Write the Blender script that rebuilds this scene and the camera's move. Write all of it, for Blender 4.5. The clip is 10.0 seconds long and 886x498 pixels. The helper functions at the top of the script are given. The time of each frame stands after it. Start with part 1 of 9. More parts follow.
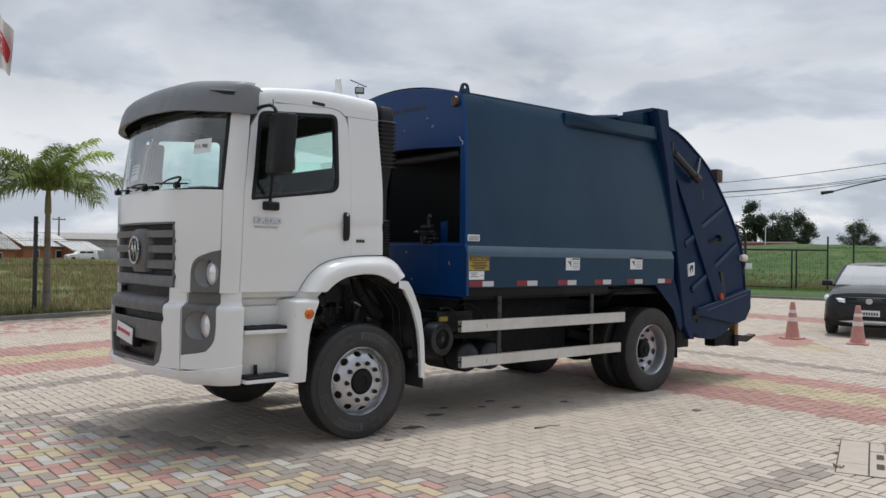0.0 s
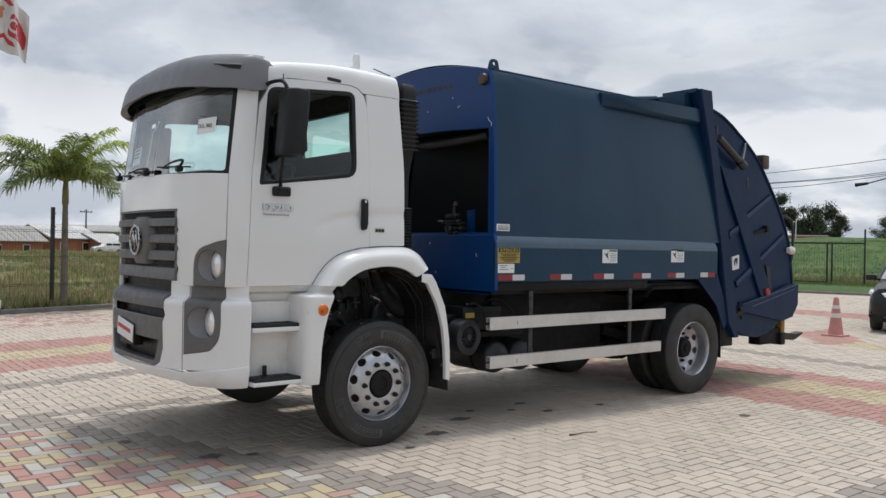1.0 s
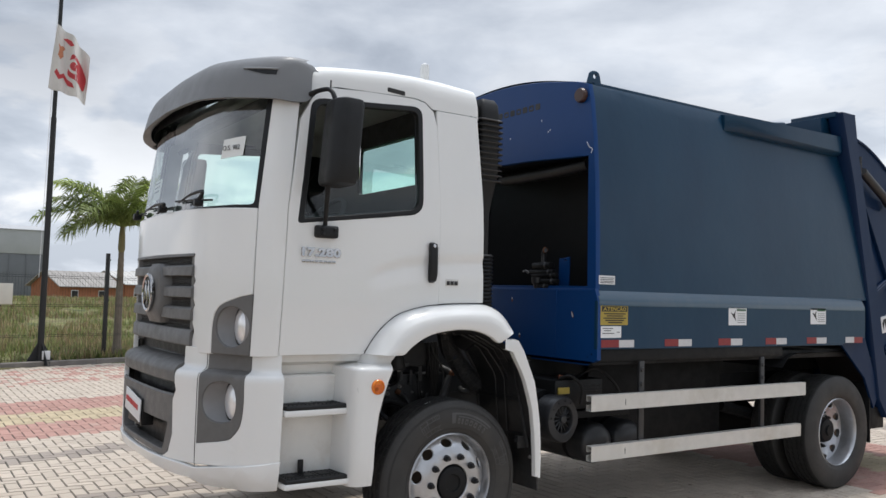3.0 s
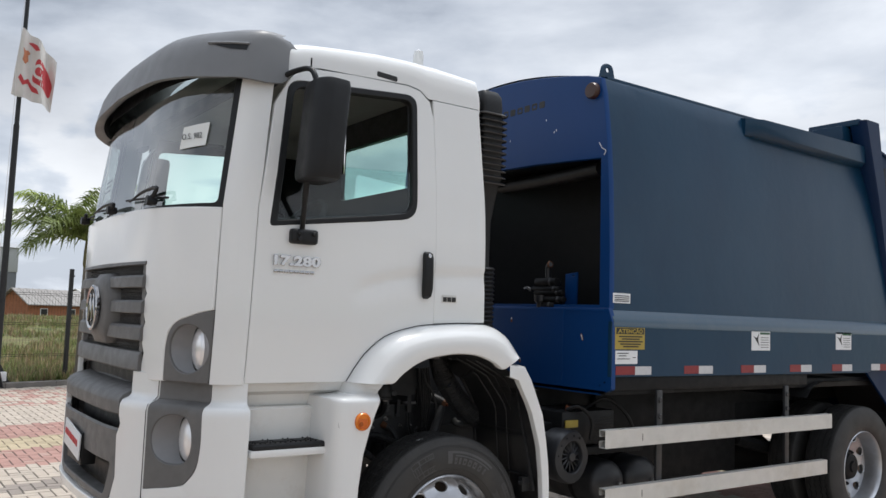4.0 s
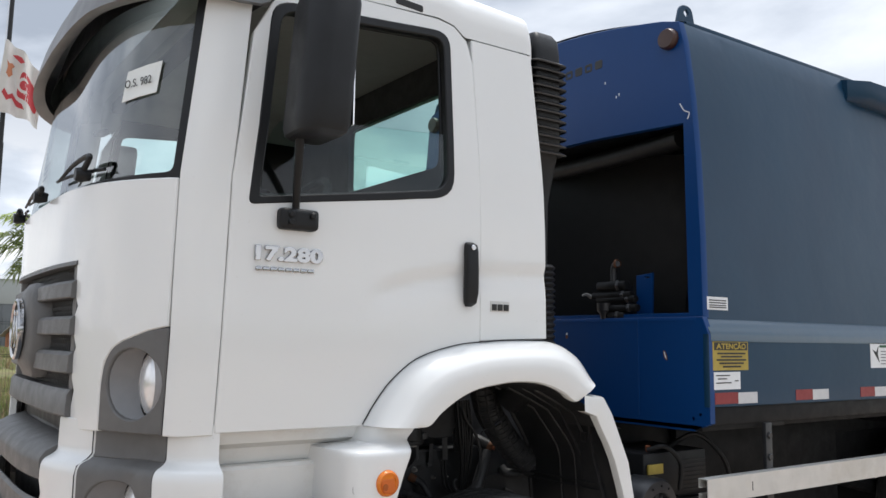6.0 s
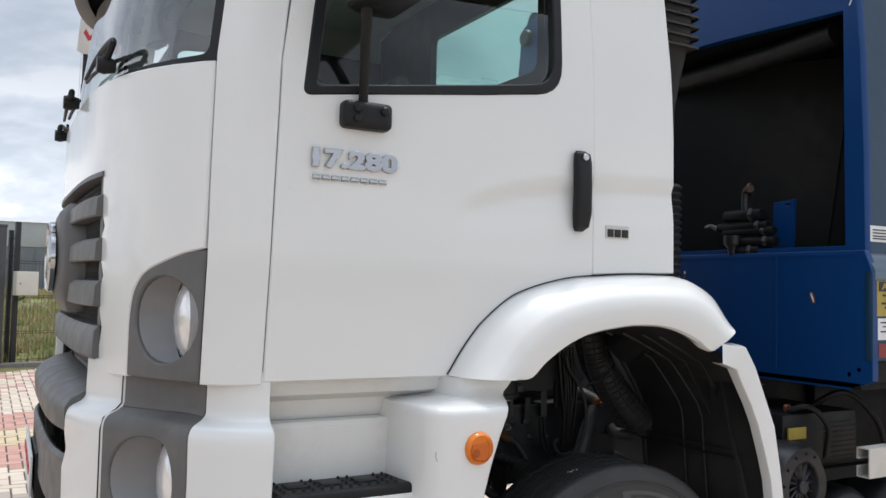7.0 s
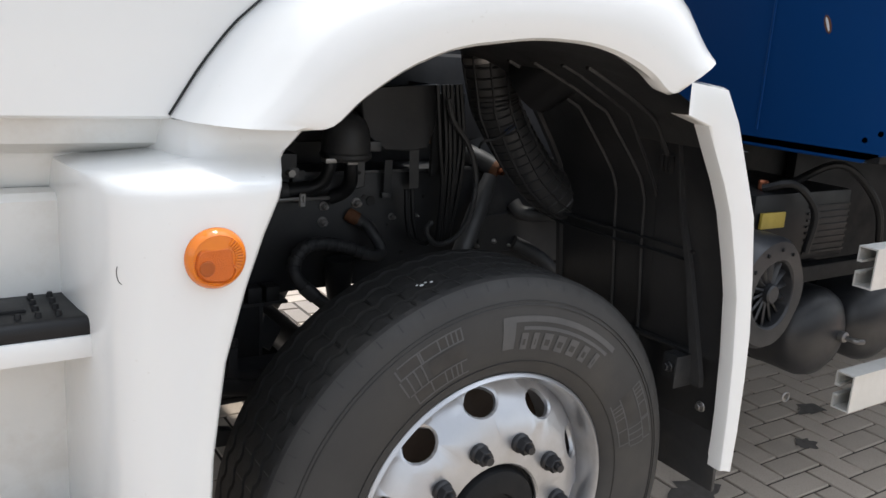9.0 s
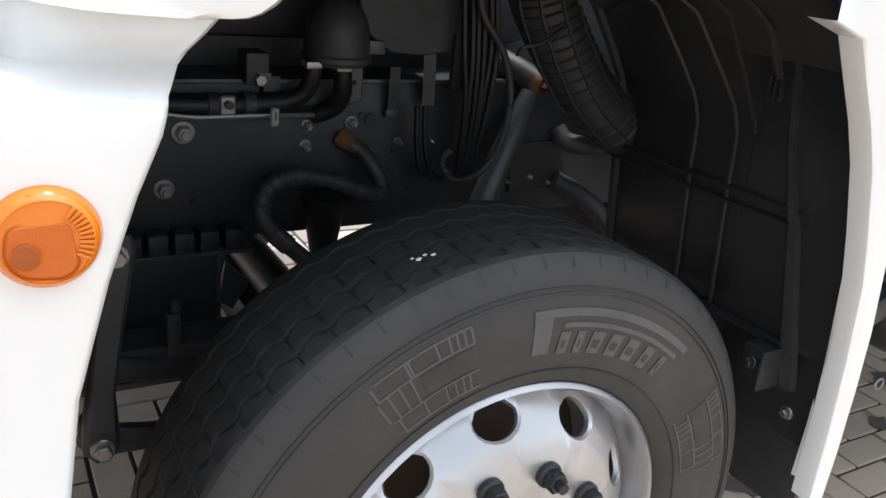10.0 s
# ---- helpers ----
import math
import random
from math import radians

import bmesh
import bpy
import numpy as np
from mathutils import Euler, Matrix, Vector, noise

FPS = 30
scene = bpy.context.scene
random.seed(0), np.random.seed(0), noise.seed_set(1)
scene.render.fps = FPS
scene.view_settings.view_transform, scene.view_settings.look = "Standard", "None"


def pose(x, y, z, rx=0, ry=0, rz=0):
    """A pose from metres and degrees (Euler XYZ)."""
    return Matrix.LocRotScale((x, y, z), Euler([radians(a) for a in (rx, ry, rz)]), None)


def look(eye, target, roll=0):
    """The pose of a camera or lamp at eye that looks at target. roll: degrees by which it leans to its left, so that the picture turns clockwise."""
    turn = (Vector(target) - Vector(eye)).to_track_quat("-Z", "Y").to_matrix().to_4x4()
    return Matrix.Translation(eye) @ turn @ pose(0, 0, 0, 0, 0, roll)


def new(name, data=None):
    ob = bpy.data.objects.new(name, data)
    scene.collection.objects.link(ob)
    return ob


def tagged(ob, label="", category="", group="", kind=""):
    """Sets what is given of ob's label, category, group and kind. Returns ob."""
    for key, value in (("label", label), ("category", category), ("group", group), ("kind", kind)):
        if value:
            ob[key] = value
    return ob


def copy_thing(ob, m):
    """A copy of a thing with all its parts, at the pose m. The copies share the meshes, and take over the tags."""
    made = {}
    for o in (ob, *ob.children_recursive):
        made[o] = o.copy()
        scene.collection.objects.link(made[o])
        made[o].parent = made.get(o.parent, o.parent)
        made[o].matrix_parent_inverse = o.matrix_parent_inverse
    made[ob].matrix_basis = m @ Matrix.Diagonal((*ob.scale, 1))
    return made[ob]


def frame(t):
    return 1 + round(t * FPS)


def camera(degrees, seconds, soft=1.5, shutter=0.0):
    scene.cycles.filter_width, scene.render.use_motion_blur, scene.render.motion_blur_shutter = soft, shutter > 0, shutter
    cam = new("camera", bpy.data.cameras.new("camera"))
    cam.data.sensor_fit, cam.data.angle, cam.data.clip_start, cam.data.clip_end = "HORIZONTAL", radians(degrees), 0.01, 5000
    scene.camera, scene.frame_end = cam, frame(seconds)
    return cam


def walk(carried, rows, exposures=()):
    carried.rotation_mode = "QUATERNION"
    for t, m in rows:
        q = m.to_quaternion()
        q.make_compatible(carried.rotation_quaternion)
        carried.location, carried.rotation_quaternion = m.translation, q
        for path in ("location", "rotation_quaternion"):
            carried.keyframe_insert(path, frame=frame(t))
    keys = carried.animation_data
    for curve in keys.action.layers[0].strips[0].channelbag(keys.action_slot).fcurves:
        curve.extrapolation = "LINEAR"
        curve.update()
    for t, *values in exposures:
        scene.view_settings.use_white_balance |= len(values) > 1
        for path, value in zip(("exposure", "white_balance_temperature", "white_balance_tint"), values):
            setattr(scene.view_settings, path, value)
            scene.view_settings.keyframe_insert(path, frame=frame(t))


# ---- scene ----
cam = camera(56.9, 10.0)
PATH = [
    (0, (-2.666, -7.141, 1.632), (-1.375, -5.614, 1.644), 0.9),
    (0.5, (-2.538, -6.919, 1.607), (-1.251, -5.388, 1.613), 0.0),
    (1, (-2.281, -6.648, 1.613), (-1.035, -5.084, 1.607), 1.0),
    (1.5, (-2.111, -6.323, 1.602), (-0.871, -4.754, 1.588), 1.5),
    (2, (-1.923, -6.045, 1.6), (-0.704, -4.459, 1.604), 1.0),
    (2.5, (-1.677, -5.748, 1.654), (-0.53, -4.111, 1.715), 1.2),
    (2.7, (-1.597, -5.617, 1.662), (-0.475, -3.963, 1.746), 1.5),
    (3.8, (-1.238, -4.888, 1.648), (-0.132, -3.229, 1.805), 1.3),
    (4, (-1.179, -4.769, 1.639), (-0.026, -3.144, 1.804), 2.0),
    (4.5, (-1.067, -4.453, 1.62), (0.26, -2.965, 1.776), 1.9),
    (5, (-0.917, -4.21, 1.584), (0.437, -2.745, 1.73), 0.8),
    (5.5, (-0.73, -3.977, 1.606), (0.5, -2.414, 1.819), 0.5),
    (6.8, (-0.414, -3.275, 1.568), (0.598, -1.558, 1.725), 1.1),
    (7, (-0.324, -3.177, 1.551), (0.647, -1.431, 1.643), 1.3),
    (7.5, (-0.161, -2.956, 1.507), (0.797, -1.204, 1.399), 1.7),
    (8, (-0.006, -2.681, 1.502), (1.058, -1.007, 1.249), 2.1),
    (8.5, (0.262, -2.517, 1.451), (1.37, -0.894, 1.08), 2.8),
    (8.8, (0.435, -2.44, 1.445), (1.515, -0.816, 1.001), 3.3),
    (9, (0.509, -2.389, 1.433), (1.568, -0.765, 0.941), 3.6),
    (9.5, (0.661, -2.148, 1.399), (1.708, -0.559, 0.784), 5.3),
    (10, (0.802, -1.987, 1.383), (1.769, -0.392, 0.659), 5.9),
]
EXPOSURES = [(0.0, 0.06), (2.5, 0.32), (4.5, 0.38), (5.5, 0.58), (7.0, 0.62), (8.0, 0.68), (8.5, 0.82), (9.0, 1.02), (9.5, 1.22), (10.0, 1.42)]
walk(cam, [(t, look(eye, target, roll)) for t, eye, target, roll in PATH], EXPOSURES)

# ---- world and light ----
SUN_ELEV, SUN_AZ = 78.0, 22.0      # degrees; azimuth measured from +x towards +y
world = bpy.data.worlds.new("world")
scene.world = world
world.use_nodes = True
wn, wl = world.node_tree.nodes, world.node_tree.links
wn.clear()
w_out = wn.new("ShaderNodeOutputWorld")
w_bg = wn.new("ShaderNodeBackground")
w_sky = wn.new("ShaderNodeTexSky")
w_sky.sky_type, w_sky.sun_disc = "NISHITA", False
w_sky.sun_elevation, w_sky.sun_rotation = radians(SUN_ELEV), radians(90 - SUN_AZ)
w_sky.dust_density = 3.0
w_tc = wn.new("ShaderNodeTexCoord")
w_map = wn.new("ShaderNodeMapping")
w_map.inputs["Scale"].default_value = (1.0, 1.0, 2.6)
wl.new(w_tc.outputs["Generated"], w_map.inputs["Vector"])


def wnoise(scale, detail, rough, loc):
    m = wn.new("ShaderNodeMapping")
    m.inputs["Location"].default_value = loc
    wl.new(w_map.outputs["Vector"], m.inputs["Vector"])
    n = wn.new("ShaderNodeTexNoise")
    n.inputs["Scale"].default_value, n.inputs["Detail"].default_value, n.inputs["Roughness"].default_value = scale, detail, rough
    n.inputs["Distortion"].default_value = 0.25
    wl.new(m.outputs["Vector"], n.inputs["Vector"])
    return n.outputs["Fac"]


w_ramp = wn.new("ShaderNodeValToRGB")
w_ramp.color_ramp.elements[0].position, w_ramp.color_ramp.elements[0].color = 0.40, (0.30, 0.335, 0.395, 1)
w_ramp.color_ramp.elements[1].position, w_ramp.color_ramp.elements[1].color = 0.66, (0.70, 0.735, 0.79, 1)
e = w_ramp.color_ramp.elements.new(0.49)
e.color = (0.45, 0.49, 0.555, 1)
wl.new(wnoise(2.1, 7.0, 0.55, (3.1, 0.4, 1.3)), w_ramp.inputs["Fac"])
# white cumulus low over the horizon
w_sep = wn.new("ShaderNodeSeparateXYZ")
wl.new(w_tc.outputs["Generated"], w_sep.inputs["Vector"])
w_low = wn.new("ShaderNodeMapRange")
w_low.inputs["From Min"].default_value, w_low.inputs["From Max"].default_value = 0.07, 0.32
w_low.inputs["To Min"].default_value, w_low.inputs["To Max"].default_value = 0.9, 0.0
wl.new(w_sep.outputs["Z"], w_low.inputs["Value"])
w_white = wn.new("ShaderNodeMix")
w_white.data_type = "RGBA"
wl.new(w_low.outputs["Result"], w_white.inputs[0])
wl.new(w_ramp.outputs["Color"], w_white.inputs[6])
w_cum = wn.new("ShaderNodeValToRGB")
w_cum.color_ramp.elements[0].position, w_cum.color_ramp.elements[0].color = 0.42, (0.50, 0.55, 0.63, 1)
w_cum.color_ramp.elements[1].position, w_cum.color_ramp.elements[1].color = 0.53, (0.92, 0.93, 0.95, 1)
e = w_cum.color_ramp.elements.new(0.475)
e.color = (0.64, 0.69, 0.77, 1)
wl.new(wnoise(4.6, 9.0, 0.52, (5.2, 1.7, 0.2)), w_cum.inputs["Fac"])
wl.new(w_cum.outputs["Color"], w_white.inputs[7])
# thin cloud is brighter round the veiled sun
w_dot = wn.new("ShaderNodeVectorMath")
w_dot.operation = "DOT_PRODUCT"
wl.new(w_tc.outputs["Generated"], w_dot.inputs[0])
w_dot.inputs[1].default_value = (math.cos(radians(SUN_ELEV)) * math.cos(radians(SUN_AZ)), math.cos(radians(SUN_ELEV)) * math.sin(radians(SUN_AZ)), math.sin(radians(SUN_ELEV)))
w_zen = wn.new("ShaderNodeMapRange")
w_zen.interpolation_type = "SMOOTHSTEP"
w_zen.inputs["From Min"].default_value, w_zen.inputs["From Max"].default_value = 0.58, 1.0
w_zen.inputs["To Min"].default_value, w_zen.inputs["To Max"].default_value = 1.0, 3.3
wl.new(w_dot.outputs["Value"], w_zen.inputs["Value"])
w_mul = wn.new("ShaderNodeVectorMath")
w_mul.operation = "SCALE"
wl.new(w_white.outputs[2], w_mul.inputs[0])
wl.new(w_zen.outputs["Result"], w_mul.inputs["Scale"])
w_dim = wn.new("ShaderNodeVectorMath")
w_dim.operation = "SCALE"
w_dim.inputs["Scale"].default_value = 0.1
wl.new(w_sky.outputs["Color"], w_dim.inputs[0])
w_mix = wn.new("ShaderNodeMix")
w_mix.data_type = "RGBA"
w_mix.inputs[0].default_value = 0.9
wl.new(w_dim.outputs["Vector"], w_mix.inputs[6])
wl.new(w_mul.outputs["Vector"], w_mix.inputs[7])
wl.new(w_mix.outputs[2], w_bg.inputs["Color"])
w_bg.inputs["Strength"].default_value = 1.0
wl.new(w_bg.outputs["Background"], w_out.inputs["Surface"])

sun = new("sun", bpy.data.lights.new("sun", "SUN"))
sun.data.energy, sun.data.angle, sun.data.color = 1.55, radians(5.0), (1.0, 0.96, 0.9)
sx, sy = math.cos(radians(SUN_ELEV)) * math.cos(radians(SUN_AZ)), math.cos(radians(SUN_ELEV)) * math.sin(radians(SUN_AZ))
sun.matrix_world = look((sx * 50, sy * 50, math.sin(radians(SUN_ELEV)) * 50), (0, 0, 0))
scene.view_settings.exposure = 0.0

# ---- materials ----


class Nodes:
    """A small builder for one node material."""

    def __init__(self, name):
        self.mat = bpy.data.materials.new(name)
        self.mat.use_nodes = True
        self.n, self.l = self.mat.node_tree.nodes, self.mat.node_tree.links
        self.b = self.n["Principled BSDF"]
        self.tc = self.n.new("ShaderNodeTexCoord")
        self.out = self.n["Material Output"]

    def noise(self, scale, detail=4.0, rough=0.6, stretch=None):
        t = self.n.new("ShaderNodeTexNoise")
        t.inputs["Scale"].default_value, t.inputs["Detail"].default_value, t.inputs["Roughness"].default_value = scale, detail, rough
        src = self.tc.outputs["Object"]
        if stretch:
            m = self.n.new("ShaderNodeMapping")
            m.inputs["Scale"].default_value = stretch
            self.l.new(src, m.inputs["Vector"])
            src = m.outputs["Vector"]
        self.l.new(src, t.inputs["Vector"])
        return t.outputs["Fac"]

    def ramp(self, fac, *stops):
        r = self.n.new("ShaderNodeValToRGB")
        el = r.color_ramp.elements
        while len(el) < len(stops):
            el.new(0.5)
        for s, (p, c) in zip(el, stops):
            s.position, s.color = p, (*c, 1) if len(c) == 3 else c
        self.l.new(fac, r.inputs["Fac"])
        return r.outputs["Color"]

    def span(self, fac, lo, hi, a, b):
        m = self.n.new("ShaderNodeMapRange")
        for k, v in (("From Min", lo), ("From Max", hi), ("To Min", a), ("To Max", b)):
            m.inputs[k].default_value = v
        self.l.new(fac, m.inputs["Value"])
        return m.outputs["Result"]

    def mix(self, fac, a, b, mode="MIX"):
        m = self.n.new("ShaderNodeMix")
        m.data_type, m.blend_type = "RGBA", mode
        for sock, v in ((m.inputs[0], fac), (m.inputs[6], a), (m.inputs[7], b)):
            if isinstance(v, (int, float)):
                sock.default_value = v
            elif isinstance(v, tuple):
                sock.default_value = (*v, 1)
            else:
                self.l.new(v, sock)
        return m.outputs[2]

    def bump(self, fac, strength, dist=0.01):
        m = self.n.new("ShaderNodeBump")
        m.inputs["Strength"].default_value, m.inputs["Distance"].default_value = strength, dist
        self.l.new(fac, m.inputs["Height"])
        self.l.new(m.outputs["Normal"], self.b.inputs["Normal"])

    def put(self, key, v):
        if isinstance(v, (int, float)):
            self.b.inputs[key].default_value = v
        elif isinstance(v, tuple):
            self.b.inputs[key].default_value = (*v, 1)
        else:
            self.l.new(v, self.b.inputs[key])
        return self


def simple(name, col, rough, metal=0.0, vary=0.25, scale=14.0, bump=0.0, fine=180.0, coat=0.0, dirt=None, spec=0.5):
    """Colour with soft stains and fine grain, roughness that varies with them, slight relief."""
    k = Nodes(name)
    big = k.noise(scale, 5.0, 0.6)
    c = k.mix(k.span(big, 0.3, 0.75, 0.0, vary), col, tuple(x * 0.45 for x in col))
    if dirt:
        c = k.mix(k.span(k.noise(scale * 0.35, 6.0, 0.7), 0.5, 0.75, 0.0, 0.6), c, dirt)
    k.put("Base Color", c)
    k.put("Roughness", k.span(big, 0.3, 0.7, max(0.03, rough * 0.85), min(1.0, rough * 1.2)))
    k.put("Metallic", metal)
    k.put("Specular IOR Level", spec)
    if coat:
        k.put("Coat Weight", coat)
        k.put("Coat Roughness", 0.06)
    if bump:
        k.bump(k.noise(fine, 3.0, 0.6), bump, 0.004)
    return k.mat


def paint(name, col, rough=0.22, coat=0.5, dust=0.12, grime=(0.2, 0.18, 0.15), tall=0.35, spec=0.5, wave=0.06, cloud=0.0):
    """Vehicle paint: slight orange peel, dust film, faint run marks; cloud paints a soft sheen over large panels."""
    k = Nodes(name)
    streak = k.noise(5.0, 5.0, 0.65, (1.0, 1.0, tall))
    specks = k.noise(90.0, 2.0, 0.5)
    # Mask of the mottled sheen that cloud mixes into the colour.
    faded = k.noise(1.15, 4.0, 0.55, (1.0, 1.0, 0.45))
    c = k.mix(k.span(streak, 0.48, 0.8, 0.0, dust), col, grime)
    c = k.mix(k.span(faded, 0.40, 0.66, 0.0, cloud), c, tuple(x * 1.5 for x in grime))
    c = k.mix(k.span(specks, 0.72, 0.8, 0.0, 0.25), c, grime)
    k.put("Base Color", c)
    k.put("Roughness", k.span(streak, 0.3, 0.8, rough * 0.92, rough * 1.25))
    k.put("Specular IOR Level", spec)
    k.put("Coat Weight", coat)
    k.put("Coat Roughness", 0.05)
    k.bump(k.noise(7.0 if wave < 0.1 else 3.2, 3.0, 0.55), wave, 0.02)
    return k.mat


M = {}
M["white"] = paint("white_paint", (0.73, 0.735, 0.725), 0.22, 0.5, 0.02, (0.5, 0.47, 0.42))
M["white_in"] = simple("white_step_plastic", (0.74, 0.74, 0.715), 0.40, vary=0.08, dirt=(0.55, 0.51, 0.45))
M["teal"] = paint("dark_teal_paint", (0.0016, 0.027, 0.064), 0.34, 0.08, 0.22, (0.012, 0.046, 0.080), 0.25, 0.30, 0.22, 0.22)
M["blue"] = paint("blue_paint", (0.0018, 0.040, 0.158), 0.36, 0.06, 0.05, (0.010, 0.04, 0.10), spec=0.25)
# Darker than the front blue; used on tail posts and tailgate.
M["navy"] = paint("navy_paint", (0.0011, 0.016, 0.057), 0.42, 0.04, 0.12, (0.008, 0.028, 0.060), spec=0.18)
# Pale blue that paints the highlights on the tailgate's rib edges.
M["worn_blue"] = simple("worn_blue_edge", (0.045, 0.075, 0.15), 0.5, vary=0.5, scale=30)
# Body blue made paler: the ledge's highlight is put into its colour.
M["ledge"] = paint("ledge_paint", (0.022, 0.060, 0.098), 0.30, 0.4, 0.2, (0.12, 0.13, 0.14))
M["grey"] = simple("grey_plastic", (0.118, 0.116, 0.114), 0.5, vary=0.25, bump=0.12, fine=600)
M["visor"] = simple("visor_grey_plastic", (0.17, 0.175, 0.182), 0.45, vary=0.15, scale=6, bump=0.05, fine=500)
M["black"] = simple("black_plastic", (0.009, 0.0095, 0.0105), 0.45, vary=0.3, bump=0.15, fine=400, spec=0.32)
M["liner"] = simple("black_arch_liner", (0.020, 0.0205, 0.022), 0.42, vary=0.4, scale=8, bump=0.1, fine=120, dirt=(0.045, 0.044, 0.043))
M["dusty"] = simple("dusty_black_rubber", (0.032, 0.033, 0.035), 0.5, vary=0.3, scale=20, bump=0.15, fine=300, dirt=(0.07, 0.066, 0.06), spec=0.4)
# Lighter than the black stack, so the fins' highlights sit in the colour.
M["louvre"] = simple("worn_black_louvre", (0.034, 0.034, 0.035), 0.34, vary=0.5, scale=30, bump=0.1, fine=300)
M["chassis"] = simple("black_chassis_paint", (0.0085, 0.009, 0.010), 0.55, vary=0.4, dirt=(0.015, 0.0145, 0.014), bump=0.1, fine=60, spec=0.2)
# Chassis and tank colours lightened for the arch: its light is in the colour.
M["arch_paint"] = simple("dusty_black_frame_paint", (0.026, 0.027, 0.029), 0.48, vary=0.4, dirt=(0.045, 0.043, 0.040), bump=0.1, fine=60, spec=0.4)
M["arch_steel"] = simple("dusty_grey_steel", (0.046, 0.048, 0.051), 0.42, vary=0.35, dirt=(0.075, 0.070, 0.064))
M["tank"] = simple("dark_grey_tank_paint", (0.021, 0.022, 0.025), 0.40, vary=0.3, dirt=(0.05, 0.048, 0.045))
M["tyre"] = simple("tyre_rubber", (0.034, 0.033, 0.032), 0.62, vary=0.22, scale=5, bump=0.10, fine=260, dirt=(0.064, 0.057, 0.047), spec=0.42)
M["tread"] = simple("tread_rubber", (0.021, 0.021, 0.021), 0.75, vary=0.3, scale=9, bump=0.2, fine=200, dirt=(0.05, 0.047, 0.042), spec=0.3)
M["mark"] = simple("raised_tyre_marking", (0.066, 0.067, 0.069), 0.5, vary=0.3, scale=20)
# Recess shade put into the colour; these patches stand slightly proud of the wall.
M["mark_dark"] = simple("sunken_tyre_marking", (0.026, 0.024, 0.022), 0.6, vary=0.3, scale=20)
M["rim"] = simple("silver_wheel_paint", (0.50, 0.51, 0.53), 0.34, metal=0.8, vary=0.2, scale=9, dirt=(0.3, 0.28, 0.25))
M["nut"] = simple("dark_wheel_nut", (0.03, 0.03, 0.032), 0.4, metal=0.5)
M["alu"] = simple("aluminium_profile", (0.62, 0.61, 0.58), 0.42, metal=0.35, vary=0.25, scale=7, bump=0.05, fine=90, dirt=(0.42, 0.39, 0.33))
M["chrome"] = simple("chrome", (0.50, 0.50, 0.51), 0.10, metal=1.0, vary=0.1)
M["steel"] = simple("bare_steel", (0.32, 0.31, 0.30), 0.4, metal=0.8, vary=0.3)
M["rust"] = simple("rusty_steel", (0.15, 0.060, 0.025), 0.75, vary=0.5, scale=40, bump=0.3, fine=150)
M["ochre"] = simple("ochre_paint", (0.33, 0.17, 0.035), 0.6, vary=0.5, scale=30, dirt=(0.06, 0.04, 0.03))
M["drum"] = simple("rusty_brake_drum", (0.16, 0.115, 0.085), 0.8, vary=0.4, scale=12)
M["hook"] = simple("worn_brown_steel", (0.045, 0.032, 0.022), 0.6, vary=0.4, scale=20)
M["orange"] = simple("amber_lens", (0.72, 0.185, 0.008), 0.14, vary=0.12, scale=60, coat=0.3)
M["amber_grid"] = simple("amber_lens_grid", (0.62, 0.125, 0.004), 0.35, vary=0.15, scale=60, bump=0.5, fine=900)
M["amber_in"] = simple("amber_lens_core", (0.36, 0.075, 0.006), 0.22, vary=0.2, scale=120)
M["red_lens"] = simple("red_lens", (0.34, 0.02, 0.018), 0.2, coat=0.4)
M["brown_lens"] = simple("brown_lamp", (0.055, 0.022, 0.014), 0.35, vary=0.4, scale=60)
M["lens"] = simple("lamp_lens", (0.86, 0.86, 0.87), 0.22, metal=0.45, vary=0.25, scale=30, coat=1.0)
M["bowl"] = simple("silver_grey_bowl", (0.24, 0.24, 0.245), 0.42, vary=0.15, scale=20)
M["red"] = simple("red_reflective_tape", (0.23, 0.018, 0.022), 0.4, vary=0.3, scale=30)
M["tape_white"] = simple("white_reflective_tape", (0.56, 0.56, 0.57), 0.4, vary=0.2, scale=30)
M["sticker"] = simple("white_sticker", (0.74, 0.75, 0.76), 0.45, vary=0.12, scale=30)
M["yellow"] = simple("yellow_sticker", (0.40, 0.295, 0.05), 0.5, vary=0.25, scale=30)
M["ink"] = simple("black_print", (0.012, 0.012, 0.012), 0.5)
M["green_ink"] = simple("green_print", (0.02, 0.09, 0.04), 0.5)
M["red_ink"] = simple("red_print", (0.50, 0.035, 0.04), 0.5)
M["paper"] = simple("white_paper", (0.78, 0.80, 0.78), 0.7, vary=0.1)
M["seat"] = simple("dark_cab_trim", (0.035, 0.036, 0.038), 0.8, vary=0.2, bump=0.2)
M["headliner"] = simple("grey_headliner", (0.36, 0.37, 0.36), 0.85, vary=0.1)
M["copper"] = simple("brass_fitting", (0.35, 0.12, 0.06), 0.4, metal=0.7, vary=0.4, scale=40)
M["kerb"] = simple("kerb_concrete", (0.22, 0.20, 0.18), 0.9, vary=0.4, scale=6, bump=0.4, fine=90, dirt=(0.09, 0.085, 0.06))
M["concrete"] = simple("drain_concrete", (0.475, 0.405, 0.335), 0.92, vary=0.25, scale=6, bump=0.5, fine=90)
M["fence"] = simple("black_fence_paint", (0.012, 0.013, 0.014), 0.5)
M["gate_grey"] = simple("dark_grey_gate_steel", (0.055, 0.057, 0.06), 0.5, vary=0.3, scale=4)
M["shed_pale"] = simple("pale_cabinet_paint", (0.58, 0.57, 0.50), 0.5, vary=0.15, scale=6)
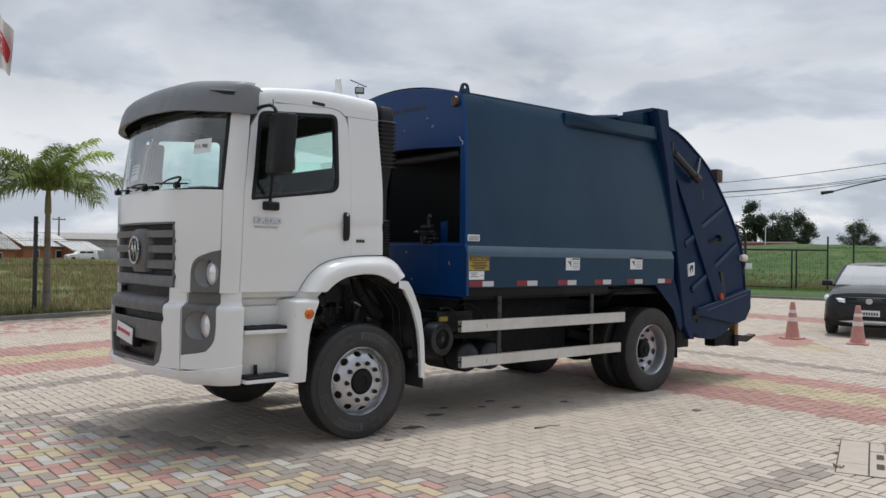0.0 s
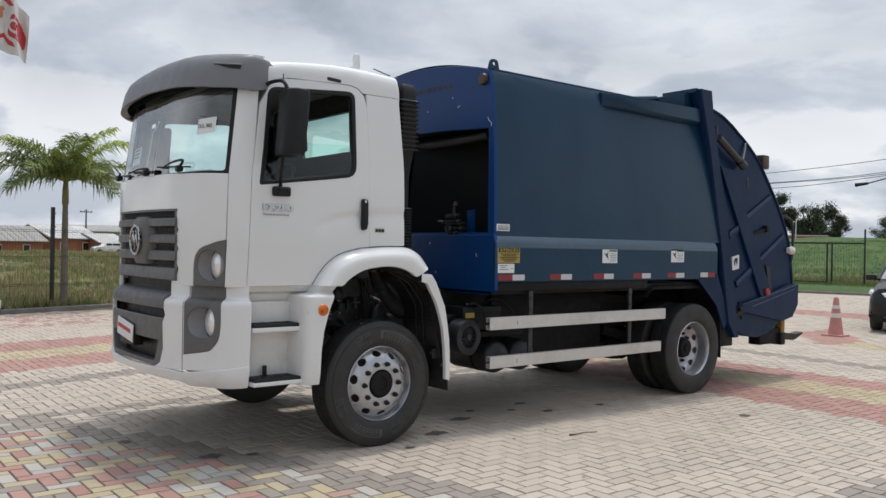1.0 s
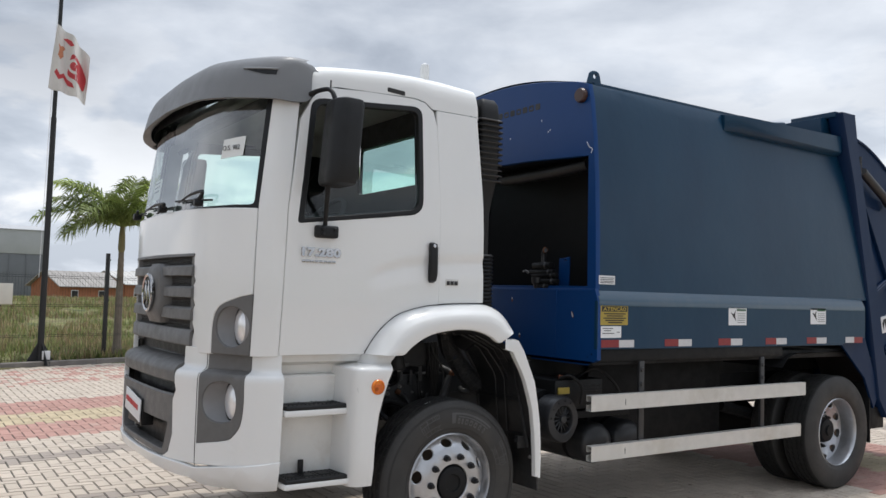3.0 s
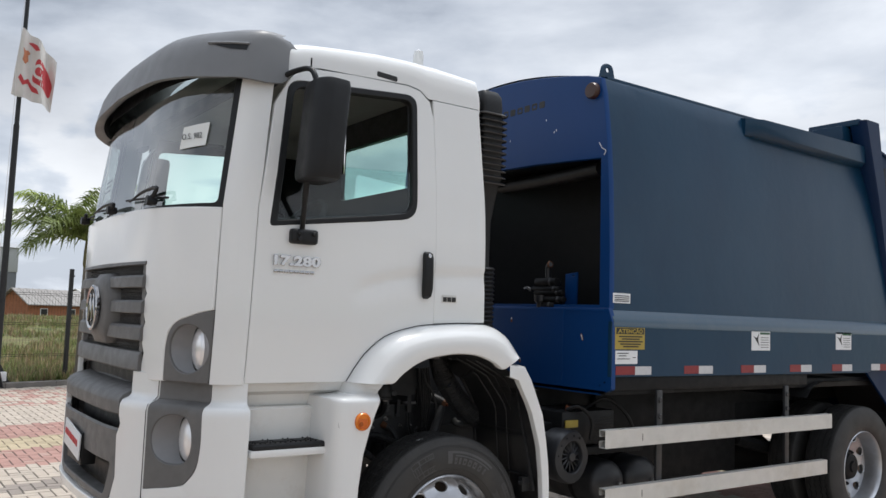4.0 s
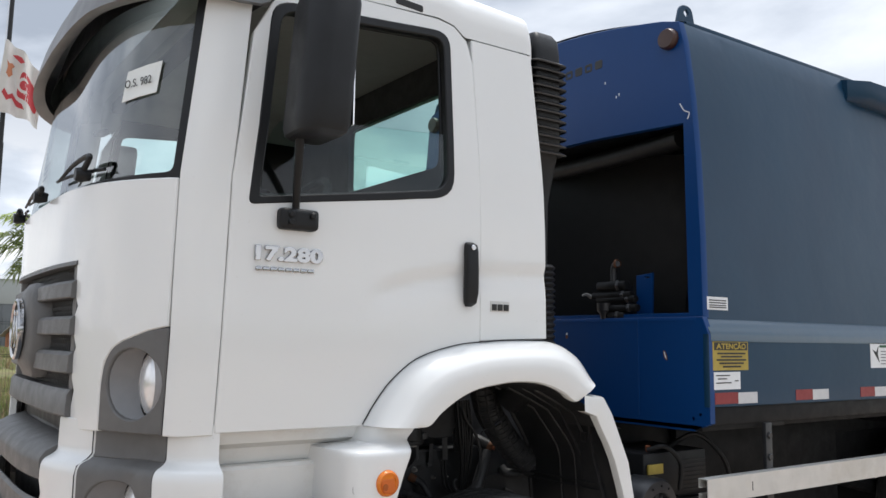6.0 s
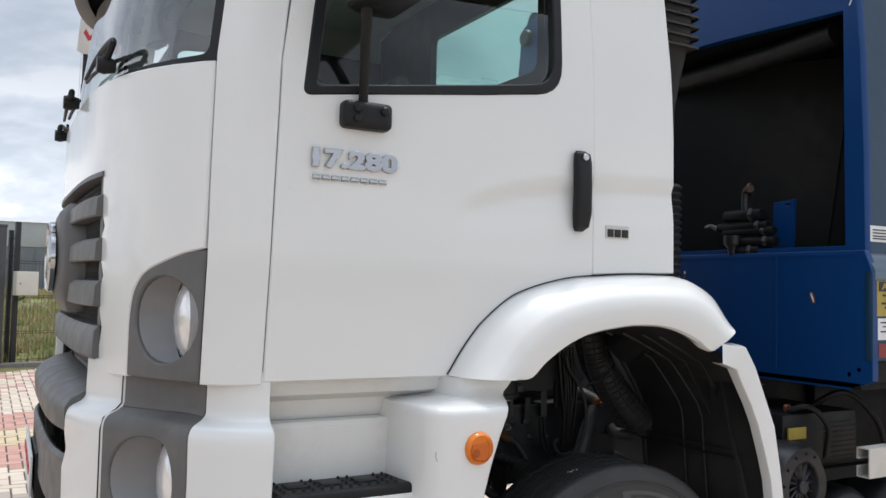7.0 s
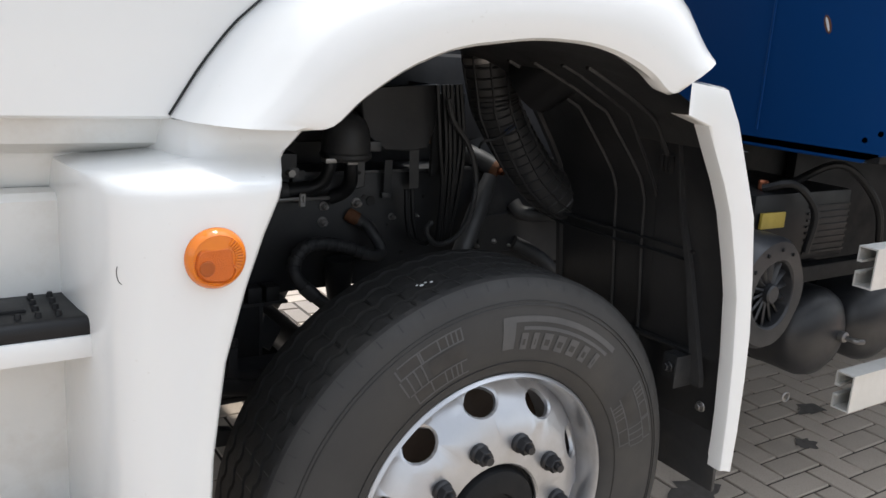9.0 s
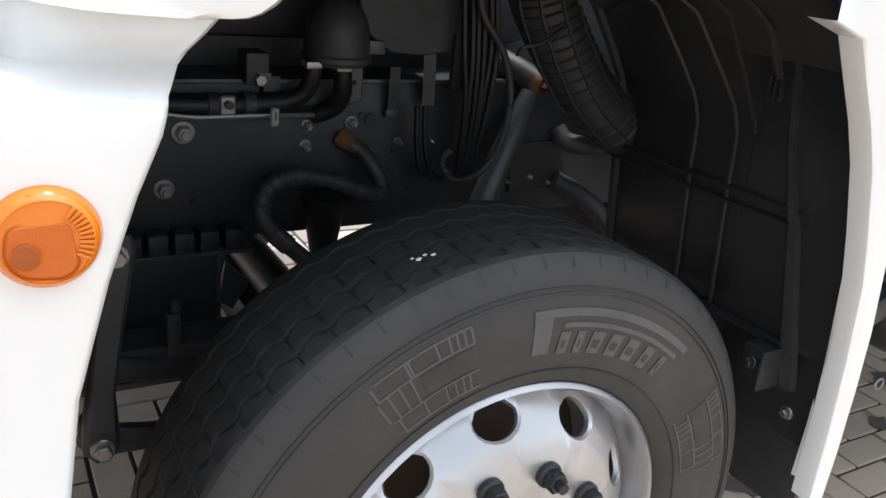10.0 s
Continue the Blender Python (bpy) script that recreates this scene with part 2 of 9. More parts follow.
M["cone"] = simple("faded_orange_cone", (0.52, 0.235, 0.20), 0.6, vary=0.3, scale=12, dirt=(0.55, 0.42, 0.38))
M["cone_white"] = simple("cone_white_band", (0.70, 0.66, 0.62), 0.5, vary=0.2)
M["car"] = paint("dark_grey_car_paint", (0.011, 0.012, 0.014), 0.30, 0.2, 0.03, spec=0.3)
M["badge"] = simple("dark_chrome", (0.46, 0.46, 0.47), 0.07, metal=1.0, vary=0.1)
M["brick"] = simple("orange_brick_wall", (0.36, 0.145, 0.075), 0.9, vary=0.35, scale=1.5, bump=0.3, fine=25)
M["roof"] = simple("fibre_cement_roof", (0.36, 0.34, 0.32), 0.9, vary=0.4, scale=1.2, bump=0.2, fine=20)
M["roof_red"] = simple("red_roof_edge", (0.28, 0.09, 0.06), 0.8, vary=0.3, scale=1.2)
M["roof_light"] = simple("light_roof_sheet", (0.55, 0.54, 0.52), 0.8, vary=0.3, scale=1.2)
M["shed"] = simple("grey_cladding", (0.16, 0.17, 0.185), 0.6, vary=0.15, scale=0.6)
M["shed_light"] = simple("light_cladding", (0.42, 0.43, 0.44), 0.6, vary=0.15, scale=0.6)
M["bark"] = simple("palm_bark", (0.22, 0.19, 0.15), 0.9, vary=0.5, scale=9, bump=0.6, fine=40)
M["trunk"] = simple("tree_bark", (0.09, 0.075, 0.055), 0.9, vary=0.4, scale=6)
M["wood"] = simple("weathered_pole_wood", (0.12, 0.10, 0.085), 0.9, vary=0.4, scale=3)
M["cable"] = simple("cable", (0.03, 0.03, 0.032), 0.6)
M["flag"] = simple("white_flag_cloth", (0.66, 0.64, 0.61), 0.85, vary=0.15, scale=6, bump=0.1)
M["flag_red"] = simple("red_flag_print", (0.52, 0.06, 0.07), 0.85, vary=0.25, scale=9)
M["flag_orange"] = simple("orange_flag_print", (0.55, 0.22, 0.12), 0.85, vary=0.3, scale=9)
M["dirty"] = simple("oil_stain", (0.10, 0.088, 0.078), 0.8, vary=0.4, scale=30)


def leafy(name, a, b, rough=0.55, trans=0.25):
    k = Nodes(name)
    g = k.n.new("ShaderNodeNewGeometry")
    c = k.ramp(g.outputs["Random Per Island"], (0.0, a), (0.6, b), (1.0, tuple(min(1, x * 1.45) for x in b)))
    c = k.mix(k.span(k.noise(1.2, 3.0), 0.4, 0.7, 0.0, 0.5), c, tuple(x * 0.55 for x in a))
    k.put("Base Color", c).put("Roughness", rough)
    k.put("Transmission Weight", 0.0)
    k.put("Subsurface Weight", 0.0)
    t = k.n.new("ShaderNodeBsdfTranslucent")
    k.l.new(c, t.inputs["Color"])
    m = k.n.new("ShaderNodeMixShader")
    m.inputs["Fac"].default_value = trans
    k.l.new(k.b.outputs["BSDF"], m.inputs[1])
    k.l.new(t.outputs["BSDF"], m.inputs[2])
    k.l.new(m.outputs["Shader"], k.out.inputs["Surface"])
    return k.mat


M["palm"] = leafy("palm_leaf", (0.13, 0.175, 0.05), (0.24, 0.30, 0.09))
M["palm_new"] = leafy("young_palm_leaf", (0.24, 0.33, 0.04), (0.34, 0.42, 0.06))
M["palm_dry"] = leafy("drying_palm_leaf", (0.14, 0.13, 0.06), (0.20, 0.18, 0.085))
M["leaf"] = leafy("tree_leaf", (0.022, 0.040, 0.016), (0.045, 0.070, 0.028))
M["grass_blade"] = leafy("grass_blade", (0.11, 0.165, 0.04), (0.26, 0.28, 0.10))
M["straw"] = leafy("dry_stalk", (0.20, 0.145, 0.08), (0.36, 0.27, 0.15))
M["lawn_blade"] = leafy("lawn_blade", (0.060, 0.125, 0.022), (0.115, 0.200, 0.040))
M["hay"] = leafy("hill_hay", (0.12, 0.10, 0.045), (0.24, 0.195, 0.09))
M["turf_blade"] = leafy("turf_blade", (0.048, 0.115, 0.020), (0.105, 0.190, 0.040))


def ground_mat():
    k = Nodes("grassy_ground")
    big, mid, fine = k.noise(0.30, 6.0, 0.7), k.noise(1.0, 6.0, 0.75), k.noise(24.0, 3.0, 0.6)
    g = k.ramp(mid, (0.34, (0.055, 0.065, 0.022)), (0.5, (0.17, 0.185, 0.055)), (0.64, (0.30, 0.28, 0.115)))
    place = k.n.new("ShaderNodeSeparateXYZ")
    k.l.new(k.tc.outputs["Object"], place.inputs["Vector"])
    along = k.n.new("ShaderNodeMath")
    along.operation, along.inputs[1].default_value = "MULTIPLY_ADD", -0.6
    k.l.new(place.outputs["Y"], along.inputs[0])
    k.l.new(place.outputs["X"], along.inputs[2])
    lush = k.ramp(k.noise(0.5, 5.0, 0.6), (0.32, (0.030, 0.072, 0.014)), (0.5, (0.065, 0.130, 0.024)), (0.66, (0.125, 0.165, 0.050)))
    right = k.span(along.outputs[0], 4.0, 12.0, 0.0, 1.0)
    soil = k.ramp(fine, (0.3, (0.11, 0.07, 0.042)), (0.7, (0.24, 0.17, 0.10)))
    c = k.mix(right, k.mix(k.span(big, 0.44, 0.60, 0.0, 0.8), g, soil), lush)
    k.put("Base Color", k.mix(k.span(fine, 0.3, 0.7, 0.0, 0.45), c, (0.03, 0.04, 0.012))).put("Roughness", 0.95)
    k.bump(fine, 0.8, 0.05)
    return k.mat


def paver_mat(name, col, other):
    """Concrete pavers: each stone a little different, pores, tyre dust and dark specks over several stones."""
    k = Nodes(name)
    g = k.n.new("ShaderNodeNewGeometry")
    oi = k.n.new("ShaderNodeObjectInfo")
    r = k.n.new("ShaderNodeMath")
    r.operation = "ADD"
    k.l.new(g.outputs["Random Per Island"], r.inputs[0])
    k.l.new(oi.outputs["Random"], r.inputs[1])
    f = k.n.new("ShaderNodeMath")
    f.operation = "FRACT"
    k.l.new(r.outputs[0], f.inputs[0])
    wn2 = k.n.new("ShaderNodeTexWhiteNoise")
    wn2.noise_dimensions = "1D"
    k.l.new(f.outputs[0], wn2.inputs["W"])
    c = k.ramp(wn2.outputs["Value"], (0.0, tuple(x * 0.90 for x in col)), (0.45, col), (0.90, tuple(min(1, x * 1.06) for x in col)), (1.0, other))
    geo = k.n.new("ShaderNodeNewGeometry")
    for scale, lo, hi, amount, tone in ((0.45, 0.50, 0.75, 0.30, 0.6), (3.5, 0.58, 0.78, 0.35, 0.5), (160.0, 0.5, 0.75, 0.35, 0.45)):
        t = k.n.new("ShaderNodeTexNoise")
        t.inputs["Scale"].default_value, t.inputs["Detail"].default_value = scale, 5.0
        k.l.new(geo.outputs["Position"], t.inputs["Vector"])
        c = k.mix(k.span(t.outputs["Fac"], lo, hi, 0.0, amount), c, tuple(x * tone for x in col))
    k.put("Base Color", c).put("Roughness", 0.88).put("Specular IOR Level", 0.3)
    k.bump(t.outputs["Fac"], 0.5, 0.003)
    return k.mat


M["ground"] = ground_mat()
M["lawn"] = simple("lawn_soil", (0.055, 0.105, 0.022), 0.95, vary=0.5, scale=6, bump=0.6, fine=60)
M["joint"] = simple("joint_sand", (0.075, 0.066, 0.055), 0.95, vary=0.4, scale=3, bump=0.5, fine=150)
PAVE = [paver_mat("paver_beige_grey", (0.500, 0.430, 0.358), (0.455, 0.385, 0.315)), paver_mat("paver_red", (0.42, 0.248, 0.208), (0.42, 0.29, 0.24)),
        paver_mat("paver_yellow", (0.475, 0.392, 0.262), (0.46, 0.385, 0.29)), paver_mat("paver_dark_grey", (0.310, 0.268, 0.232), (0.34, 0.295, 0.25)),
        paver_mat("paver_light_grey", (0.46, 0.43, 0.385), (0.38, 0.345, 0.30))]


def glass(name, tint, gloss=1.0):
    k = Nodes(name)
    k.n.remove(k.b)
    t, g, m, fr = (k.n.new(x) for x in ("ShaderNodeBsdfTransparent", "ShaderNodeBsdfGlossy", "ShaderNodeMixShader", "ShaderNodeLayerWeight"))
    t.inputs["Color"].default_value = (*tint, 1)
    g.inputs["Roughness"].default_value = 0.02
    fr.inputs["Blend"].default_value = 0.5
    p = k.n.new("ShaderNodeMath")
    p.operation, p.inputs[1].default_value = "POWER", 2.1
    k.l.new(fr.outputs["Facing"], p.inputs[0])
    k.l.new(k.span(p.outputs[0], 0.0, 1.0, 0.05 * gloss, 0.92), m.inputs["Fac"])
    k.l.new(t.outputs["BSDF"], m.inputs[1])
    k.l.new(g.outputs["BSDF"], m.inputs[2])
    k.l.new(m.outputs["Shader"], k.out.inputs["Surface"])
    return k.mat


M["glass"] = glass("green_tinted_glass", (0.90, 0.995, 0.97), 1.6)
M["side_glass"] = glass("side_window_glass", (0.80, 0.97, 0.93))
M["car_glass"] = glass("dark_car_glass", (0.12, 0.14, 0.14), 2.0)
M["mirror"] = simple("mirror_glass", (0.9, 0.9, 0.9), 0.02, metal=1.0, vary=0.0)

# ---- mesh tools ----


DRAWN = [-9, 0.0, 0.45, 0.80, 0.914, 1.013, 1.165, 1.25, 1.303, 1.405, 1.652, 1.836, 2.0, 2.30, 2.50, 2.612, 2.70, 2.80, 3.97, 5.1875, 5.59, 6.54, 7.10, 7.6, 9.0]
TRUE = [-9, 0.0, 0.452, 0.815, 0.937, 1.026, 1.188, 1.263, 1.326, 1.420, 1.668, 1.860, 2.05, 2.335, 2.53, 2.618, 2.735, 2.845, 4.066, 5.286, 5.712, 6.63, 7.25, 7.79, 9.2]
CAB_Z, CAB_DZ = [0.4, 1.0, 1.146, 1.31, 1.45, 1.60, 1.74, 2.10, 2.80, 3.0], [-0.045, -0.040, -0.023, -0.016, -0.003, 0.003, 0.009, 0.006, 0.020, 0.012]
BODY_Z, BODY_DZ = [0.62, 0.95, 1.30, 1.53, 2.7, 3.3, 3.42], [-0.025, -0.015, 0.0, 0.011, 0.012, 0.0, 0.02]
SIZED = [False]


def true_size(p):
    """The truck is drawn to catalogue lengths; this brings them to the lengths of this truck."""
    w = max(0.0, min(1.0, (p.x - 2.05) / 0.35))
    k = 1 + 0.012 * max(0.0, min(1.0, (p.x - 1.9) / 0.5))
    dz = float(np.interp(p.z, CAB_Z, CAB_DZ)) * (1 - w) + float(np.interp(p.z, BODY_Z, BODY_DZ)) * w
    return Vector((float(np.interp(p.x, DRAWN, TRUE)), p.y * k, p.z + dz))


def part(name, bm, material, parent=None, label="", angle=38):
    """Links a bmesh as one mesh object, under a thing or a part where one is given."""
    if SIZED[0]:
        for v in bm.verts:
            v.co = true_size(v.co)
    me = bpy.data.meshes.new(name)
    bm.to_mesh(me)
    bm.free()
    for m in material if isinstance(material, (list, tuple)) else [material]:
        me.materials.append(m)
    me.polygons.foreach_set("use_smooth", [True] * len(me.polygons))
    me.set_sharp_from_angle(angle=radians(angle))
    ob = new(name, me)
    if parent:
        ob.parent = parent
    if label:
        ob["label"] = label
    return ob


def again(ob, m, parent):
    """Another piece on the same mesh."""
    o = new(ob.name.split(".")[0], ob.data)
    o.parent, o.matrix_basis = parent, m
    if ob.get("label"):
        o["label"] = ob["label"]
    return o


def thing(name, label, category, at=(0, 0, 0), group="", kind=""):
    o = new(name)
    o.empty_display_size = 0.2
    o.location = at
    return tagged(o, label, category, group, kind)


def merge(*bms):
    """Joins bmeshes that make up one piece."""
    out = bms[0]
    for b in bms[1:]:
        me = bpy.data.meshes.new("joined")
        b.to_mesh(me)
        b.free()
        out.from_mesh(me)
        bpy.data.meshes.remove(me)
    return out


def moved(bm, m):
    bmesh.ops.transform(bm, matrix=m, verts=bm.verts)
    return bm


def box(x0, x1, y0, y1, z0, z1, bevel=0.006, seg=2):
    bm = bmesh.new()
    bmesh.ops.create_cube(bm, size=1.0)
    for v in bm.verts:
        v.co = ((x0 + x1) / 2 + v.co.x * (x1 - x0), (y0 + y1) / 2 + v.co.y * (y1 - y0), (z0 + z1) / 2 + v.co.z * (z1 - z0))
    b = min(bevel, 0.45 * min(abs(x1 - x0), abs(y1 - y0), abs(z1 - z0)))
    if b > 0:
        bmesh.ops.bevel(bm, geom=bm.edges[:], offset=b, segments=seg, affect="EDGES", profile=0.6)
    return bm


AXES = {"x": Matrix.Rotation(radians(90), 4, "Y"), "y": Matrix.Rotation(radians(90), 4, "X"), "z": Matrix.Identity(4)}


def lathe(profile, axis="y", at=(0, 0, 0), seg=32, closed=False):
    """Revolves (radius, along) pairs; 'along' runs along -y for axis y, +x for x, +z for z."""
    bm = bmesh.new()
    rings = []
    for r, a in profile:
        if r < 1e-5:
            rings.append([bm.verts.new((0, 0, a))])
        else:
            rings.append([bm.verts.new((r * math.cos(2 * math.pi * i / seg), r * math.sin(2 * math.pi * i / seg), a)) for i in range(seg)])
    pairs = list(zip(rings, rings[1:])) + ([(rings[-1], rings[0])] if closed else [])
    for p, q in pairs:
        for i in range(seg):
            j = (i + 1) % seg
            if len(p) == 1 and len(q) > 1:
                bm.faces.new((p[0], q[j], q[i]))
            elif len(q) == 1 and len(p) > 1:
                bm.faces.new((p[i], p[j], q[0]))
            elif len(p) > 1:
                bm.faces.new((p[i], p[j], q[j], q[i]))
    bmesh.ops.recalc_face_normals(bm, faces=bm.faces[:])
    return moved(bm, Matrix.Translation(at) @ AXES[axis])


def cyl(r, length, axis="y", at=(0, 0, 0), seg=24, bevel=0.004):
    b = min(bevel, r * 0.4, length * 0.4)
    h = length / 2
    return lathe([(0, -h), (r - b, -h), (r, -h + b), (r, h - b), (r - b, h), (0, h)], axis, at, seg)


def smooth_line(pts, n=6):
    """A Catmull-Rom line through the points."""
    p = [Vector(q) for q in pts]
    p = [p[0] * 2 - p[1]] + p + [p[-1] * 2 - p[-2]]
    out = []
    for i in range(1, len(p) - 2):
        for k in range(n):
            t = k / n
            a, b, c, d = p[i - 1], p[i], p[i + 1], p[i + 2]
            out.append(0.5 * ((2 * b) + (c - a) * t + (2 * a - 5 * b + 4 * c - d) * t * t + (3 * b - a - 3 * c + d) * t ** 3))
    return out + [p[-2]]


def tube(pts, r, seg=10, n=6, ends=True):
    """A round bar along a smooth line; r may be a list that runs along it."""
    line = smooth_line(pts, n) if n > 1 else [Vector(p) for p in pts]
    bm, rings, up = bmesh.new(), [], None
    for i, p in enumerate(line):
        d = (line[min(i + 1, len(line) - 1)] - line[max(i - 1, 0)]).normalized()
        if up is None:
            up = d.orthogonal().normalized()
        up = (up - d * up.dot(d)).normalized()
        side = d.cross(up)
        rr = r if isinstance(r, (int, float)) else float(np.interp(i / (len(line) - 1), np.linspace(0, 1, len(r)), r))
        rings.append([bm.verts.new(p + rr * (math.cos(2 * math.pi * k / seg) * up + math.sin(2 * math.pi * k / seg) * side)) for k in range(seg)])
    for a, b in zip(rings, rings[1:]):
        for k in range(seg):
            bm.faces.new((a[k], a[(k + 1) % seg], b[(k + 1) % seg], b[k]))
    if ends:
        bm.faces.new(rings[0][::-1])
        bm.faces.new(rings[-1])
    bmesh.ops.recalc_face_normals(bm, faces=bm.faces[:])
    return bm


def loft(rows, closed=False, caps=False):
    """A surface through rows of points of equal number; caps: the first and last rows are filled."""
    bm = bmesh.new()
    g = [[bm.verts.new(p) for p in r] for r in rows]
    n = len(g[0])
    for a, b in zip(g, g[1:]):
        for i in range(n if closed else n - 1):
            bm.faces.new((a[i], a[(i + 1) % n], b[(i + 1) % n], b[i]))
    if caps:
        bm.faces.new(g[0][::-1])
        bm.faces.new(g[-1])
    bmesh.ops.recalc_face_normals(bm, faces=bm.faces[:])
    return bm


def rounded(pts, r, n=4):
    """A polygon with filleted corners; r: one radius or one a corner."""
    out = []
    for i, p in enumerate(pts):
        rr = r[i] if isinstance(r, (list, tuple)) else r
        a, b, c = Vector(pts[i - 1]), Vector(p), Vector(pts[(i + 1) % len(pts)])
        if rr <= 0:
            out.append((b.x, b.y))
            continue
        u, v = (a - b), (c - b)
        d = min(rr, 0.48 * u.length, 0.48 * v.length)
        s, e2 = b + u.normalized() * d, b + v.normalized() * d
        for k in range(n + 1):
            t = k / n
            q = s * (1 - t) ** 2 + b * 2 * t * (1 - t) + e2 * t * t
            out.append((q.x, q.y))
    return out


def ellipse(cx, cy, rx, ry, n=28):
    return [(cx + rx * math.cos(2 * math.pi * i / n), cy + ry * math.sin(2 * math.pi * i / n)) for i in range(n)]


def skin(outline, f, holes=(), step=0.08, depth=0.02, edge=0.004, flip=False, cuts=()):
    """A sheet with an outline and holes in two parameters, bent by f(u, v), with rounded rims and thickness.
    f's du x dv points outwards, or inwards with flip."""
    flat = bmesh.new()
    edges = []
    for loop in (outline, *holes):
        vs = [flat.verts.new((u, v, 0)) for u, v in loop]
        edges += [flat.edges.new((vs[i], vs[(i + 1) % len(vs)])) for i in range(len(vs))]
    bmesh.ops.triangle_fill(flat, use_beauty=True, use_dissolve=False, edges=edges, normal=(0, 0, 1))
    us, vs2 = [p[0] for p in outline], [p[1] for p in outline]
    for k, lo, hi in ((0, min(us), max(us)), (1, min(vs2), max(vs2))):
        c = math.ceil(lo / step + 0.01) * step
        while c < hi - 0.01 * step:
            co, no = [0, 0, 0], [0, 0, 0]
            co[k], no[k] = c, 1
            bmesh.ops.bisect_plane(flat, geom=flat.verts[:] + flat.edges[:] + flat.faces[:], dist=1e-5, plane_co=co, plane_no=no)
            c += step
    for c in cuts:
        bmesh.ops.bisect_plane(flat, geom=flat.verts[:] + flat.edges[:] + flat.faces[:], dist=1e-5, plane_co=(0, c, 0), plane_no=(0, 1, 0))
    sign = -1 if flip else 1

    def at(u, v):
        return Vector(f(u, v))

    def normal(u, v, h=1e-3):
        n = (at(u + h, v) - at(u - h, v)).cross(at(u, v + h) - at(u, v - h))
        return n.normalized() * sign

    bm = bmesh.new()
    top = {v: bm.verts.new(at(v.co.x, v.co.y)) for v in flat.verts if v.link_faces}
    for fc in flat.faces:
        vs = [top[v] for v in fc.verts]
        if (fc.normal.z > 0) == flip:
            vs = vs[::-1]
        bm.faces.new(vs)
    if depth > 0:
        rim, push = {}, {}
        bedges = [e3 for e3 in flat.edges if len(e3.link_faces) == 1]
        for e3 in bedges:
            a, b = e3.verts
            mid = (a.co + b.co) / 2
            fc = e3.link_faces[0]
            d = (b.co - a.co)
            o = Vector((d.y, -d.x, 0)).normalized()
            if o.dot(fc.calc_center_median() - mid) > 0:
                o = -o
            for v in (a, b):
                push[v] = push.get(v, Vector((0, 0, 0))) + o
        for v, o in push.items():
            o = o.normalized() * edge
            u, w = v.co.x, v.co.y
            n = normal(u, w)
            p = at(u + o.x, w + o.y)
            rim[v] = (bm.verts.new(p - n * edge), bm.verts.new(p - n * depth))
        for e3 in bedges:
            a, b = e3.verts
            bm.faces.new((top[a], top[b], rim[b][0], rim[a][0]))
            bm.faces.new((rim[a][0], rim[b][0], rim[b][1], rim[a][1]))
    flat.free()
    bm.normal_update()
    return bm


def slab(outline, plane, level, thick, holes=(), edge=0.003):
    """A flat plate with both faces. plane 'xz': faces -y at y=level; 'yz': faces -x at x=level; 'xy': faces +z at z=level."""
    f = {"xz": lambda u, v: (u, level, v), "yz": lambda u, v: (level, -u, v), "xy": lambda u, v: (u, v, level)}[plane]
    if plane == "yz":
        outline = [(-u, v) for u, v in outline]
        holes = [[(-u, v) for u, v in h] for h in holes]
    bm = skin(outline, f, holes, 1e3, thick, edge)
    shift = {"xz": Vector((0, thick, 0)), "yz": Vector((thick, 0, 0)), "xy": Vector((0, 0, -thick))}[plane]
    back = skin(outline, lambda u, v: Vector(f(u, v)) + shift, holes, 1e3, 0)
    bmesh.ops.reverse_faces(back, faces=back.faces[:])
    return merge(bm, back)


def letters(text, size, depth, m, shear=0.0, bold=0.0, width=1.0):
    """Raised characters in the built-in font, set in the xy plane and then moved by m."""
    cu = bpy.data.curves.new("letters", "FONT")
    cu.body, cu.size, cu.extrude, cu.shear, cu.offset = text, size, depth, shear, bold
    cu.space_character = 1.05
    cu.bevel_depth, cu.bevel_resolution = (0.0016, 1) if depth > 0.003 else (0.0, 0)
    ob = bpy.data.objects.new("letters", cu)
    scene.collection.objects.link(ob)
    bpy.context.view_layer.update()
    me = bpy.data.meshes.new_from_object(ob.evaluated_get(bpy.context.evaluated_depsgraph_get()))
    bpy.data.objects.remove(ob)
    bm = bmesh.new()
    bm.from_mesh(me)
    bpy.data.meshes.remove(me)
    bmesh.ops.transform(bm, matrix=m @ Matrix.Diagonal((width, 1, 1, 1)), verts=bm.verts)
    return bm


def side_plane(x, y, z):
    """From letters' plane to a wall that faces -y, read along +x."""
    return Matrix.Translation((x, y, z)) @ Matrix.Rotation(radians(90), 4, "X")


def mirrored(bm):
    bmesh.ops.transform(bm, matrix=Matrix.Diagonal((1, -1, 1, 1)), verts=bm.verts)
    bmesh.ops.reverse_faces(bm, faces=bm.faces[:])
    return bm


def both(name, make, material, parent, label="", far=True):
    """A part on the near side and its mirror image on the far side."""
    a = part(name, make(), material, parent, label)
    if far:
        part(name, mirrored(make()), material, parent, label)
    return a

# ---- the garbage truck: front axle at x = 1.40, rear axle at x = 5.58, nearer flank at y = -1.24 ----
truck = thing("garbage_truck", "white-cab garbage truck with dark blue rear-loading compactor body, parked on pavers", "truck")
AX_F, AX_R, RAD = 1.41, 5.59, 0.503
SIZED[0] = True


def half_width(z):
    return float(np.interp(z, [1.30, 1.60, 2.05, 2.30, 2.90], [1.160, 1.174, 1.178, 1.170, 1.122]))


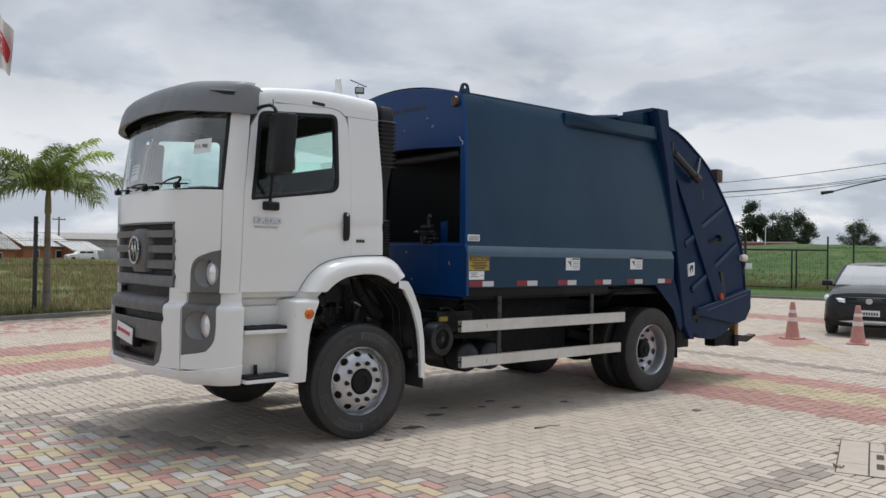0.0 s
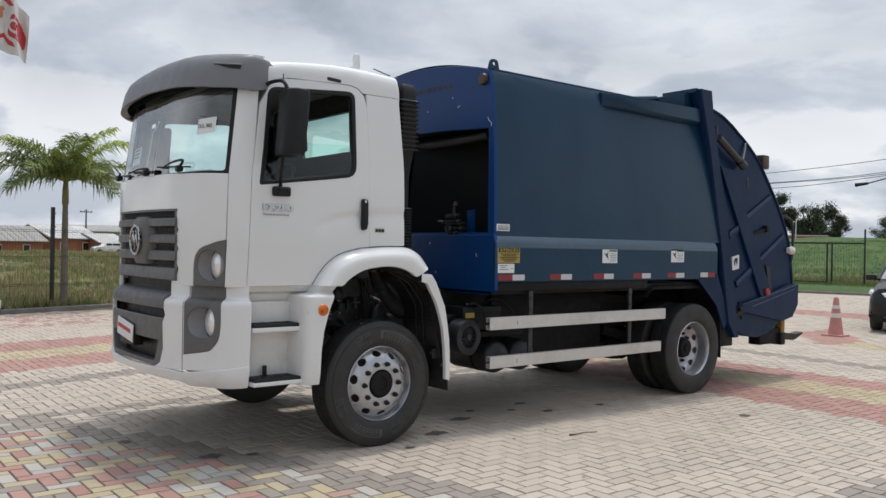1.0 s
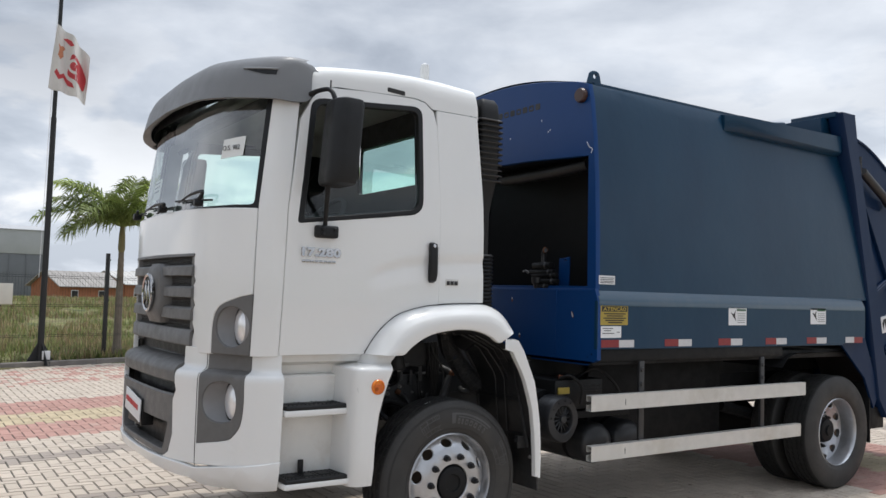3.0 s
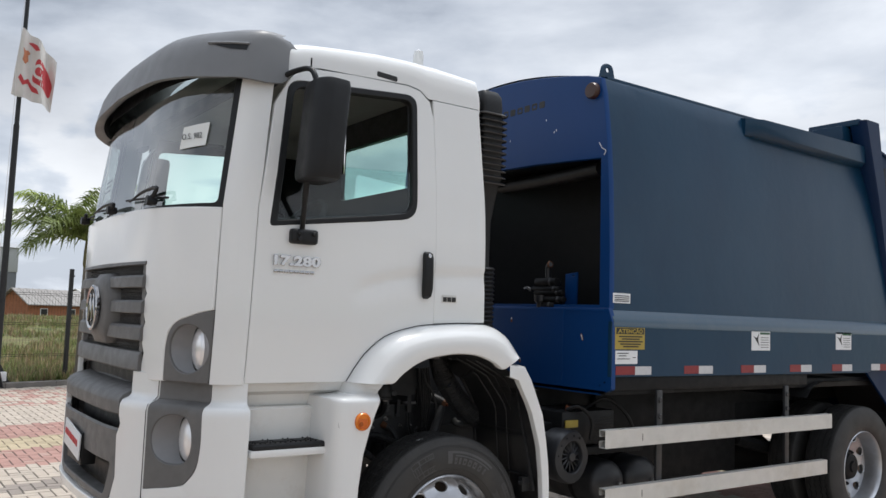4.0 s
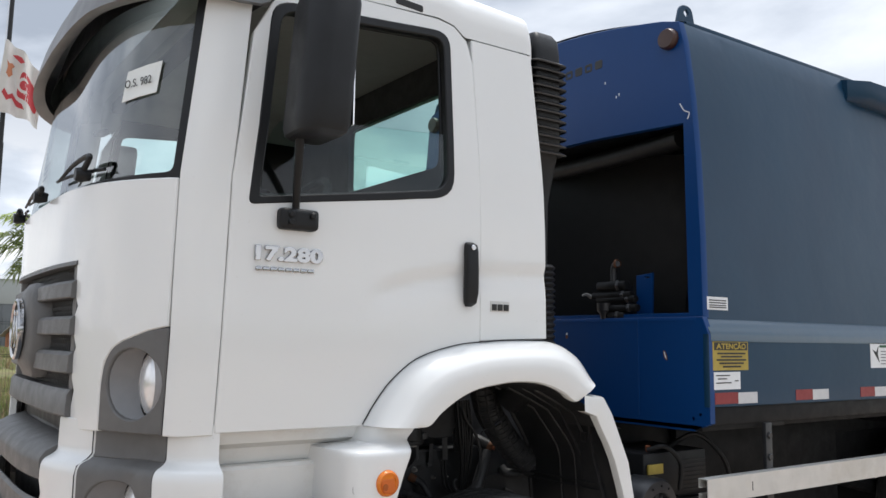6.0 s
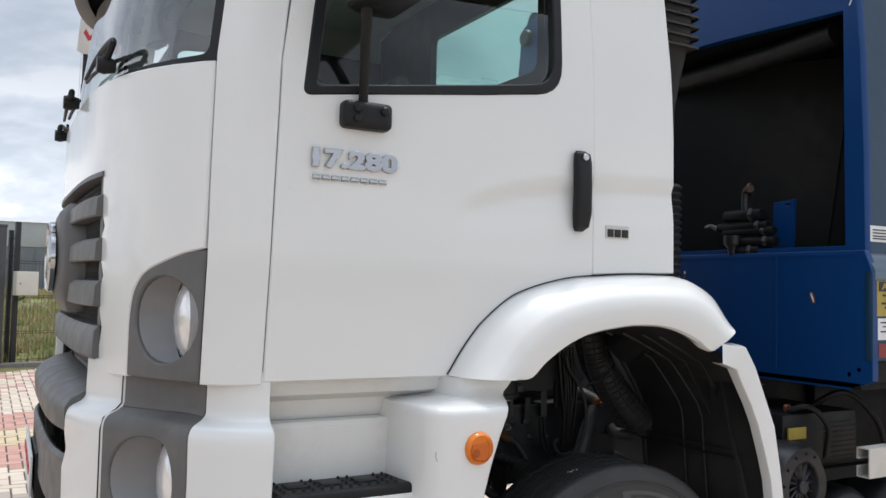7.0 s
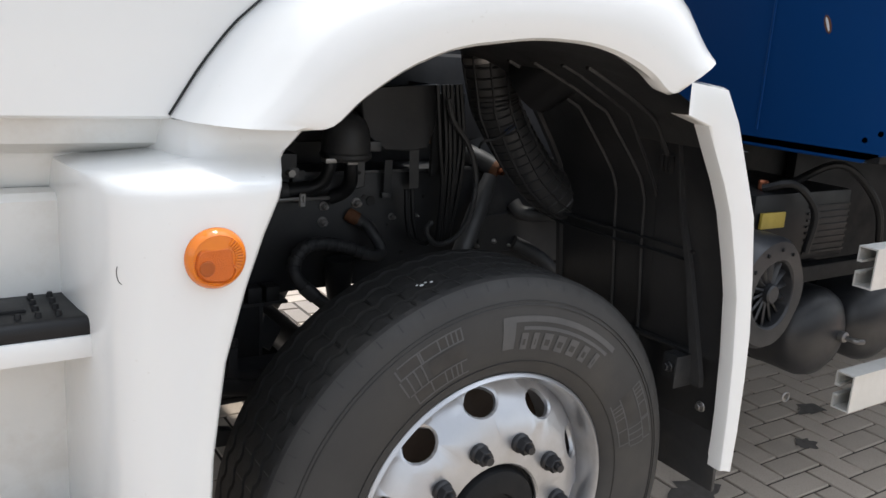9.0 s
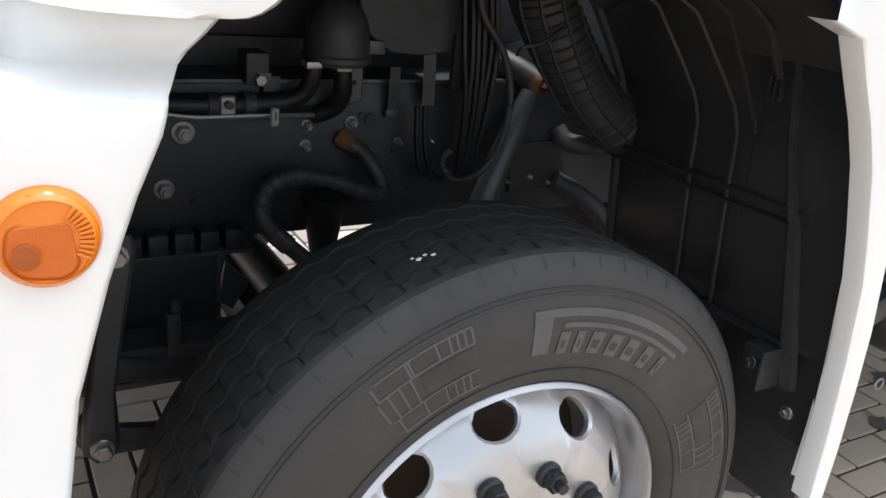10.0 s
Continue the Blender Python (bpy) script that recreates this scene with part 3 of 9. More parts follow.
def cab_side(x, z):
    return (x, -half_width(z) + (0.12 * max(0.0, 0.55 - x) ** 2), z)


def lean(z):
    return float(np.interp(z, [1.30, 1.84, 2.12, 2.70, 2.90, 3.1], [0.0, -0.006, -0.006, 0.075, 0.115, 0.17]))


def cab_front(s, z):
    return (-0.066 + 0.149 * s ** 4 + lean(z), -s, z)


HINGE = 0.290


def seam(z):
    return float(np.interp(z, [1.31, 1.6, 2.12, 2.9], [1.092, 1.103, 1.112, 1.085]))


def cab_corner(t, z):
    """t from 0 at the front panel to 1 at the door."""
    hx = HINGE + float(np.interp(z, [1.3, 2.1, 2.75], [0, 0.02, 0.085]))
    a, c = Vector(cab_front(seam(z), z)), Vector(cab_side(hx, z))
    b = Vector((a.x + 0.050, c.y + 0.004, z))
    t /= 0.2
    return a * (1 - t) ** 2 + b * 2 * t * (1 - t) + c * t * t


# -- white cab panels --
LAMP_UP = rounded([(-1.086, 1.315), (-1.098, 1.622), (-1.04, 1.612), (-0.91, 1.565), (-0.872, 1.52), (-0.856, 1.45), (-0.853, 1.315)], [0, 0, 0.05, 0.05, 0.04, 0.05, 0])
half_front = [(0.0, 2.120), (0.5, 2.117), (1.106, 2.100), (1.096, 1.632), (1.04, 1.620), (0.94, 1.585), (0.897, 1.560), (0.865, 1.522), (0.850, 1.455), (0.846, 1.312), (0.66, 1.305),
              (0.66, 1.36), (0.682, 1.42), (0.66, 1.46), (0.66, 1.53), (0.682, 1.56), (0.66, 1.60), (0.66, 1.665), (0.682, 1.695), (0.66, 1.73), (0.66, 1.852), (0.0, 1.858)]
front_outline = half_front + [(-s, z) for s, z in half_front[-2:0:-1]]
part("front_panel", skin(front_outline, cab_front, step=0.09, depth=0.03), M["white"], truck)
corner_outline = [(0.006, 1.312), (0.1945, 1.312), (0.1945, 2.78), (0.006, 2.74)]
both("corner_pillar", lambda: skin(corner_outline, cab_corner, step=0.04, depth=0.02), M["white"], truck)

door_outline = [(0.2955, 1.318), (0.822, 1.318), (0.842, 1.345), (0.880, 1.398), (0.944, 1.466), (1.040, 1.528), (1.14, 1.568), (1.30, 1.592), (1.298, 2.2), (1.282, 2.70),
                (1.262, 2.785), (1.20, 2.835), (1.12, 2.850), (0.80, 2.842), (0.58, 2.825), (0.50, 2.80), (0.445, 2.74), (0.380, 2.62), (0.3155, 2.12)]
win_outline = rounded([(0.374, 2.040), (1.165, 2.150), (1.165, 2.796), (0.452, 2.742)], [0.02, 0.085, 0.07, 0.07], 5)


def door_surf(x, z):
    """The flank with its long pressing through the door handle: a sharp upper edge that fades out downwards."""
    p = Vector(cab_side(x, z))
    top = float(np.interp(x, [0.82, 0.835, 0.86, 0.93, 1.04, 1.23, 1.65], [1.735, 1.770, 1.797, 1.822, 1.850, 1.880, 1.898]))
    deep = float(np.interp(x, [0.82, 0.87, 0.95], [0, 0.7, 1]))
    p.y += 0.011 * deep * float(np.interp((top - z) / 0.125, [0, 0.07, 0.22, 0.32, 0.6, 1.0], [0, 0.25, 0.95, 1.0, 0.45, 0]))
    return p


def door_near():
    return skin(door_outline, door_surf, [win_outline], 0.024, 0.035)


door = part("door", door_near(), M["white"], truck)
far_door = part("door", mirrored(skin(door_outline, cab_side, [win_outline], 0.09, 0.035)), M["white"], truck)
seal_in = rounded([(0.397, 2.056), (1.146, 2.166), (1.146, 2.776), (0.472, 2.722)], [0.02, 0.075, 0.06, 0.06], 5)


def on_side(off):
    return lambda x, z: Vector(cab_side(x, z)) + Vector((0, -off, 0))


both("window_seal", lambda: skin(rounded([(0.369, 2.034), (1.171, 2.145), (1.171, 2.802), (0.446, 2.748)], [0.02, 0.088, 0.07, 0.07], 5), on_side(0.004), [seal_in], 0.09, 0.03), M["black"], truck)
pane = [(0.389, 2.047), (1.15, 2.156), (1.145, 2.773), (0.475, 2.724)]
half_pane = rounded([(0.389, 2.047), (1.15, 2.156), (1.145, 2.385), (0.48, 2.345), (0.425, 2.25)], [0.01, 0.05, 0.01, 0.06, 0.06])
# the nearer window is wound half down, the farther one is shut
part("window_pane", skin(half_pane, on_side(-0.012), (), 0.12, 0.004, 0.001), M["side_glass"], truck, "half-lowered tinted window pane").visible_shadow = False
part("window_pane", mirrored(skin(pane, on_side(-0.012), (), 0.12, 0.004, 0.001)), M["side_glass"], truck).visible_shadow = False

quarter = [(1.306, 1.60), (1.652, 1.612), (1.640, 2.2), (1.603, 2.795), (1.288, 2.795), (1.30, 2.2)]
both("quarter_panel", lambda: skin(quarter, door_surf, (), 0.026, 0.03), M["white"], truck)
# dark gap and body behind the seams
both("inner_shell", lambda: skin([(0.37, 1.34), (0.85, 1.34), (1.03, 1.52), (1.30, 1.58), (1.63, 1.62), (1.585, 2.80), (0.47, 2.80), (0.38, 2.1)], on_side(-0.045),
     [rounded([(0.40, 2.07), (1.15, 2.172), (1.15, 2.778), (0.475, 2.728)], 0.05)], 0.12, 0.01), M["black"], truck)


def roof_row(x):
    """A section across the roof."""
    top = float(np.interp(x, [0.30, 0.50, 0.68, 0.98, 1.32, 1.60, 1.64], [2.93, 2.975, 3.00, 3.03, 3.035, 3.015, 2.985]))
    low = float(np.interp(x, [0.30, 0.45, 0.52, 0.60, 1.12, 1.20, 1.235, 1.262, 1.29, 1.64], [2.76, 2.76, 2.815, 2.838, 2.858, 2.843, 2.820, 2.802, 2.803, 2.803]))
    half = []
    for k in range(15):
        t = k / 14
        y = half_width(2.86) * (1 - t ** 2.6) + 0.0
        rise = 1 - (1 - min(1.0, t * 1.0)) ** 3.2
        half.append((-y, low + (top - low) * (0.72 * (1 - (1 - min(1, t * 2.6)) ** 2) + 0.28 * rise)))
    return [(x, y, z) for y, z in half] + [(x, -y, z) for y, z in half[-2::-1]]


xs = [0.30, 0.38, 0.45, 0.52, 0.60, 0.75, 0.95, 1.12, 1.16, 1.20, 1.22, 1.235, 1.25, 1.262, 1.28, 1.32, 1.45, 1.55, 1.585, 1.603]
part("roof", loft([roof_row(x) for x in xs] + [[(1.613, p[1], p[2] - 0.02) for p in roof_row(1.64)], [(1.608, p[1], 2.78) for p in roof_row(1.64)]]), M["white"], truck, angle=50)
both("rain_slot", lambda: box(0.80, 0.93, -1.122, -1.09, 2.848 - 0.04, 2.836, 0.006), M["black"], truck)
rear_hole = rounded([(-0.47, 2.43), (0.47, 2.43), (0.47, 2.80), (-0.47, 2.80)], 0.05)
part("back_wall", slab([(-1.07, 1.56), (1.07, 1.56), (1.07, 2.93), (0.9, 2.98), (-0.9, 2.98), (-1.07, 2.93)], "yz", 1.585, 0.04, [rear_hole]), M["seat"], truck)
part("rear_pane", slab(rounded([(-0.48, 2.42), (0.48, 2.42), (0.48, 2.81), (-0.48, 2.81)], 0.05), "yz", 1.603, 0.004), M["side_glass"], truck).visible_shadow = False
part("headliner", loft([[(x, p[1] * 0.97, p[2] - 0.05) for p in roof_row(x)] for x in (0.36, 0.6, 1.0, 1.57)]), M["headliner"], truck)

# -- windscreen and what sits round it --
ws = [(-1.092, 2.108), (1.092, 2.108), (1.065, 2.90), (-1.065, 2.90)]
screen = part("windscreen", skin(ws, lambda s, z: Vector(cab_front(s, z)) + Vector((0.02, 0, 0)), (), 0.12, 0.006, 0.001), M["glass"], truck)
screen.visible_shadow = False
part("windscreen_seal", skin([(-1.108, 2.100), (1.108, 2.100), (1.083, 2.93), (-1.083, 2.93)], lambda s, z: Vector(cab_front(s, z)) + Vector((0.012, 0, 0)),
     [rounded([(-1.082, 2.122), (1.082, 2.122), (1.05, 2.86), (-1.05, 2.86)], 0.03)], 0.1, 0.02), M["black"], truck)


def paper(name, s0, s1, z0, z1, off, mat, tilt=0.0, label=""):
    return part(name, skin([(s0, z0), (s1, z0 + tilt), (s1, z1 + tilt), (s0, z1)], lambda s, z: Vector(cab_front(s, z)) + Vector((off, 0, 0)), (), 0.1, 0.002, 0.0005), mat, screen, label)


sheet = paper("paper_sheet", 0.800, 0.965, 2.395, 2.505, 0.012, M["paper"], 0.01, "white paper sheet with an order number")
p0 = Vector(cab_front(0.88, 2.45))
slope = Matrix.Rotation(math.atan(0.596 * 0.88 ** 3), 4, "Z")
part("print", letters("O.S. 982", 0.039, 0.0006, Matrix.Translation((p0.x - 0.020, p0.y + 0.066, 2.440)) @ slope @ Matrix.Rotation(radians(-90), 4, "Z") @ Matrix.Rotation(radians(90), 4, "X")), M["ink"], screen)
paper("paper_sheet", -0.70, -0.56, 2.28, 2.46, 0.035, M["paper"])
paper("paper_sheet", -0.46, -0.28, 2.24, 2.38, 0.035, M["paper"], 0.01)
for z in (2.30, 2.33, 2.36):
    paper("print", -0.44, -0.31, z - 0.004, z + 0.004, 0.030, M["ink"], 0.008)
for y0, tip in ((0.62, 0.10), (-0.12, 0.48), (-0.72, 0.30)):
    base = Vector(cab_front(-y0, 2.125))
    pivot = base + Vector((-0.03, 0, 0.02))
    knee = Vector(cab_front(-y0 + 0.04, 2.205 if y0 == -0.72 else 2.175)) + Vector((-0.035, 0, 0))
    end = Vector(cab_front(-(y0 + tip), 2.165)) + Vector((-0.02, 0, 0))
    wiper = part("wiper", merge(lathe([(0, -0.02), (0.022, -0.02), (0.026, 0), (0.018, 0.03), (0, 0.032)], "x", pivot, 14), tube([pivot, knee, (knee * 0.5 + end * 0.5) + Vector((0, 0, 0.015)), end], [0.011, 0.010, 0.008, 0.005], 8)), M["black"], truck)
    part("blade", tube([Vector(cab_front(-(y0 + tip * 0.55 + d), 2.170 + d * 0.05)) + Vector((-0.004, 0, 0)) for d in (-0.26, -0.1, 0.1, 0.26)], 0.006, 6, 4), M["black"], wiper)

# -- grey sun visor, wrapped round the brow --


def brow(s, out, z):
    """A point on the plan curve of the cab front, corner and flank at height z, pushed out."""
    a = abs(s)
    g = 1 if s >= 0 else -1
    sm = seam(z)
    if a <= sm:
        p, n = Vector(cab_front(a, z)), Vector((-1, -0.596 * a ** 3, 0)).normalized()
    elif a <= sm + 0.2:
        t = a - sm
        p = Vector(cab_corner(t, z))
        d = (Vector(cab_corner(min(t + 0.01, 0.2), z)) - Vector(cab_corner(t - 0.01, z))).normalized()
        n = Vector((d.y, -d.x, 0))
    else:
        p = Vector(cab_side(cab_corner(0.2, z).x + a - sm - 0.2, z))
        n = Vector((0, -1, 0))
    p = p + n * out
    return Vector((p.x, p.y * g, z))


VISOR_FACE = ((1.0, 0.0, 0), (0.985, 0.25, 0), (0.95, 0.5, 0.0), (0.88, 0.72, 0.006), (0.76, 0.87, 0.025), (0.55, 0.96, 0.07), (0.25, 0.995, 0.16), (0.0, 1.0, 0.30))
VISOR_END = 1.345


def visor_at(s, t):
    """A point of the visor's outer face, t from its lower edge up."""
    a = abs(s)
    near_end = float(np.interp(a, [0, 0.9, 1.15, 1.30, VISOR_END], [1, 0.92, 0.55, 0.26, 0.16]))
    zb = float(np.interp(a, [0, 0.6, 1.04, 1.24, 1.32, VISOR_END], [2.775, 2.752, 2.708, 2.700, 2.712, 2.735]))
    zt = float(np.interp(a, [0, 0.6, 1.04, 1.24, 1.32, VISOR_END], [3.045, 3.03, 2.985, 2.955, 2.935, 2.905]))
    out, h, back = (float(np.interp(t, np.linspace(0, 1, len(VISOR_FACE)), col)) for col in zip(*VISOR_FACE))
    p = brow(s, 0.088 * near_end * out + 0.010, zb + (zt - zb) * h)
    return p + Vector((back * float(np.interp(a, [0, 0.9, 1.25], [1, 1, 0.15])), 0, 0))


vrows = []
for k in range(75):
    s = -VISOR_END + 2 * VISOR_END * k / 74
    face = [visor_at(s, t) for t in np.linspace(0, 1, 15)]
    inner = Vector((0.016 if abs(s) < 1 else 0, 0.016 * (1 if s > 0 else -1) * min(1, abs(s)), 0))
    vrows.append([face[0] + inner * 3 + Vector((0, 0, 0.012)), face[0] + inner + Vector((0, 0, -0.003))] + face)
visor = part("sun_visor", loft(vrows), M["visor"], truck, "grey plastic sun visor above the windscreen", angle=55)
part("visor_liner", loft([[brow(-1.30 + 2.6 * k / 40, 0.012, 2.74), brow(-1.30 + 2.6 * k / 40, 0.0, 2.95)] for k in range(41)]), M["black"], visor)
for g in (1, -1):
    lift = Vector((-0.003, -0.002 * g, 0.002))
    slot = [[visor_at(g * s, t) + lift for t in np.linspace(t0, t1, 3)] for s, t0, t1 in ((0.95, 0.355, 0.36), (1.00, 0.32, 0.362), (1.05, 0.29, 0.36), (1.10, 0.28, 0.355))]
    part("vent", loft(slot), M["black"], visor)
    part("vent_lip", tube([visor_at(g * s, 0.365) + lift for s in (0.94, 1.00, 1.05, 1.105)], 0.007, 6), M["visor"], visor)

# -- grille --
grille = part("grille", skin([(-0.664, 1.245), (0.664, 1.245), (0.664, 1.856), (-0.664, 1.856)], lambda s, z: Vector(cab_front(s, z)) + Vector((0.055, 0, 0)), (), 0.1, 0.01), M["black"], truck, "dark grey slatted radiator grille")
for z0, z1 in ((1.836, 1.856), (1.722, 1.785), (1.600, 1.664), (1.474, 1.546), (1.338, 1.424)):
    rows = []
    for k in range(25):
        s = -0.664 + 1.328 * k / 24
        top_bar = z0 > 1.8
        c, h = (z0 + z1) / 2, (z1 - z0) / 2
        x = cab_front(s, c)[0] + (0.012 if top_bar else 0.0)
        rows.append([(x + 0.05, -s, c + h), (x - 0.004, -s, c + h * 0.97), (x - 0.016, -s, c + h * 0.62), (x - 0.019, -s, c - h * 0.86), (x - 0.014, -s, c - h), (x + 0.05, -s, c - h * 0.90)])
    part("slat", loft(rows, True, True), M["grey"], grille)
mesh_bars = bmesh.new()
for row, z in enumerate(np.arange(1.33, 1.84, 0.0185)):
    for s in np.arange(-0.64 + 0.0125 * (row % 2), 0.64, 0.025):
        c = Vector(cab_front(s, z)) + Vector((0.030, 0, 0))
        up = Vector((0, 0, 0.0185))
        for a2, b2 in ((c, c + Vector((0, 0.0125, 0)) + up), (c, c - Vector((0, 0.0125, 0)) + up)):
            o = Vector((0, 0.0017, 0.0017))
            mesh_bars.faces.new([mesh_bars.verts.new(p) for p in (a2 - o, a2 + o, b2 + o, b2 - o)])
            o = Vector((0.006, 0, 0))
            mesh_bars.faces.new([mesh_bars.verts.new(p) for p in (a2, a2 + o, b2 + o, b2)])
part("mesh_insert", mesh_bars, M["grey"], grille)
for g in (1, -1):
    part("side_strip", loft([[(cab_front(0.58, z)[0] + 0.050, g * 0.58, z), (cab_front(0.62, z)[0] + 0.006, g * 0.615, z), (cab_front(0.66, z)[0] + 0.002, g * 0.664, z), (cab_front(0.66, z)[0] + 0.05, g * 0.664, z)] for z in (1.31, 1.5, 1.7, 1.856)]), M["grey"], grille)
ex = cab_front(0, 1.61)[0] - 0.055
shield = []
for z in np.linspace(1.44, 1.80, 17):
    w = float(np.interp(z, [1.44, 1.50, 1.60, 1.70, 1.77, 1.80], [0.15, 0.195, 0.215, 0.205, 0.17, 0.11]))
    d = float(np.interp(z, [1.44, 1.48, 1.52, 1.72, 1.77, 1.80], [0.0, 0.030, 0.040, 0.040, 0.028, 0.0]))
    shield.append([(cab_front(w * q, z)[0] - 0.014 - d * max(0.0, 1 - abs(q) ** 3.0) + (0.05 if abs(q) > 0.99 else 0.0), -w * q, z) for q in np.linspace(-1, 1, 17)])
part("emblem_shield", loft(shield), M["grey"], grille, angle=60)
emblem = part("emblem", lathe([(0.118, 0.0), (0.118, -0.014), (0.110, -0.020), (0.098, -0.014), (0.098, -0.004), (0, -0.004)], "x", (ex, 0, 1.62), 40), M["chrome"], grille, "round chrome emblem")
for y0, tilt in ((0.052, 24), (0.018, -22), (-0.018, 22), (-0.052, -24)):
    part("emblem_bar", moved(box(-0.010, 0.0, -0.011, 0.011, -0.075, 0.075, 0.004), Matrix.Translation((ex - 0.008, y0, 1.62)) @ Matrix.Rotation(radians(tilt * 0.8), 4, "X")), M["chrome"], emblem)
part("emblem_ground", cyl(0.097, 0.006, "x", (ex - 0.006, 0, 1.62), 36), M["ink"], emblem)

# -- headlamp housings: a grey plate with a deep round bowl and a clear lens at its bottom --


def lamp_unit(name, outline, surf, cs, cz, rx, rz, parent, g, deep=0.052):
    hole = ellipse(cs, cz, rx, rz, 30)
    plate = skin([(abs(s), z) for s, z in outline][::-1], surf, [hole], 0.06, 0.03, cuts=(1.170, 1.187, 1.197, 1.205, 1.211, 1.216, 1.221) if name == "fog_lamp" else ())
    rows = []
    for k in range(9):
        t = k / 8
        ring = []
        for s, z in hole:
            s2, z2 = cs + (s - cs) * (1 - 0.13 * t ** 1.5), cz + (z - cz) * (1 - 0.13 * t ** 1.5)
            p = Vector(surf(s, z)) * (1 - t) + (Vector(surf(cs, cz)) + Vector((deep, 0.0, 0)) + Vector((0, -(s2 - cs), z2 - cz))) * t
            ring.append(p)
        rows.append(ring)
    bowl = loft(rows, True)
    c = Vector(surf(cs, cz)) + Vector((deep, 0, 0))
    lens = lathe([(0, -0.020), (rx * 0.3, -0.018), (rx * 0.6, -0.011), (rx * 0.84, 0.0), (rx * 0.92, 0.012)], "x", c, 32)
    bms = [plate, bowl, lens]
    if g < 0:
        bms = [mirrored(b) for b in bms]
    unit = part(name, bms[0], M["grey"], parent, "grey lamp housing with a deep round bowl")
    part("bowl", bms[1], M["bowl"], unit)
    part("lens", bms[2], M["lens"], unit, "clear lens")


for g in (1, -1):
    lamp_unit("headlamp", LAMP_UP, cab_front, 0.985, 1.455, 0.104, 0.110, truck, g)

# -- bumper --


def bump(s, z):
    """The bumper's face: s runs from the middle round the corner to the flank."""
    a = abs(s)
    tuck = float(np.interp(z, [0.57, 0.64, 0.72, 1.170, 1.187, 1.197, 1.205, 1.211, 1.216, 1.221, 1.228, 1.237, 1.34], [0.06, 0.015, 0.0, 0.0, 0.0015, 0.005, 0.010, 0.018, 0.028, 0.038, 0.047, 0.052, 0.054]))
    if a <= 0.98:
        p = Vector((-0.150 + 0.256 * a ** 4 + tuck, -a, z))
    else:
        t = min((a - 0.98) / 0.40, 1.0)
        p0, p1, p2 = Vector((0.086 + tuck, -0.98, z)), Vector((0.130 + tuck, -1.175 + tuck * 0.6, z)), Vector((0.312, -1.205 + tuck, z))
        p = p0 * (1 - t) ** 2 + p1 * 2 * t * (1 - t) + p2 * t * t
    return Vector((p.x, p.y if s >= 0 else -p.y, z))


LAMP_LOW = rounded([(0.815, 0.838), (0.815, 1.227), (1.095, 1.227), (1.100, 1.05), (1.078, 0.945), (0.985, 0.872), (0.93, 0.858)], [0, 0, 0, 0.05, 0.06, 0.05, 0])
BUMPER_HALF = [(0.50, 0.72), (1.36, 0.735), (1.38, 1.335), (1.104, 1.335)] + rounded([(1.104, 1.227), (1.108, 1.045), (1.086, 0.939), (0.989, 0.864), (0.93, 0.850), (0.808, 0.830)], [0, 0.05, 0.06, 0.05, 0, 0]) + [(0.808, 1.335), (0.615, 1.335), (0.612, 1.14), (0.63, 1.10), (0.60, 1.05), (0.61, 0.86), (0.57, 0.755)]
bumper = part("bumper", skin(BUMPER_HALF, bump, (), 0.05, 0.03, cuts=(0.75, 1.170, 1.187, 1.197, 1.205, 1.211, 1.216, 1.221, 1.228, 1.237)), M["white"], truck, "white moulded front bumper with grey centre")
part("bumper_half", mirrored(skin(BUMPER_HALF, bump, (), 0.05, 0.03, cuts=(0.75, 1.170, 1.187, 1.197, 1.205, 1.211, 1.216, 1.221, 1.228, 1.237))), M["white"], bumper)


def lip(s, z):
    p = bump(s, z)
    d = float(np.interp(z, [0.56, 0.61, 0.69, 0.74, 0.77], [0.03, -0.004, -0.014, -0.010, -0.006]))
    return p + Vector((d, 0.3 * d * (1 if s > 0.5 else 0), 0))


lip_low = [(-1.37, 0.612), (-0.98, 0.600), (-0.83, 0.606), (-0.77, 0.640), (-0.5, 0.645), (0.0, 0.65), (0.5, 0.645), (0.77, 0.640), (0.83, 0.606), (0.98, 0.600), (1.37, 0.612)]
part("lower_lip", skin(lip_low + [(1.375, 0.768), (1.10, 0.738), (0.81, 0.700), (0.70, 0.712), (0.55, 0.714), (0.48, 0.712), (0.0, 0.70), (-0.48, 0.712), (-0.55, 0.714), (-0.70, 0.712), (-0.81, 0.700), (-1.10, 0.738), (-1.375, 0.768)], lip, (), 0.06, 0.03), M["white"], bumper)
for g in (1, -1):
    lamp_unit("fog_lamp", LAMP_LOW, bump, 0.938, 1.062, 0.103, 0.108, bumper, g, 0.056)
    grey_neck = skin([(0.815, 1.231), (1.095, 1.231), (1.095, 1.335), (0.815, 1.335)], bump, (), 0.04, 0.02)
    part("grey_neck", grey_neck if g > 0 else mirrored(grey_neck), M["grey"], bumper)
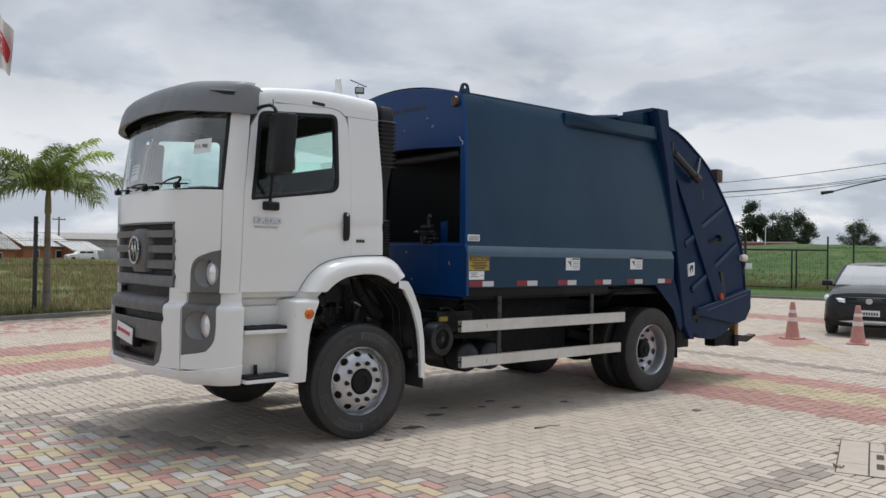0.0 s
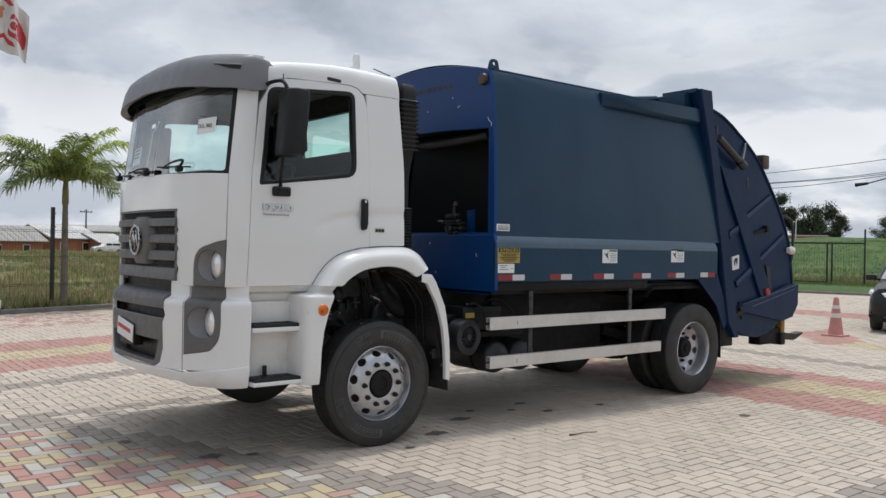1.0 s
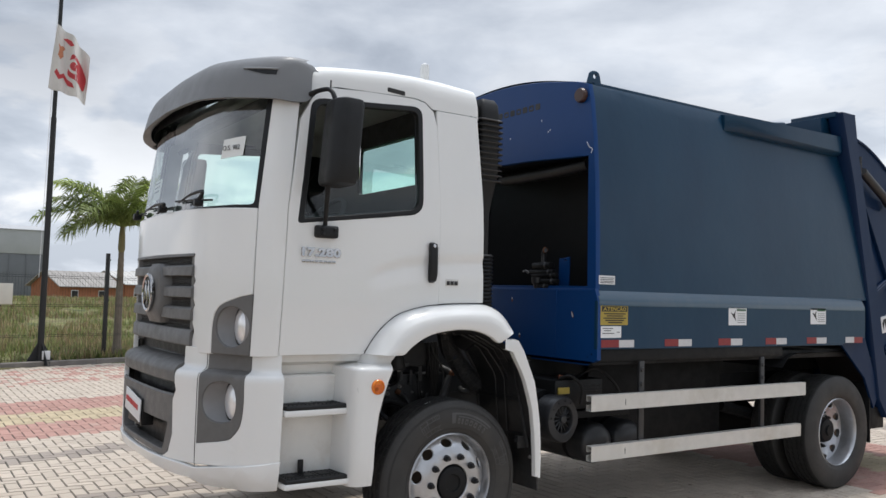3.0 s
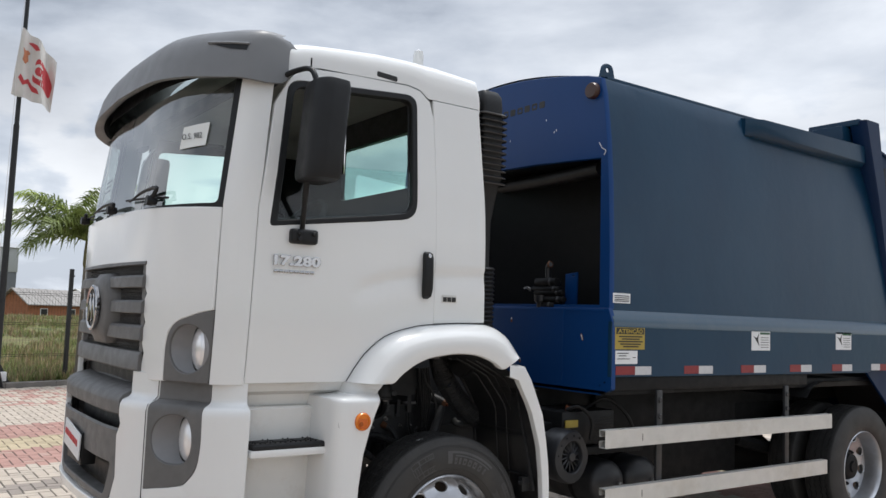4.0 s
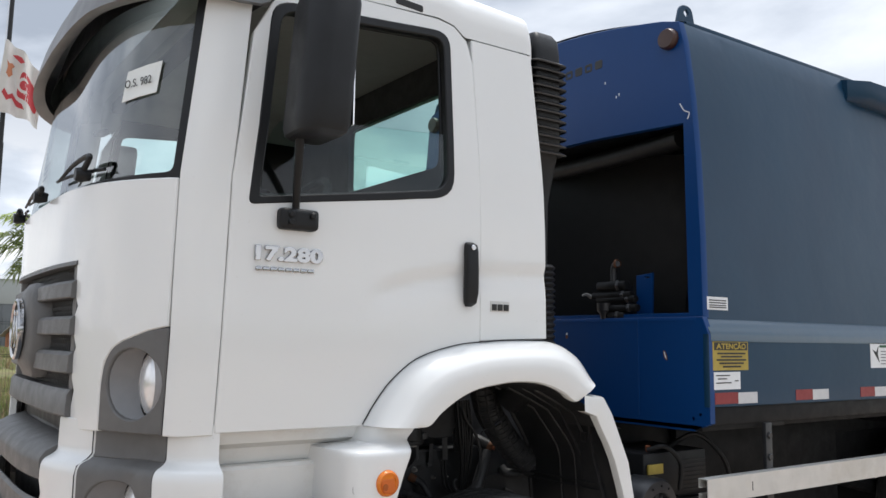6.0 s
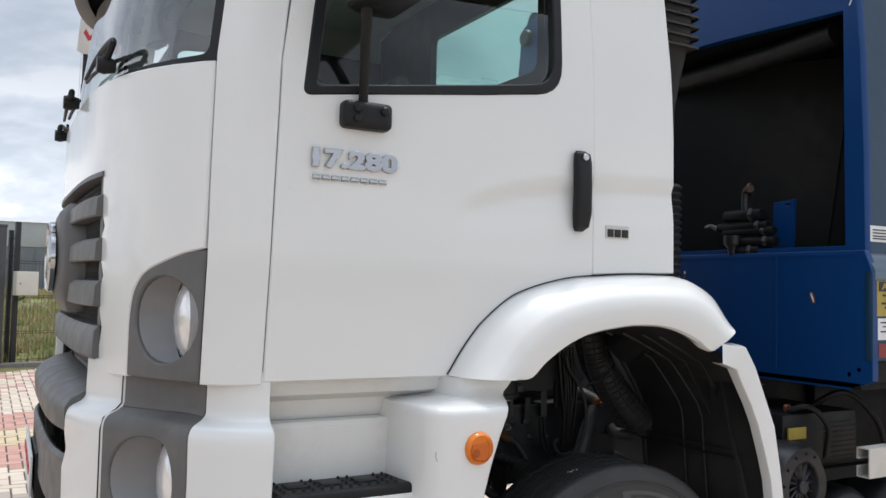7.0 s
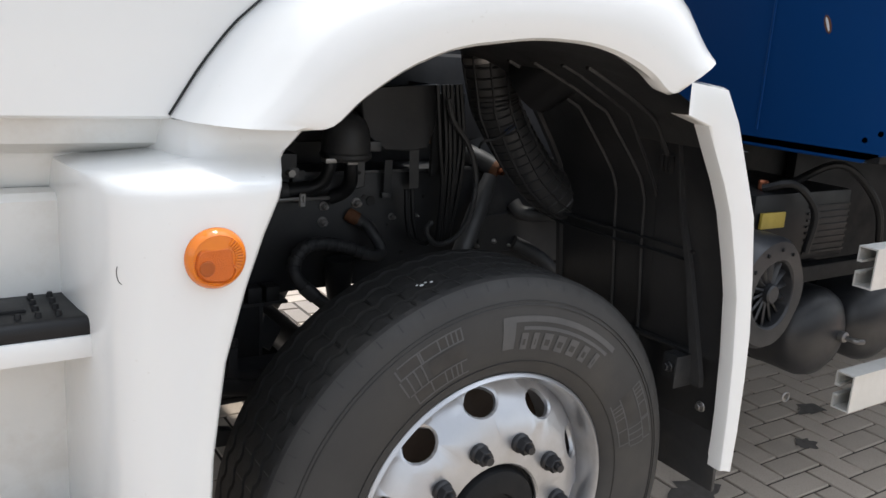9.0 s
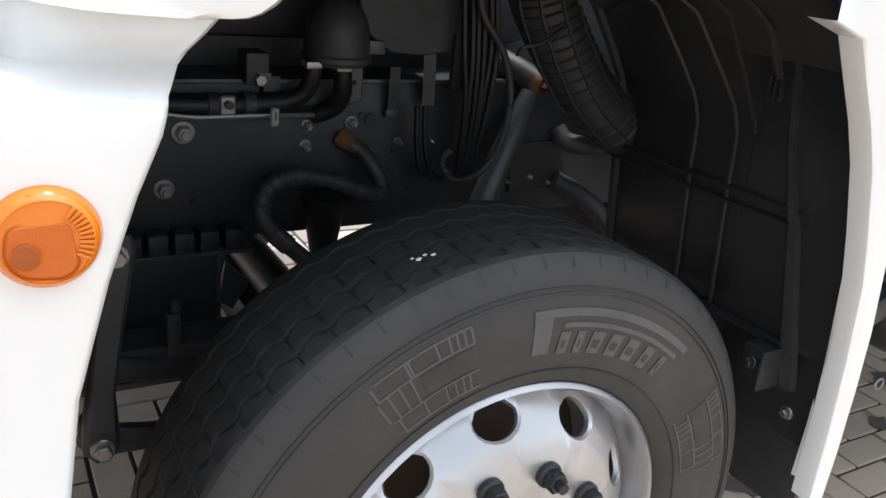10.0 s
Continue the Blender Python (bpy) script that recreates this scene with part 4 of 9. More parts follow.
# grey centre: top shelf, two bars and a lower intake
for z0, z1, push, w in ((0.925, 1.078, 0.002, 0.60),):
    rows = []
    for k in range(21):
        s = -w + 2 * w * k / 20
        p = bump(s, (z0 + z1) / 2)
        rows.append([(p.x + 0.022, p.y, z1 - 0.020), (p.x + 0.020, p.y, z1 - 0.003), (p.x + 0.012, p.y, z1), (p.x + push, p.y, z1 - 0.010), (p.x + push, p.y, z0 + 0.01), (p.x + 0.02, p.y, z0), (p.x + 0.03, p.y, z0 + 0.02)])
    part("bumper_bar", loft(rows, True, True), M["grey"], bumper)
shelf = []
for k in range(25):
    q = -0.607 + 1.214 * k / 24
    p = bump(q, 1.10)
    shelf.append([(p.x + 0.13, p.y, 1.268), (p.x + 0.05, p.y, 1.246), (p.x + 0.016, p.y, 1.228), (p.x + 0.0, p.y, 1.206), (p.x - 0.002, p.y, 1.19), (p.x + 0.002, p.y, 1.142), (p.x + 0.012, p.y, 1.136), (p.x + 0.10, p.y, 1.140)])
part("bumper_shelf", loft(shelf, True, True), M["grey"], bumper)
both("bumper_seam", lambda: tube([Vector(bump(0.806, z)) + Vector((-0.001, 0, 0)) for z in (0.705, 0.80, 0.95, 1.10, 1.17, 1.20, 1.221, 1.237, 1.33)], 0.0022, 5, 1), M["ink"], truck)
both("intake_post", lambda: box(-0.075, -0.055, -0.40, -0.36, 0.76, 0.93, 0.004), M["tank"], truck)
part("intake", skin([(-0.62, 0.70), (0.62, 0.70), (0.62, 1.31), (-0.62, 1.31)], lambda s, z: bump(s, z) + Vector((0.10, 0, 0)), (), 0.2, 0.02), M["black"], bumper)
surround = rounded([(-0.51, 0.725), (0.51, 0.725), (0.585, 0.79), (0.605, 0.937), (-0.605, 0.937), (-0.585, 0.79)], [0.05, 0.05, 0.03, 0, 0, 0.03])
part("intake_frame", skin(surround, lambda s, z: bump(s, z) + Vector((0.004, 0, 0)), [rounded([(-0.48, 0.752), (0.48, 0.752), (0.55, 0.922), (-0.55, 0.922)], 0.03)], 0.08, 0.07), M["grey"], bumper)
plate = part("name_plate", moved(box(-0.004, 0.004, -0.19, 0.19, -0.068, 0.068, 0.003), Matrix.Translation((-0.168, 0.10, 0.945)) @ Matrix.Rotation(radians(7), 4, "X")), M["sticker"], bumper, "white dealer plate with red marks")
for y0, h in ((0.15, 0.03), (0.115, 0.034), (0.075, 0.030), (0.035, 0.034), (-0.005, 0.030), (-0.045, 0.034), (-0.085, 0.030), (-0.125, 0.034)):
    part("plate_mark", moved(box(-0.0075, -0.003, y0 - 0.014, y0 + 0.014, -h / 2 + 0.01, h / 2 + 0.01, 0.001), Matrix.Translation((-0.168, 0.10, 0.945)) @ Matrix.Rotation(radians(7), 4, "X")), M["red_ink"], plate)
part("plate_bracket", box(-0.158, -0.08, -0.08, 0.26, 0.83, 1.0, 0.01), M["black"], bumper)
part("under_tray", box(0.06, 0.85, -0.85, 0.85, 0.68, 0.73, 0.02), M["chassis"], truck)

# -- steps between bumper and wheel --
def post_row(z):
    """Plan section of the step post at one height, from the cheek round to the wheel arch."""
    d = float(np.interp(z, [0.55, 0.70, 1.225, 1.236, 1.243, 1.249, 1.254, 1.266, 1.275, 1.318], [0.03, 0, 0, 0.002, 0.006, 0.014, 0.026, 0.066, 0.078, 0.086]))
    xr = float(np.interp(z, [0.555, 0.78, 0.866, 1.02, 1.152, 1.215, 1.250, 1.289, 1.318], [0.820, 0.818, 0.826, 0.845, 0.888, 0.915, 0.926, 0.978, 1.010]))
    plan = [(0.658 + 0.2 * d, -1.03), (0.664 + 0.2 * d, -1.10), (0.672 + 0.2 * d, -1.17 + 0.3 * d), (0.684 + 0.2 * d, -1.235 + 0.6 * d), (0.698 + 0.2 * d, -1.272 + 0.85 * d), (0.718 + 0.15 * d, -1.292 + d),
            (0.745, -1.299 + d), (0.77, -1.300 + d), (xr - 0.030, -1.300 + d), (xr - 0.008, -1.299 + d), (xr - 0.001, -1.292 + d), (xr, -1.24 + d)]
    k = max(0.0, min(1.0, (d - 0.020) / 0.04))
    return [(x + k * max(0.0, 0.775 + 0.014 * i - x), y, z) for i, (x, y) in enumerate(plan)]


POST_Z = (0.605, 0.62, 0.70, 0.85, 1.0, 1.10, 1.17, 1.22, 1.231, 1.236, 1.240, 1.243, 1.246, 1.249, 1.254, 1.260, 1.266, 1.270, 1.275, 1.29, 1.314)


def entry_side(g):
    f = (lambda b: b) if g > 0 else mirrored
    rows = [post_row(z) for z in POST_Z]
    part("step_post", f(loft(rows + [[(x, max(y, -1.10), 1.3165) for x, y, z in rows[-1]]])), M["white"], truck, angle=50)
    back = [(0.295, 0.61), (0.70, 0.61), (0.735, 1.192), (0.295, 1.192)]
    part("step_back", f(skin(back, lambda x, z: (x, -1.090 + 0.06 * (1.19 - z), z), (), 0.1, 0.045, 0.010)), M["white_in"], truck)
    sill = loft([[(x, -1.030, 1.185), (x, -1.040, 1.200), (x, -1.052, 1.225), (x, -1.062, 1.256), (x, -1.080, 1.262), (x, -1.108 - d, 1.276), (x, -1.126 - d, 1.318)] for x, d in ((0.295, 0.0), (0.80, 0.010))])
    part("door_sill", f(sill), M["white_in"], truck)
    part("neck_end", f(box(0.83, 0.935, -1.12, -1.0, 1.24, 1.31, 0.01)), M["liner"], truck)
    for z, y0 in ((1.050, -1.205), (0.665, -1.230)):
        part("step_ledge", f(box(0.315, 0.70, y0 - 0.012, -0.99, z - 0.045, z - 0.012, 0.010)), M["white"], truck)
        tread = part("step_tread", f(box(0.322, 0.690, y0 - 0.008, -1.06, z - 0.020, z + 0.010, 0.014, 4)), M["black"], truck, "black studded step tread")
        studs = bmesh.new()
        for row in range(5):
            for col in range(13):
                if row in (1, 2, 3) and col % 4 in (1, 2):
                    continue
                x, y = 0.345 + col * 0.025, y0 + 0.018 + row * 0.03
                s3 = bmesh.ops.create_cone(studs, cap_ends=True, segments=8, radius1=0.005, radius2=0.0035, depth=0.007)
                bmesh.ops.translate(studs, verts=s3["verts"], vec=(x, y, z + 0.013))
        tagged(part("stud", f(studs), M["black"], tread), kind="stuff")
        for col in range(3):
            x = 0.39 + col * 0.095
            part("tread_pad", f(box(x - 0.028, x + 0.028, y0 + 0.045, y0 + 0.10, z + 0.008, z + 0.014, 0.004)), M["black"], tread)
    if g > 0:
        part("pull_strap", box(0.455, 0.485, -1.10, -1.085, 0.672, 0.75, 0.004), M["black"], truck)


for g in (1, -1):
    entry_side(g)
LC = (0.826, -1.290, 1.146)
lamp = part("side_marker", lathe([(0.0405, 0.0), (0.0415, 0.006), (0.0405, 0.013), (0.037, 0.021), (0.033, 0.0245), (0.0325, 0.0235), (0.030, 0.0235), (0.015, 0.0255), (0, 0.026)], "y", LC, 44), M["orange"], truck, "round amber side lamp")
part("lamp_base", lathe([(0.050, -0.012), (0.047, -0.002), (0.040, 0.002)], "y", (LC[0] + 0.006, LC[1], LC[2] + 0.007), 36), M["white"], lamp)
part("lens_plate", slab(rounded([(LC[0] - 0.028, LC[2] - 0.010), (LC[0] - 0.018, LC[2] - 0.025), (LC[0] + 0.010, LC[2] - 0.028), (LC[0] + 0.020, LC[2] - 0.020), (LC[0] + 0.016, LC[2] + 0.014), (LC[0] - 0.024, LC[2] + 0.012)], 0.008), "xz", LC[1] - 0.0262, 0.0012), M["amber_grid"], lamp)
part("lamp_core", lathe([(0.010, 0.0), (0.010, 0.0275), (0.0085, 0.0282), (0.0065, 0.0278), (0.004, 0.0282), (0, 0.0284)], "y", (LC[0] - 0.015, LC[1], LC[2] - 0.010), 20), M["amber_in"], lamp)
for k in range(11):
    a = radians(-28 + 8 * k)
    part("lens_flute", moved(box(0.0225, 0.0335, -0.0016, 0.0016, -0.0012, 0.0012, 0.0008), Matrix.Translation((LC[0], LC[1] - 0.0252, LC[2])) @ Matrix.Rotation(-a, 4, "Y")), M["orange"], lamp)

# -- front wheel arches --
TOP = [(0.805, 1.317), (0.856, 1.394), (0.918, 1.463), (1.016, 1.526), (1.122, 1.563), (1.236, 1.584), (1.419, 1.598), (1.575, 1.601), (1.680, 1.595), (1.772, 1.552), (1.830, 1.488), (1.848, 1.452)]
ARCH = [(0.962, 1.312), (1.013, 1.316), (1.061, 1.355), (1.141, 1.402), (1.227, 1.428), (1.361, 1.446), (1.470, 1.446), (1.535, 1.438), (1.595, 1.422), (1.650, 1.400), (1.705, 1.370), (1.757, 1.396)]


def fender():
    rows = []
    top, arch = (smooth_line([(x, 0, z) for x, z in c], 4) for c in (TOP, ARCH))
    for p0, p1 in zip(top, arch):
        x0, z0, x1, z1 = p0[0], p0[2], p1[0], p1[2]
        row = []
        for u, y in ((0.0, -1.150), (0.0, -1.172), (0.035, -1.205), (0.10, -1.236), (0.24, -1.266), (0.36, -1.284), (0.44, -1.292), (0.60, -1.296), (0.85, -1.296), (0.97, -1.290), (1.0, -1.280)):
            row.append((x0 + (x1 - x0) * u, y, z0 + (z1 - z0) * u))
        row.append((x1 + (AX_F - x1) * 0.02, -1.255, z1 + 0.006))
        rows.append(row)
    lid = [(x, max(y, -1.12), z + 0.002) for x, y, z in rows[0]]
    return loft([lid] + rows)


# Thin black tube painting the shade of the gap between fender and door.
both("fender_seal", lambda: tube([(p[0] - 0.002, -half_width(p[2]) - 0.003, p[2] + 0.003) for p in smooth_line([(x, 0, z) for x, z in TOP[:9]], 4)], 0.0018, 6, 1), M["black"], truck)
both("wheel_arch_fender", fender, M["white"], truck, "white flared wheel-arch fender")
OUT = [(1.758, 1.402), (1.861, 1.390), (1.901, 1.330), (1.941, 1.235), (1.981, 1.138), (2.006, 1.009), (2.026, 0.88), (2.034, 0.77), (2.038, 0.64), (2.036, 0.535)]
INN = [(1.732, 1.338), (1.802, 1.318), (1.836, 1.262), (1.868, 1.205), (1.898, 1.140), (1.931, 1.040), (1.951, 0.965), (1.968, 0.82), (1.978, 0.68), (1.982, 0.540)]


def rear_fender():
    rows = []
    for (x0, z0), (x1, z1) in zip(OUT, INN):
        rows.append([(x0 - 0.004, -1.222, z0), (x0, -1.232, z0), (x0 - 0.003, -1.274, z0 - 0.004), (x0 - 0.012, -1.296, z0 - 0.008), (x1 + 0.010, -1.302, z1), (x1 + 0.002, -1.299, z1), (x1, -1.290, z1), (x1 + 0.002, -1.262, z1)])
    return loft(rows)


both("rear_fender", rear_fender, M["white"], truck, "narrow white rear fender strip")


LINER = [(1.36, 1.450), (1.48, 1.448), (1.60, 1.426), (1.68, 1.392)] + [(x + 0.004, z) for x, z in INN[1:]]
SIZED[0] = False
CURVE = [(x + float(np.interp(z, [1.05, 1.12, 1.30, 1.44], [0.10, 0.068, 0.055, 0.0])), z) for x, z in (tuple(true_size(Vector((x, 0, z))))[::2] for x, z in LINER)]
UPPER = [(x, z) for x, z in CURVE if z > 1.20]


def panel_x(z):
    """The flat back wall of the arch."""
    return float(np.interp(z, [0.50, 0.66, 1.0, 1.30, 1.5], [2.075, 2.055, 2.018, 2.0, 1.99]))


def liner_at(z):
    """Lengthwise place of the curved inner part at one height."""
    return min(panel_x(z), float(np.interp(-z, [-c[1] for c in CURVE], [c[0] for c in CURVE])))


def arch_liner():
    """The black plastic inner wing: curved over the wheel, flat behind it."""
    inner = loft([[(min(x, panel_x(z)), y, z) for y in (-1.02, -0.9, -0.8, -0.665)] for x, z in CURVE])
    outer = loft([[(x, y, z) for y in (-1.272, -1.2, -1.1, -1.02)] for x, z in UPPER] + [[(2.0, y, UPPER[-1][1]) for y in (-1.272, -1.2, -1.1, -1.02)]])
    cheek = bmesh.new()
    low = [(x, z) for x, z in CURVE if 0.9 < z < 1.25]
    for (x0, z0), (x1, z1) in zip(low, low[1:]):
        cheek.faces.new([cheek.verts.new(p) for p in ((x0, -1.02, z0), (panel_x(z0), -1.02, z0), (panel_x(z1), -1.02, z1), (x1, -1.02, z1))])
    back = loft([[(panel_x(z) - (0.030 if y < -1.25 else 0.0), y, z) for y in (-1.268, -1.245, -1.2, -1.0, -0.8, -0.665)] for z in (1.25, 1.1, 0.9, 0.74)])
    foot = loft([[(panel_x(z) + 0.025, y, z) for y in (-1.26, -1.0, -0.665)] for z in (0.74, 0.62, 0.50)])
    return merge(inner, outer, cheek, back, foot)


def liner_rib(y, lean_in, r, z0):
    zs = [z for z in np.linspace(1.40, z0, 16)]
    return tube([(liner_at(z) - 0.003, y + lean_in * max(0, z - 1.13), z) for z in zs], r, 6, 1)


both("arch_liner", arch_liner, M["liner"], truck, "black ribbed inner wheel-arch liner")
for y, k, r, z0 in ((-0.668, 0.0, 0.011, 0.62), (-0.884, 0.20, 0.0055, 0.62), (-0.982, 0.22, 0.0055, 0.62), (-1.02, 0.0, 0.005, 1.10)):
    both("liner_rib", lambda: liner_rib(y, k, r, z0), M["liner"], truck)
both("liner_rib", lambda: tube([(liner_at(z) - 0.003, -1.10, z) for z in (1.40, 1.34, 1.29, 1.25, 1.215)], 0.006, 6, 2), M["liner"], truck)
for dz in (0.0, -0.026):
    both("liner_rib", lambda: tube([(panel_x(0.98) - 0.003 - (0.012 if y2 > -0.9 else 0.0), y2, 0.990 + dz) for y2 in (-1.15, -1.1, -1.0, -0.85, -0.67)], 0.0048, 6, 2), M["liner"], truck)
both("liner_strip", lambda: loft([[(x, y - w, z), (x - 0.012, y - w * 0.8, z), (x - 0.012, y + w * 0.8, z), (x, y + w, z)] for x, y, z, w in ((2.004, -1.083, 1.235, 0.004), (2.012, -1.11, 1.08, 0.006), (2.022, -1.145, 0.95, 0.010), (2.050, -1.186, 0.69, 0.018), (2.053, -1.188, 0.665, 0.016))], False, False), M["dusty"], truck)
both("liner_lip", lambda: tube([(2.040, -1.17, 0.742), (2.040, -1.1, 0.740), (2.040, -0.95, 0.738), (2.040, -0.70, 0.736)], 0.008, 6, 1), M["liner"], truck)
bracket = part("liner_bracket", merge(box(2.000, 2.045, -1.165, -1.115, 0.672, 0.735, 0.005), box(1.985, 2.045, -1.172, -1.166, 0.66, 0.74, 0.002)), M["dusty"], truck)
part("bracket_bolt", merge(cyl(0.014, 0.010, "x", (1.996, -1.140, 0.705), 18, 0.002), cyl(0.010, 0.018, "x", (1.990, -1.140, 0.705), 6, 0.002)), M["tank"], bracket)
for k in range(3):
    both("clip_nib", lambda: box(1.990, 2.004, -1.068 + 0.012 * k, -1.062 + 0.012 * k, 1.165, 1.205, 0.002), M["liner"], truck)
both("front_mud_flap", lambda: moved(box(-0.006, 0.006, -0.235, 0.215, -0.17, 0.17, 0.004), Matrix.Translation((2.100, -1.0, 0.555)) @ Matrix.Rotation(radians(-3), 4, "Y")), M["dusty"], truck, "black rubber mud flap")
both("flap_bolt", lambda: merge(cyl(0.014, 0.008, "x", (2.088, -1.178, 0.597), 16, 0.002), cyl(0.009, 0.016, "x", (2.082, -1.178, 0.597), 6, 0.002)), M["steel"], truck)
SIZED[0] = True
part("cab_floor", box(0.20, 0.90, -1.05, 1.05, 1.30, 1.36, 0.02), M["chassis"], truck)
part("cab_floor", box(0.85, 1.64, -1.09, 1.09, 1.48, 1.52, 0.01), M["chassis"], truck)
both("arch_roof", lambda: loft([[(x, y, z) for y in (-1.26, -0.7, -0.45)] for x, z in ((0.99, 1.318), (1.03, 1.35), (1.13, 1.405), (1.24, 1.44), (1.36, 1.452), (1.48, 1.452), (1.60, 1.44))]), M["liner"], truck)

both("door_top_slot", lambda: slab(rounded([(0.925, 2.870), (1.052, 2.862), (1.052, 2.886), (0.925, 2.894)], 0.007), "xz", cab_side(0.98, 2.878)[1] - 0.004, 0.01), M["ink"], truck)
# scuffs on the sill, the step post and the door's lower edge
SIZED[0] = False
part("scuff", tube([(0.713, -1.3005, 1.122), (0.712, -1.3005, 1.113), (0.714, -1.3005, 1.102), (0.718, -1.3005, 1.097)], 0.0007, 5), M["tank"], truck)
for x0, n in ((0.648, 3), (0.668, 2), (0.690, 1)):
    for k in range(n):
        part("scuff", box(x0 + 0.006 * k, x0 + 0.0035 + 0.006 * k, -1.146, -1.130, 1.300 + 0.001 * (k % 2), 1.303, 0.0004), M["tank"], truck)
SIZED[0] = True

# -- mirror, handle, badges --


def mirror_set():
    rows = []
    for k, z in enumerate((2.232, 2.240, 2.265, 2.40, 2.52, 2.662, 2.695, 2.703)):
        g = (0.80, 0.92, 1.0, 1.0, 1.0, 1.0, 0.92, 0.78)[k]
        lean_x = 0.015 * (z - 2.45) / 0.2
        rows.append([(0.515 + lean_x + g * px, -1.365 + g * py, z) for px, py in rounded([(0.075, -0.115), (0.075, 0.115), (-0.02, 0.122), (-0.078, 0.085), (-0.086, -0.06), (-0.045, -0.125)], 0.03, 4)])
    return loft(rows, True, True)


def mirror_for(g):
    f = (lambda b: b) if g > 0 else mirrored
    mir = part("wing_mirror", f(mirror_set()), M["black"], truck, "large black wing mirror on a bent arm")
    part("mirror_glass", f(box(0.588, 0.593, -1.455, -1.275, 2.27, 2.66, 0.002)), M["mirror"], mir)
    part("lower_arm", f(tube([(0.485, -1.33, 2.40), (0.468, -1.335, 2.33), (0.475, -1.315, 2.23), (0.50, -1.25, 2.13), (0.52, -1.20, 2.05), (0.525, -1.185, 2.01)], [0.016, 0.016, 0.015, 0.013, 0.012, 0.014], 10)), M["black"], mir)
    base = part("mirror_foot", f(merge(box(0.465, 0.60, -1.215, -1.150, 1.955, 2.028, 0.018, 3), cyl(0.012, 0.02, "y", (0.50, -1.215, 2.005), 8), cyl(0.012, 0.02, "y", (0.50, -1.215, 1.978), 8), cyl(0.012, 0.02, "y", (0.575, -1.215, 2.005), 8))), M["black"], mir)
    part("upper_arm", f(tube([(0.50, -1.34, 2.60), (0.49, -1.34, 2.70), (0.475, -1.30, 2.765), (0.45, -1.20, 2.775), (0.40, -1.12, 2.745)], [0.015, 0.014, 0.013, 0.013, 0.016], 10)), M["black"], mir)
    part("arm_bracket", f(tube([(0.43, -1.12, 2.765), (0.37, -1.10, 2.72), (0.33, -1.085, 2.70)], [0.018, 0.022, 0.016], 10)), M["black"], mir)
    part("aerial_pin", f(tube([(0.478, -1.30, 2.77), (0.478, -1.30, 2.82)], 0.004, 6, 2)), M["black"], mir)


mirror_for(1)
mirror_for(-1)
for g in (1, -1):
    f = (lambda b: b) if g > 0 else mirrored
    rows = []
    for z, w, d in ((1.722, 0.010, 0.010), (1.735, 0.019, 0.026), (1.775, 0.022, 0.034), (1.86, 0.021, 0.036), (1.90, 0.021, 0.034), (1.935, 0.022, 0.030), (1.962, 0.020, 0.024), (1.972, 0.012, 0.010)):
        y = -half_width(z)
        rows.append([(1.248 + px * w * 1.3, y - 0.002 - (0.5 + 0.5 * py) * d, z) for px, py in rounded([(1, -1), (1, 1), (-1, 1), (-1, -1)], 0.6, 4)])
    h = part("door_handle", f(loft(rows, True, True)), M["black"], door if g > 0 else far_door, "black upright pull handle")
    part("key_lock", f(cyl(0.011, 0.006, "y", (1.250, -half_width(1.95) - 0.034, 1.95), 16)), M["chrome"], h)
y = -half_width(1.86)
part("model_number", letters("17.280", 0.062, 0.004, side_plane(0.380, y - 0.004, 1.850), bold=0.0025, width=1.40), M["badge"], door, "raised chrome model number")
for k in range(8):
    part("badge_bar", moved(box(0.0, 0.022, -0.003, 0.002, 0, 0.014, 0.002), Matrix.Translation((0.396 + k * 0.026, y - 0.002, 1.812))), M["badge"], door)
y = -half_width(1.74)
badge = part("maker_badge", box(1.355, 1.455, y - 0.003, y + 0.004, 1.708, 1.748, 0.002), M["alu"], truck, "small silver badge")
for k in range(3):
    part("badge_mark", box(1.362 + k * 0.031, 1.387 + k * 0.031, y - 0.006, y - 0.002, 1.712, 1.736, 0.001), M["ink"], badge)

# -- inside the cab --
for y0 in (-0.62, 0.62):
    seat = part("seat", box(0.86, 1.36, y0 - 0.25, y0 + 0.25, 1.72, 1.86, 0.05), M["seat"], truck)
    part("backrest", moved(box(-0.07, 0.07, -0.25, 0.25, 0.0, 0.40, 0.05), Matrix.Translation((1.38, y0, 1.84)) @ Matrix.Rotation(radians(10), 4, "Y")), M["seat"], seat)
    part("headrest", box(1.44, 1.52, y0 - 0.13, y0 + 0.13, 2.20, 2.30, 0.04), M["seat"], seat)
    part("pedestal", box(0.92, 1.32, y0 - 0.2, y0 + 0.2, 1.33, 1.73, 0.02), M["seat"], seat)
part("dashboard", loft([[(cab_front(s, 2.1)[0] + 0.06, -s, 2.105), (0.34, -s, 2.14), (0.50, -s, 2.11), (0.56, -s, 1.98), (0.50, -s, 1.70), (0.42, -s, 1.40)] for s in np.linspace(-1.02, 1.02, 13)]), M["seat"], truck)
wheel_ring = []
for k in range(33):
    a = 2 * math.pi * k / 32
    wheel_ring.append((0.74 + 0.13 * math.cos(a), -0.62 + 0.23 * math.sin(a), 2.06 + 0.19 * math.cos(a)))
steer = part("steering_wheel", tube(wheel_ring, 0.016, 8, 1, False), M["seat"], truck)
part("steering_column", tube([(0.50, -0.62, 1.85), (0.74, -0.62, 2.05)], 0.04, 10, 2), M["seat"], steer)
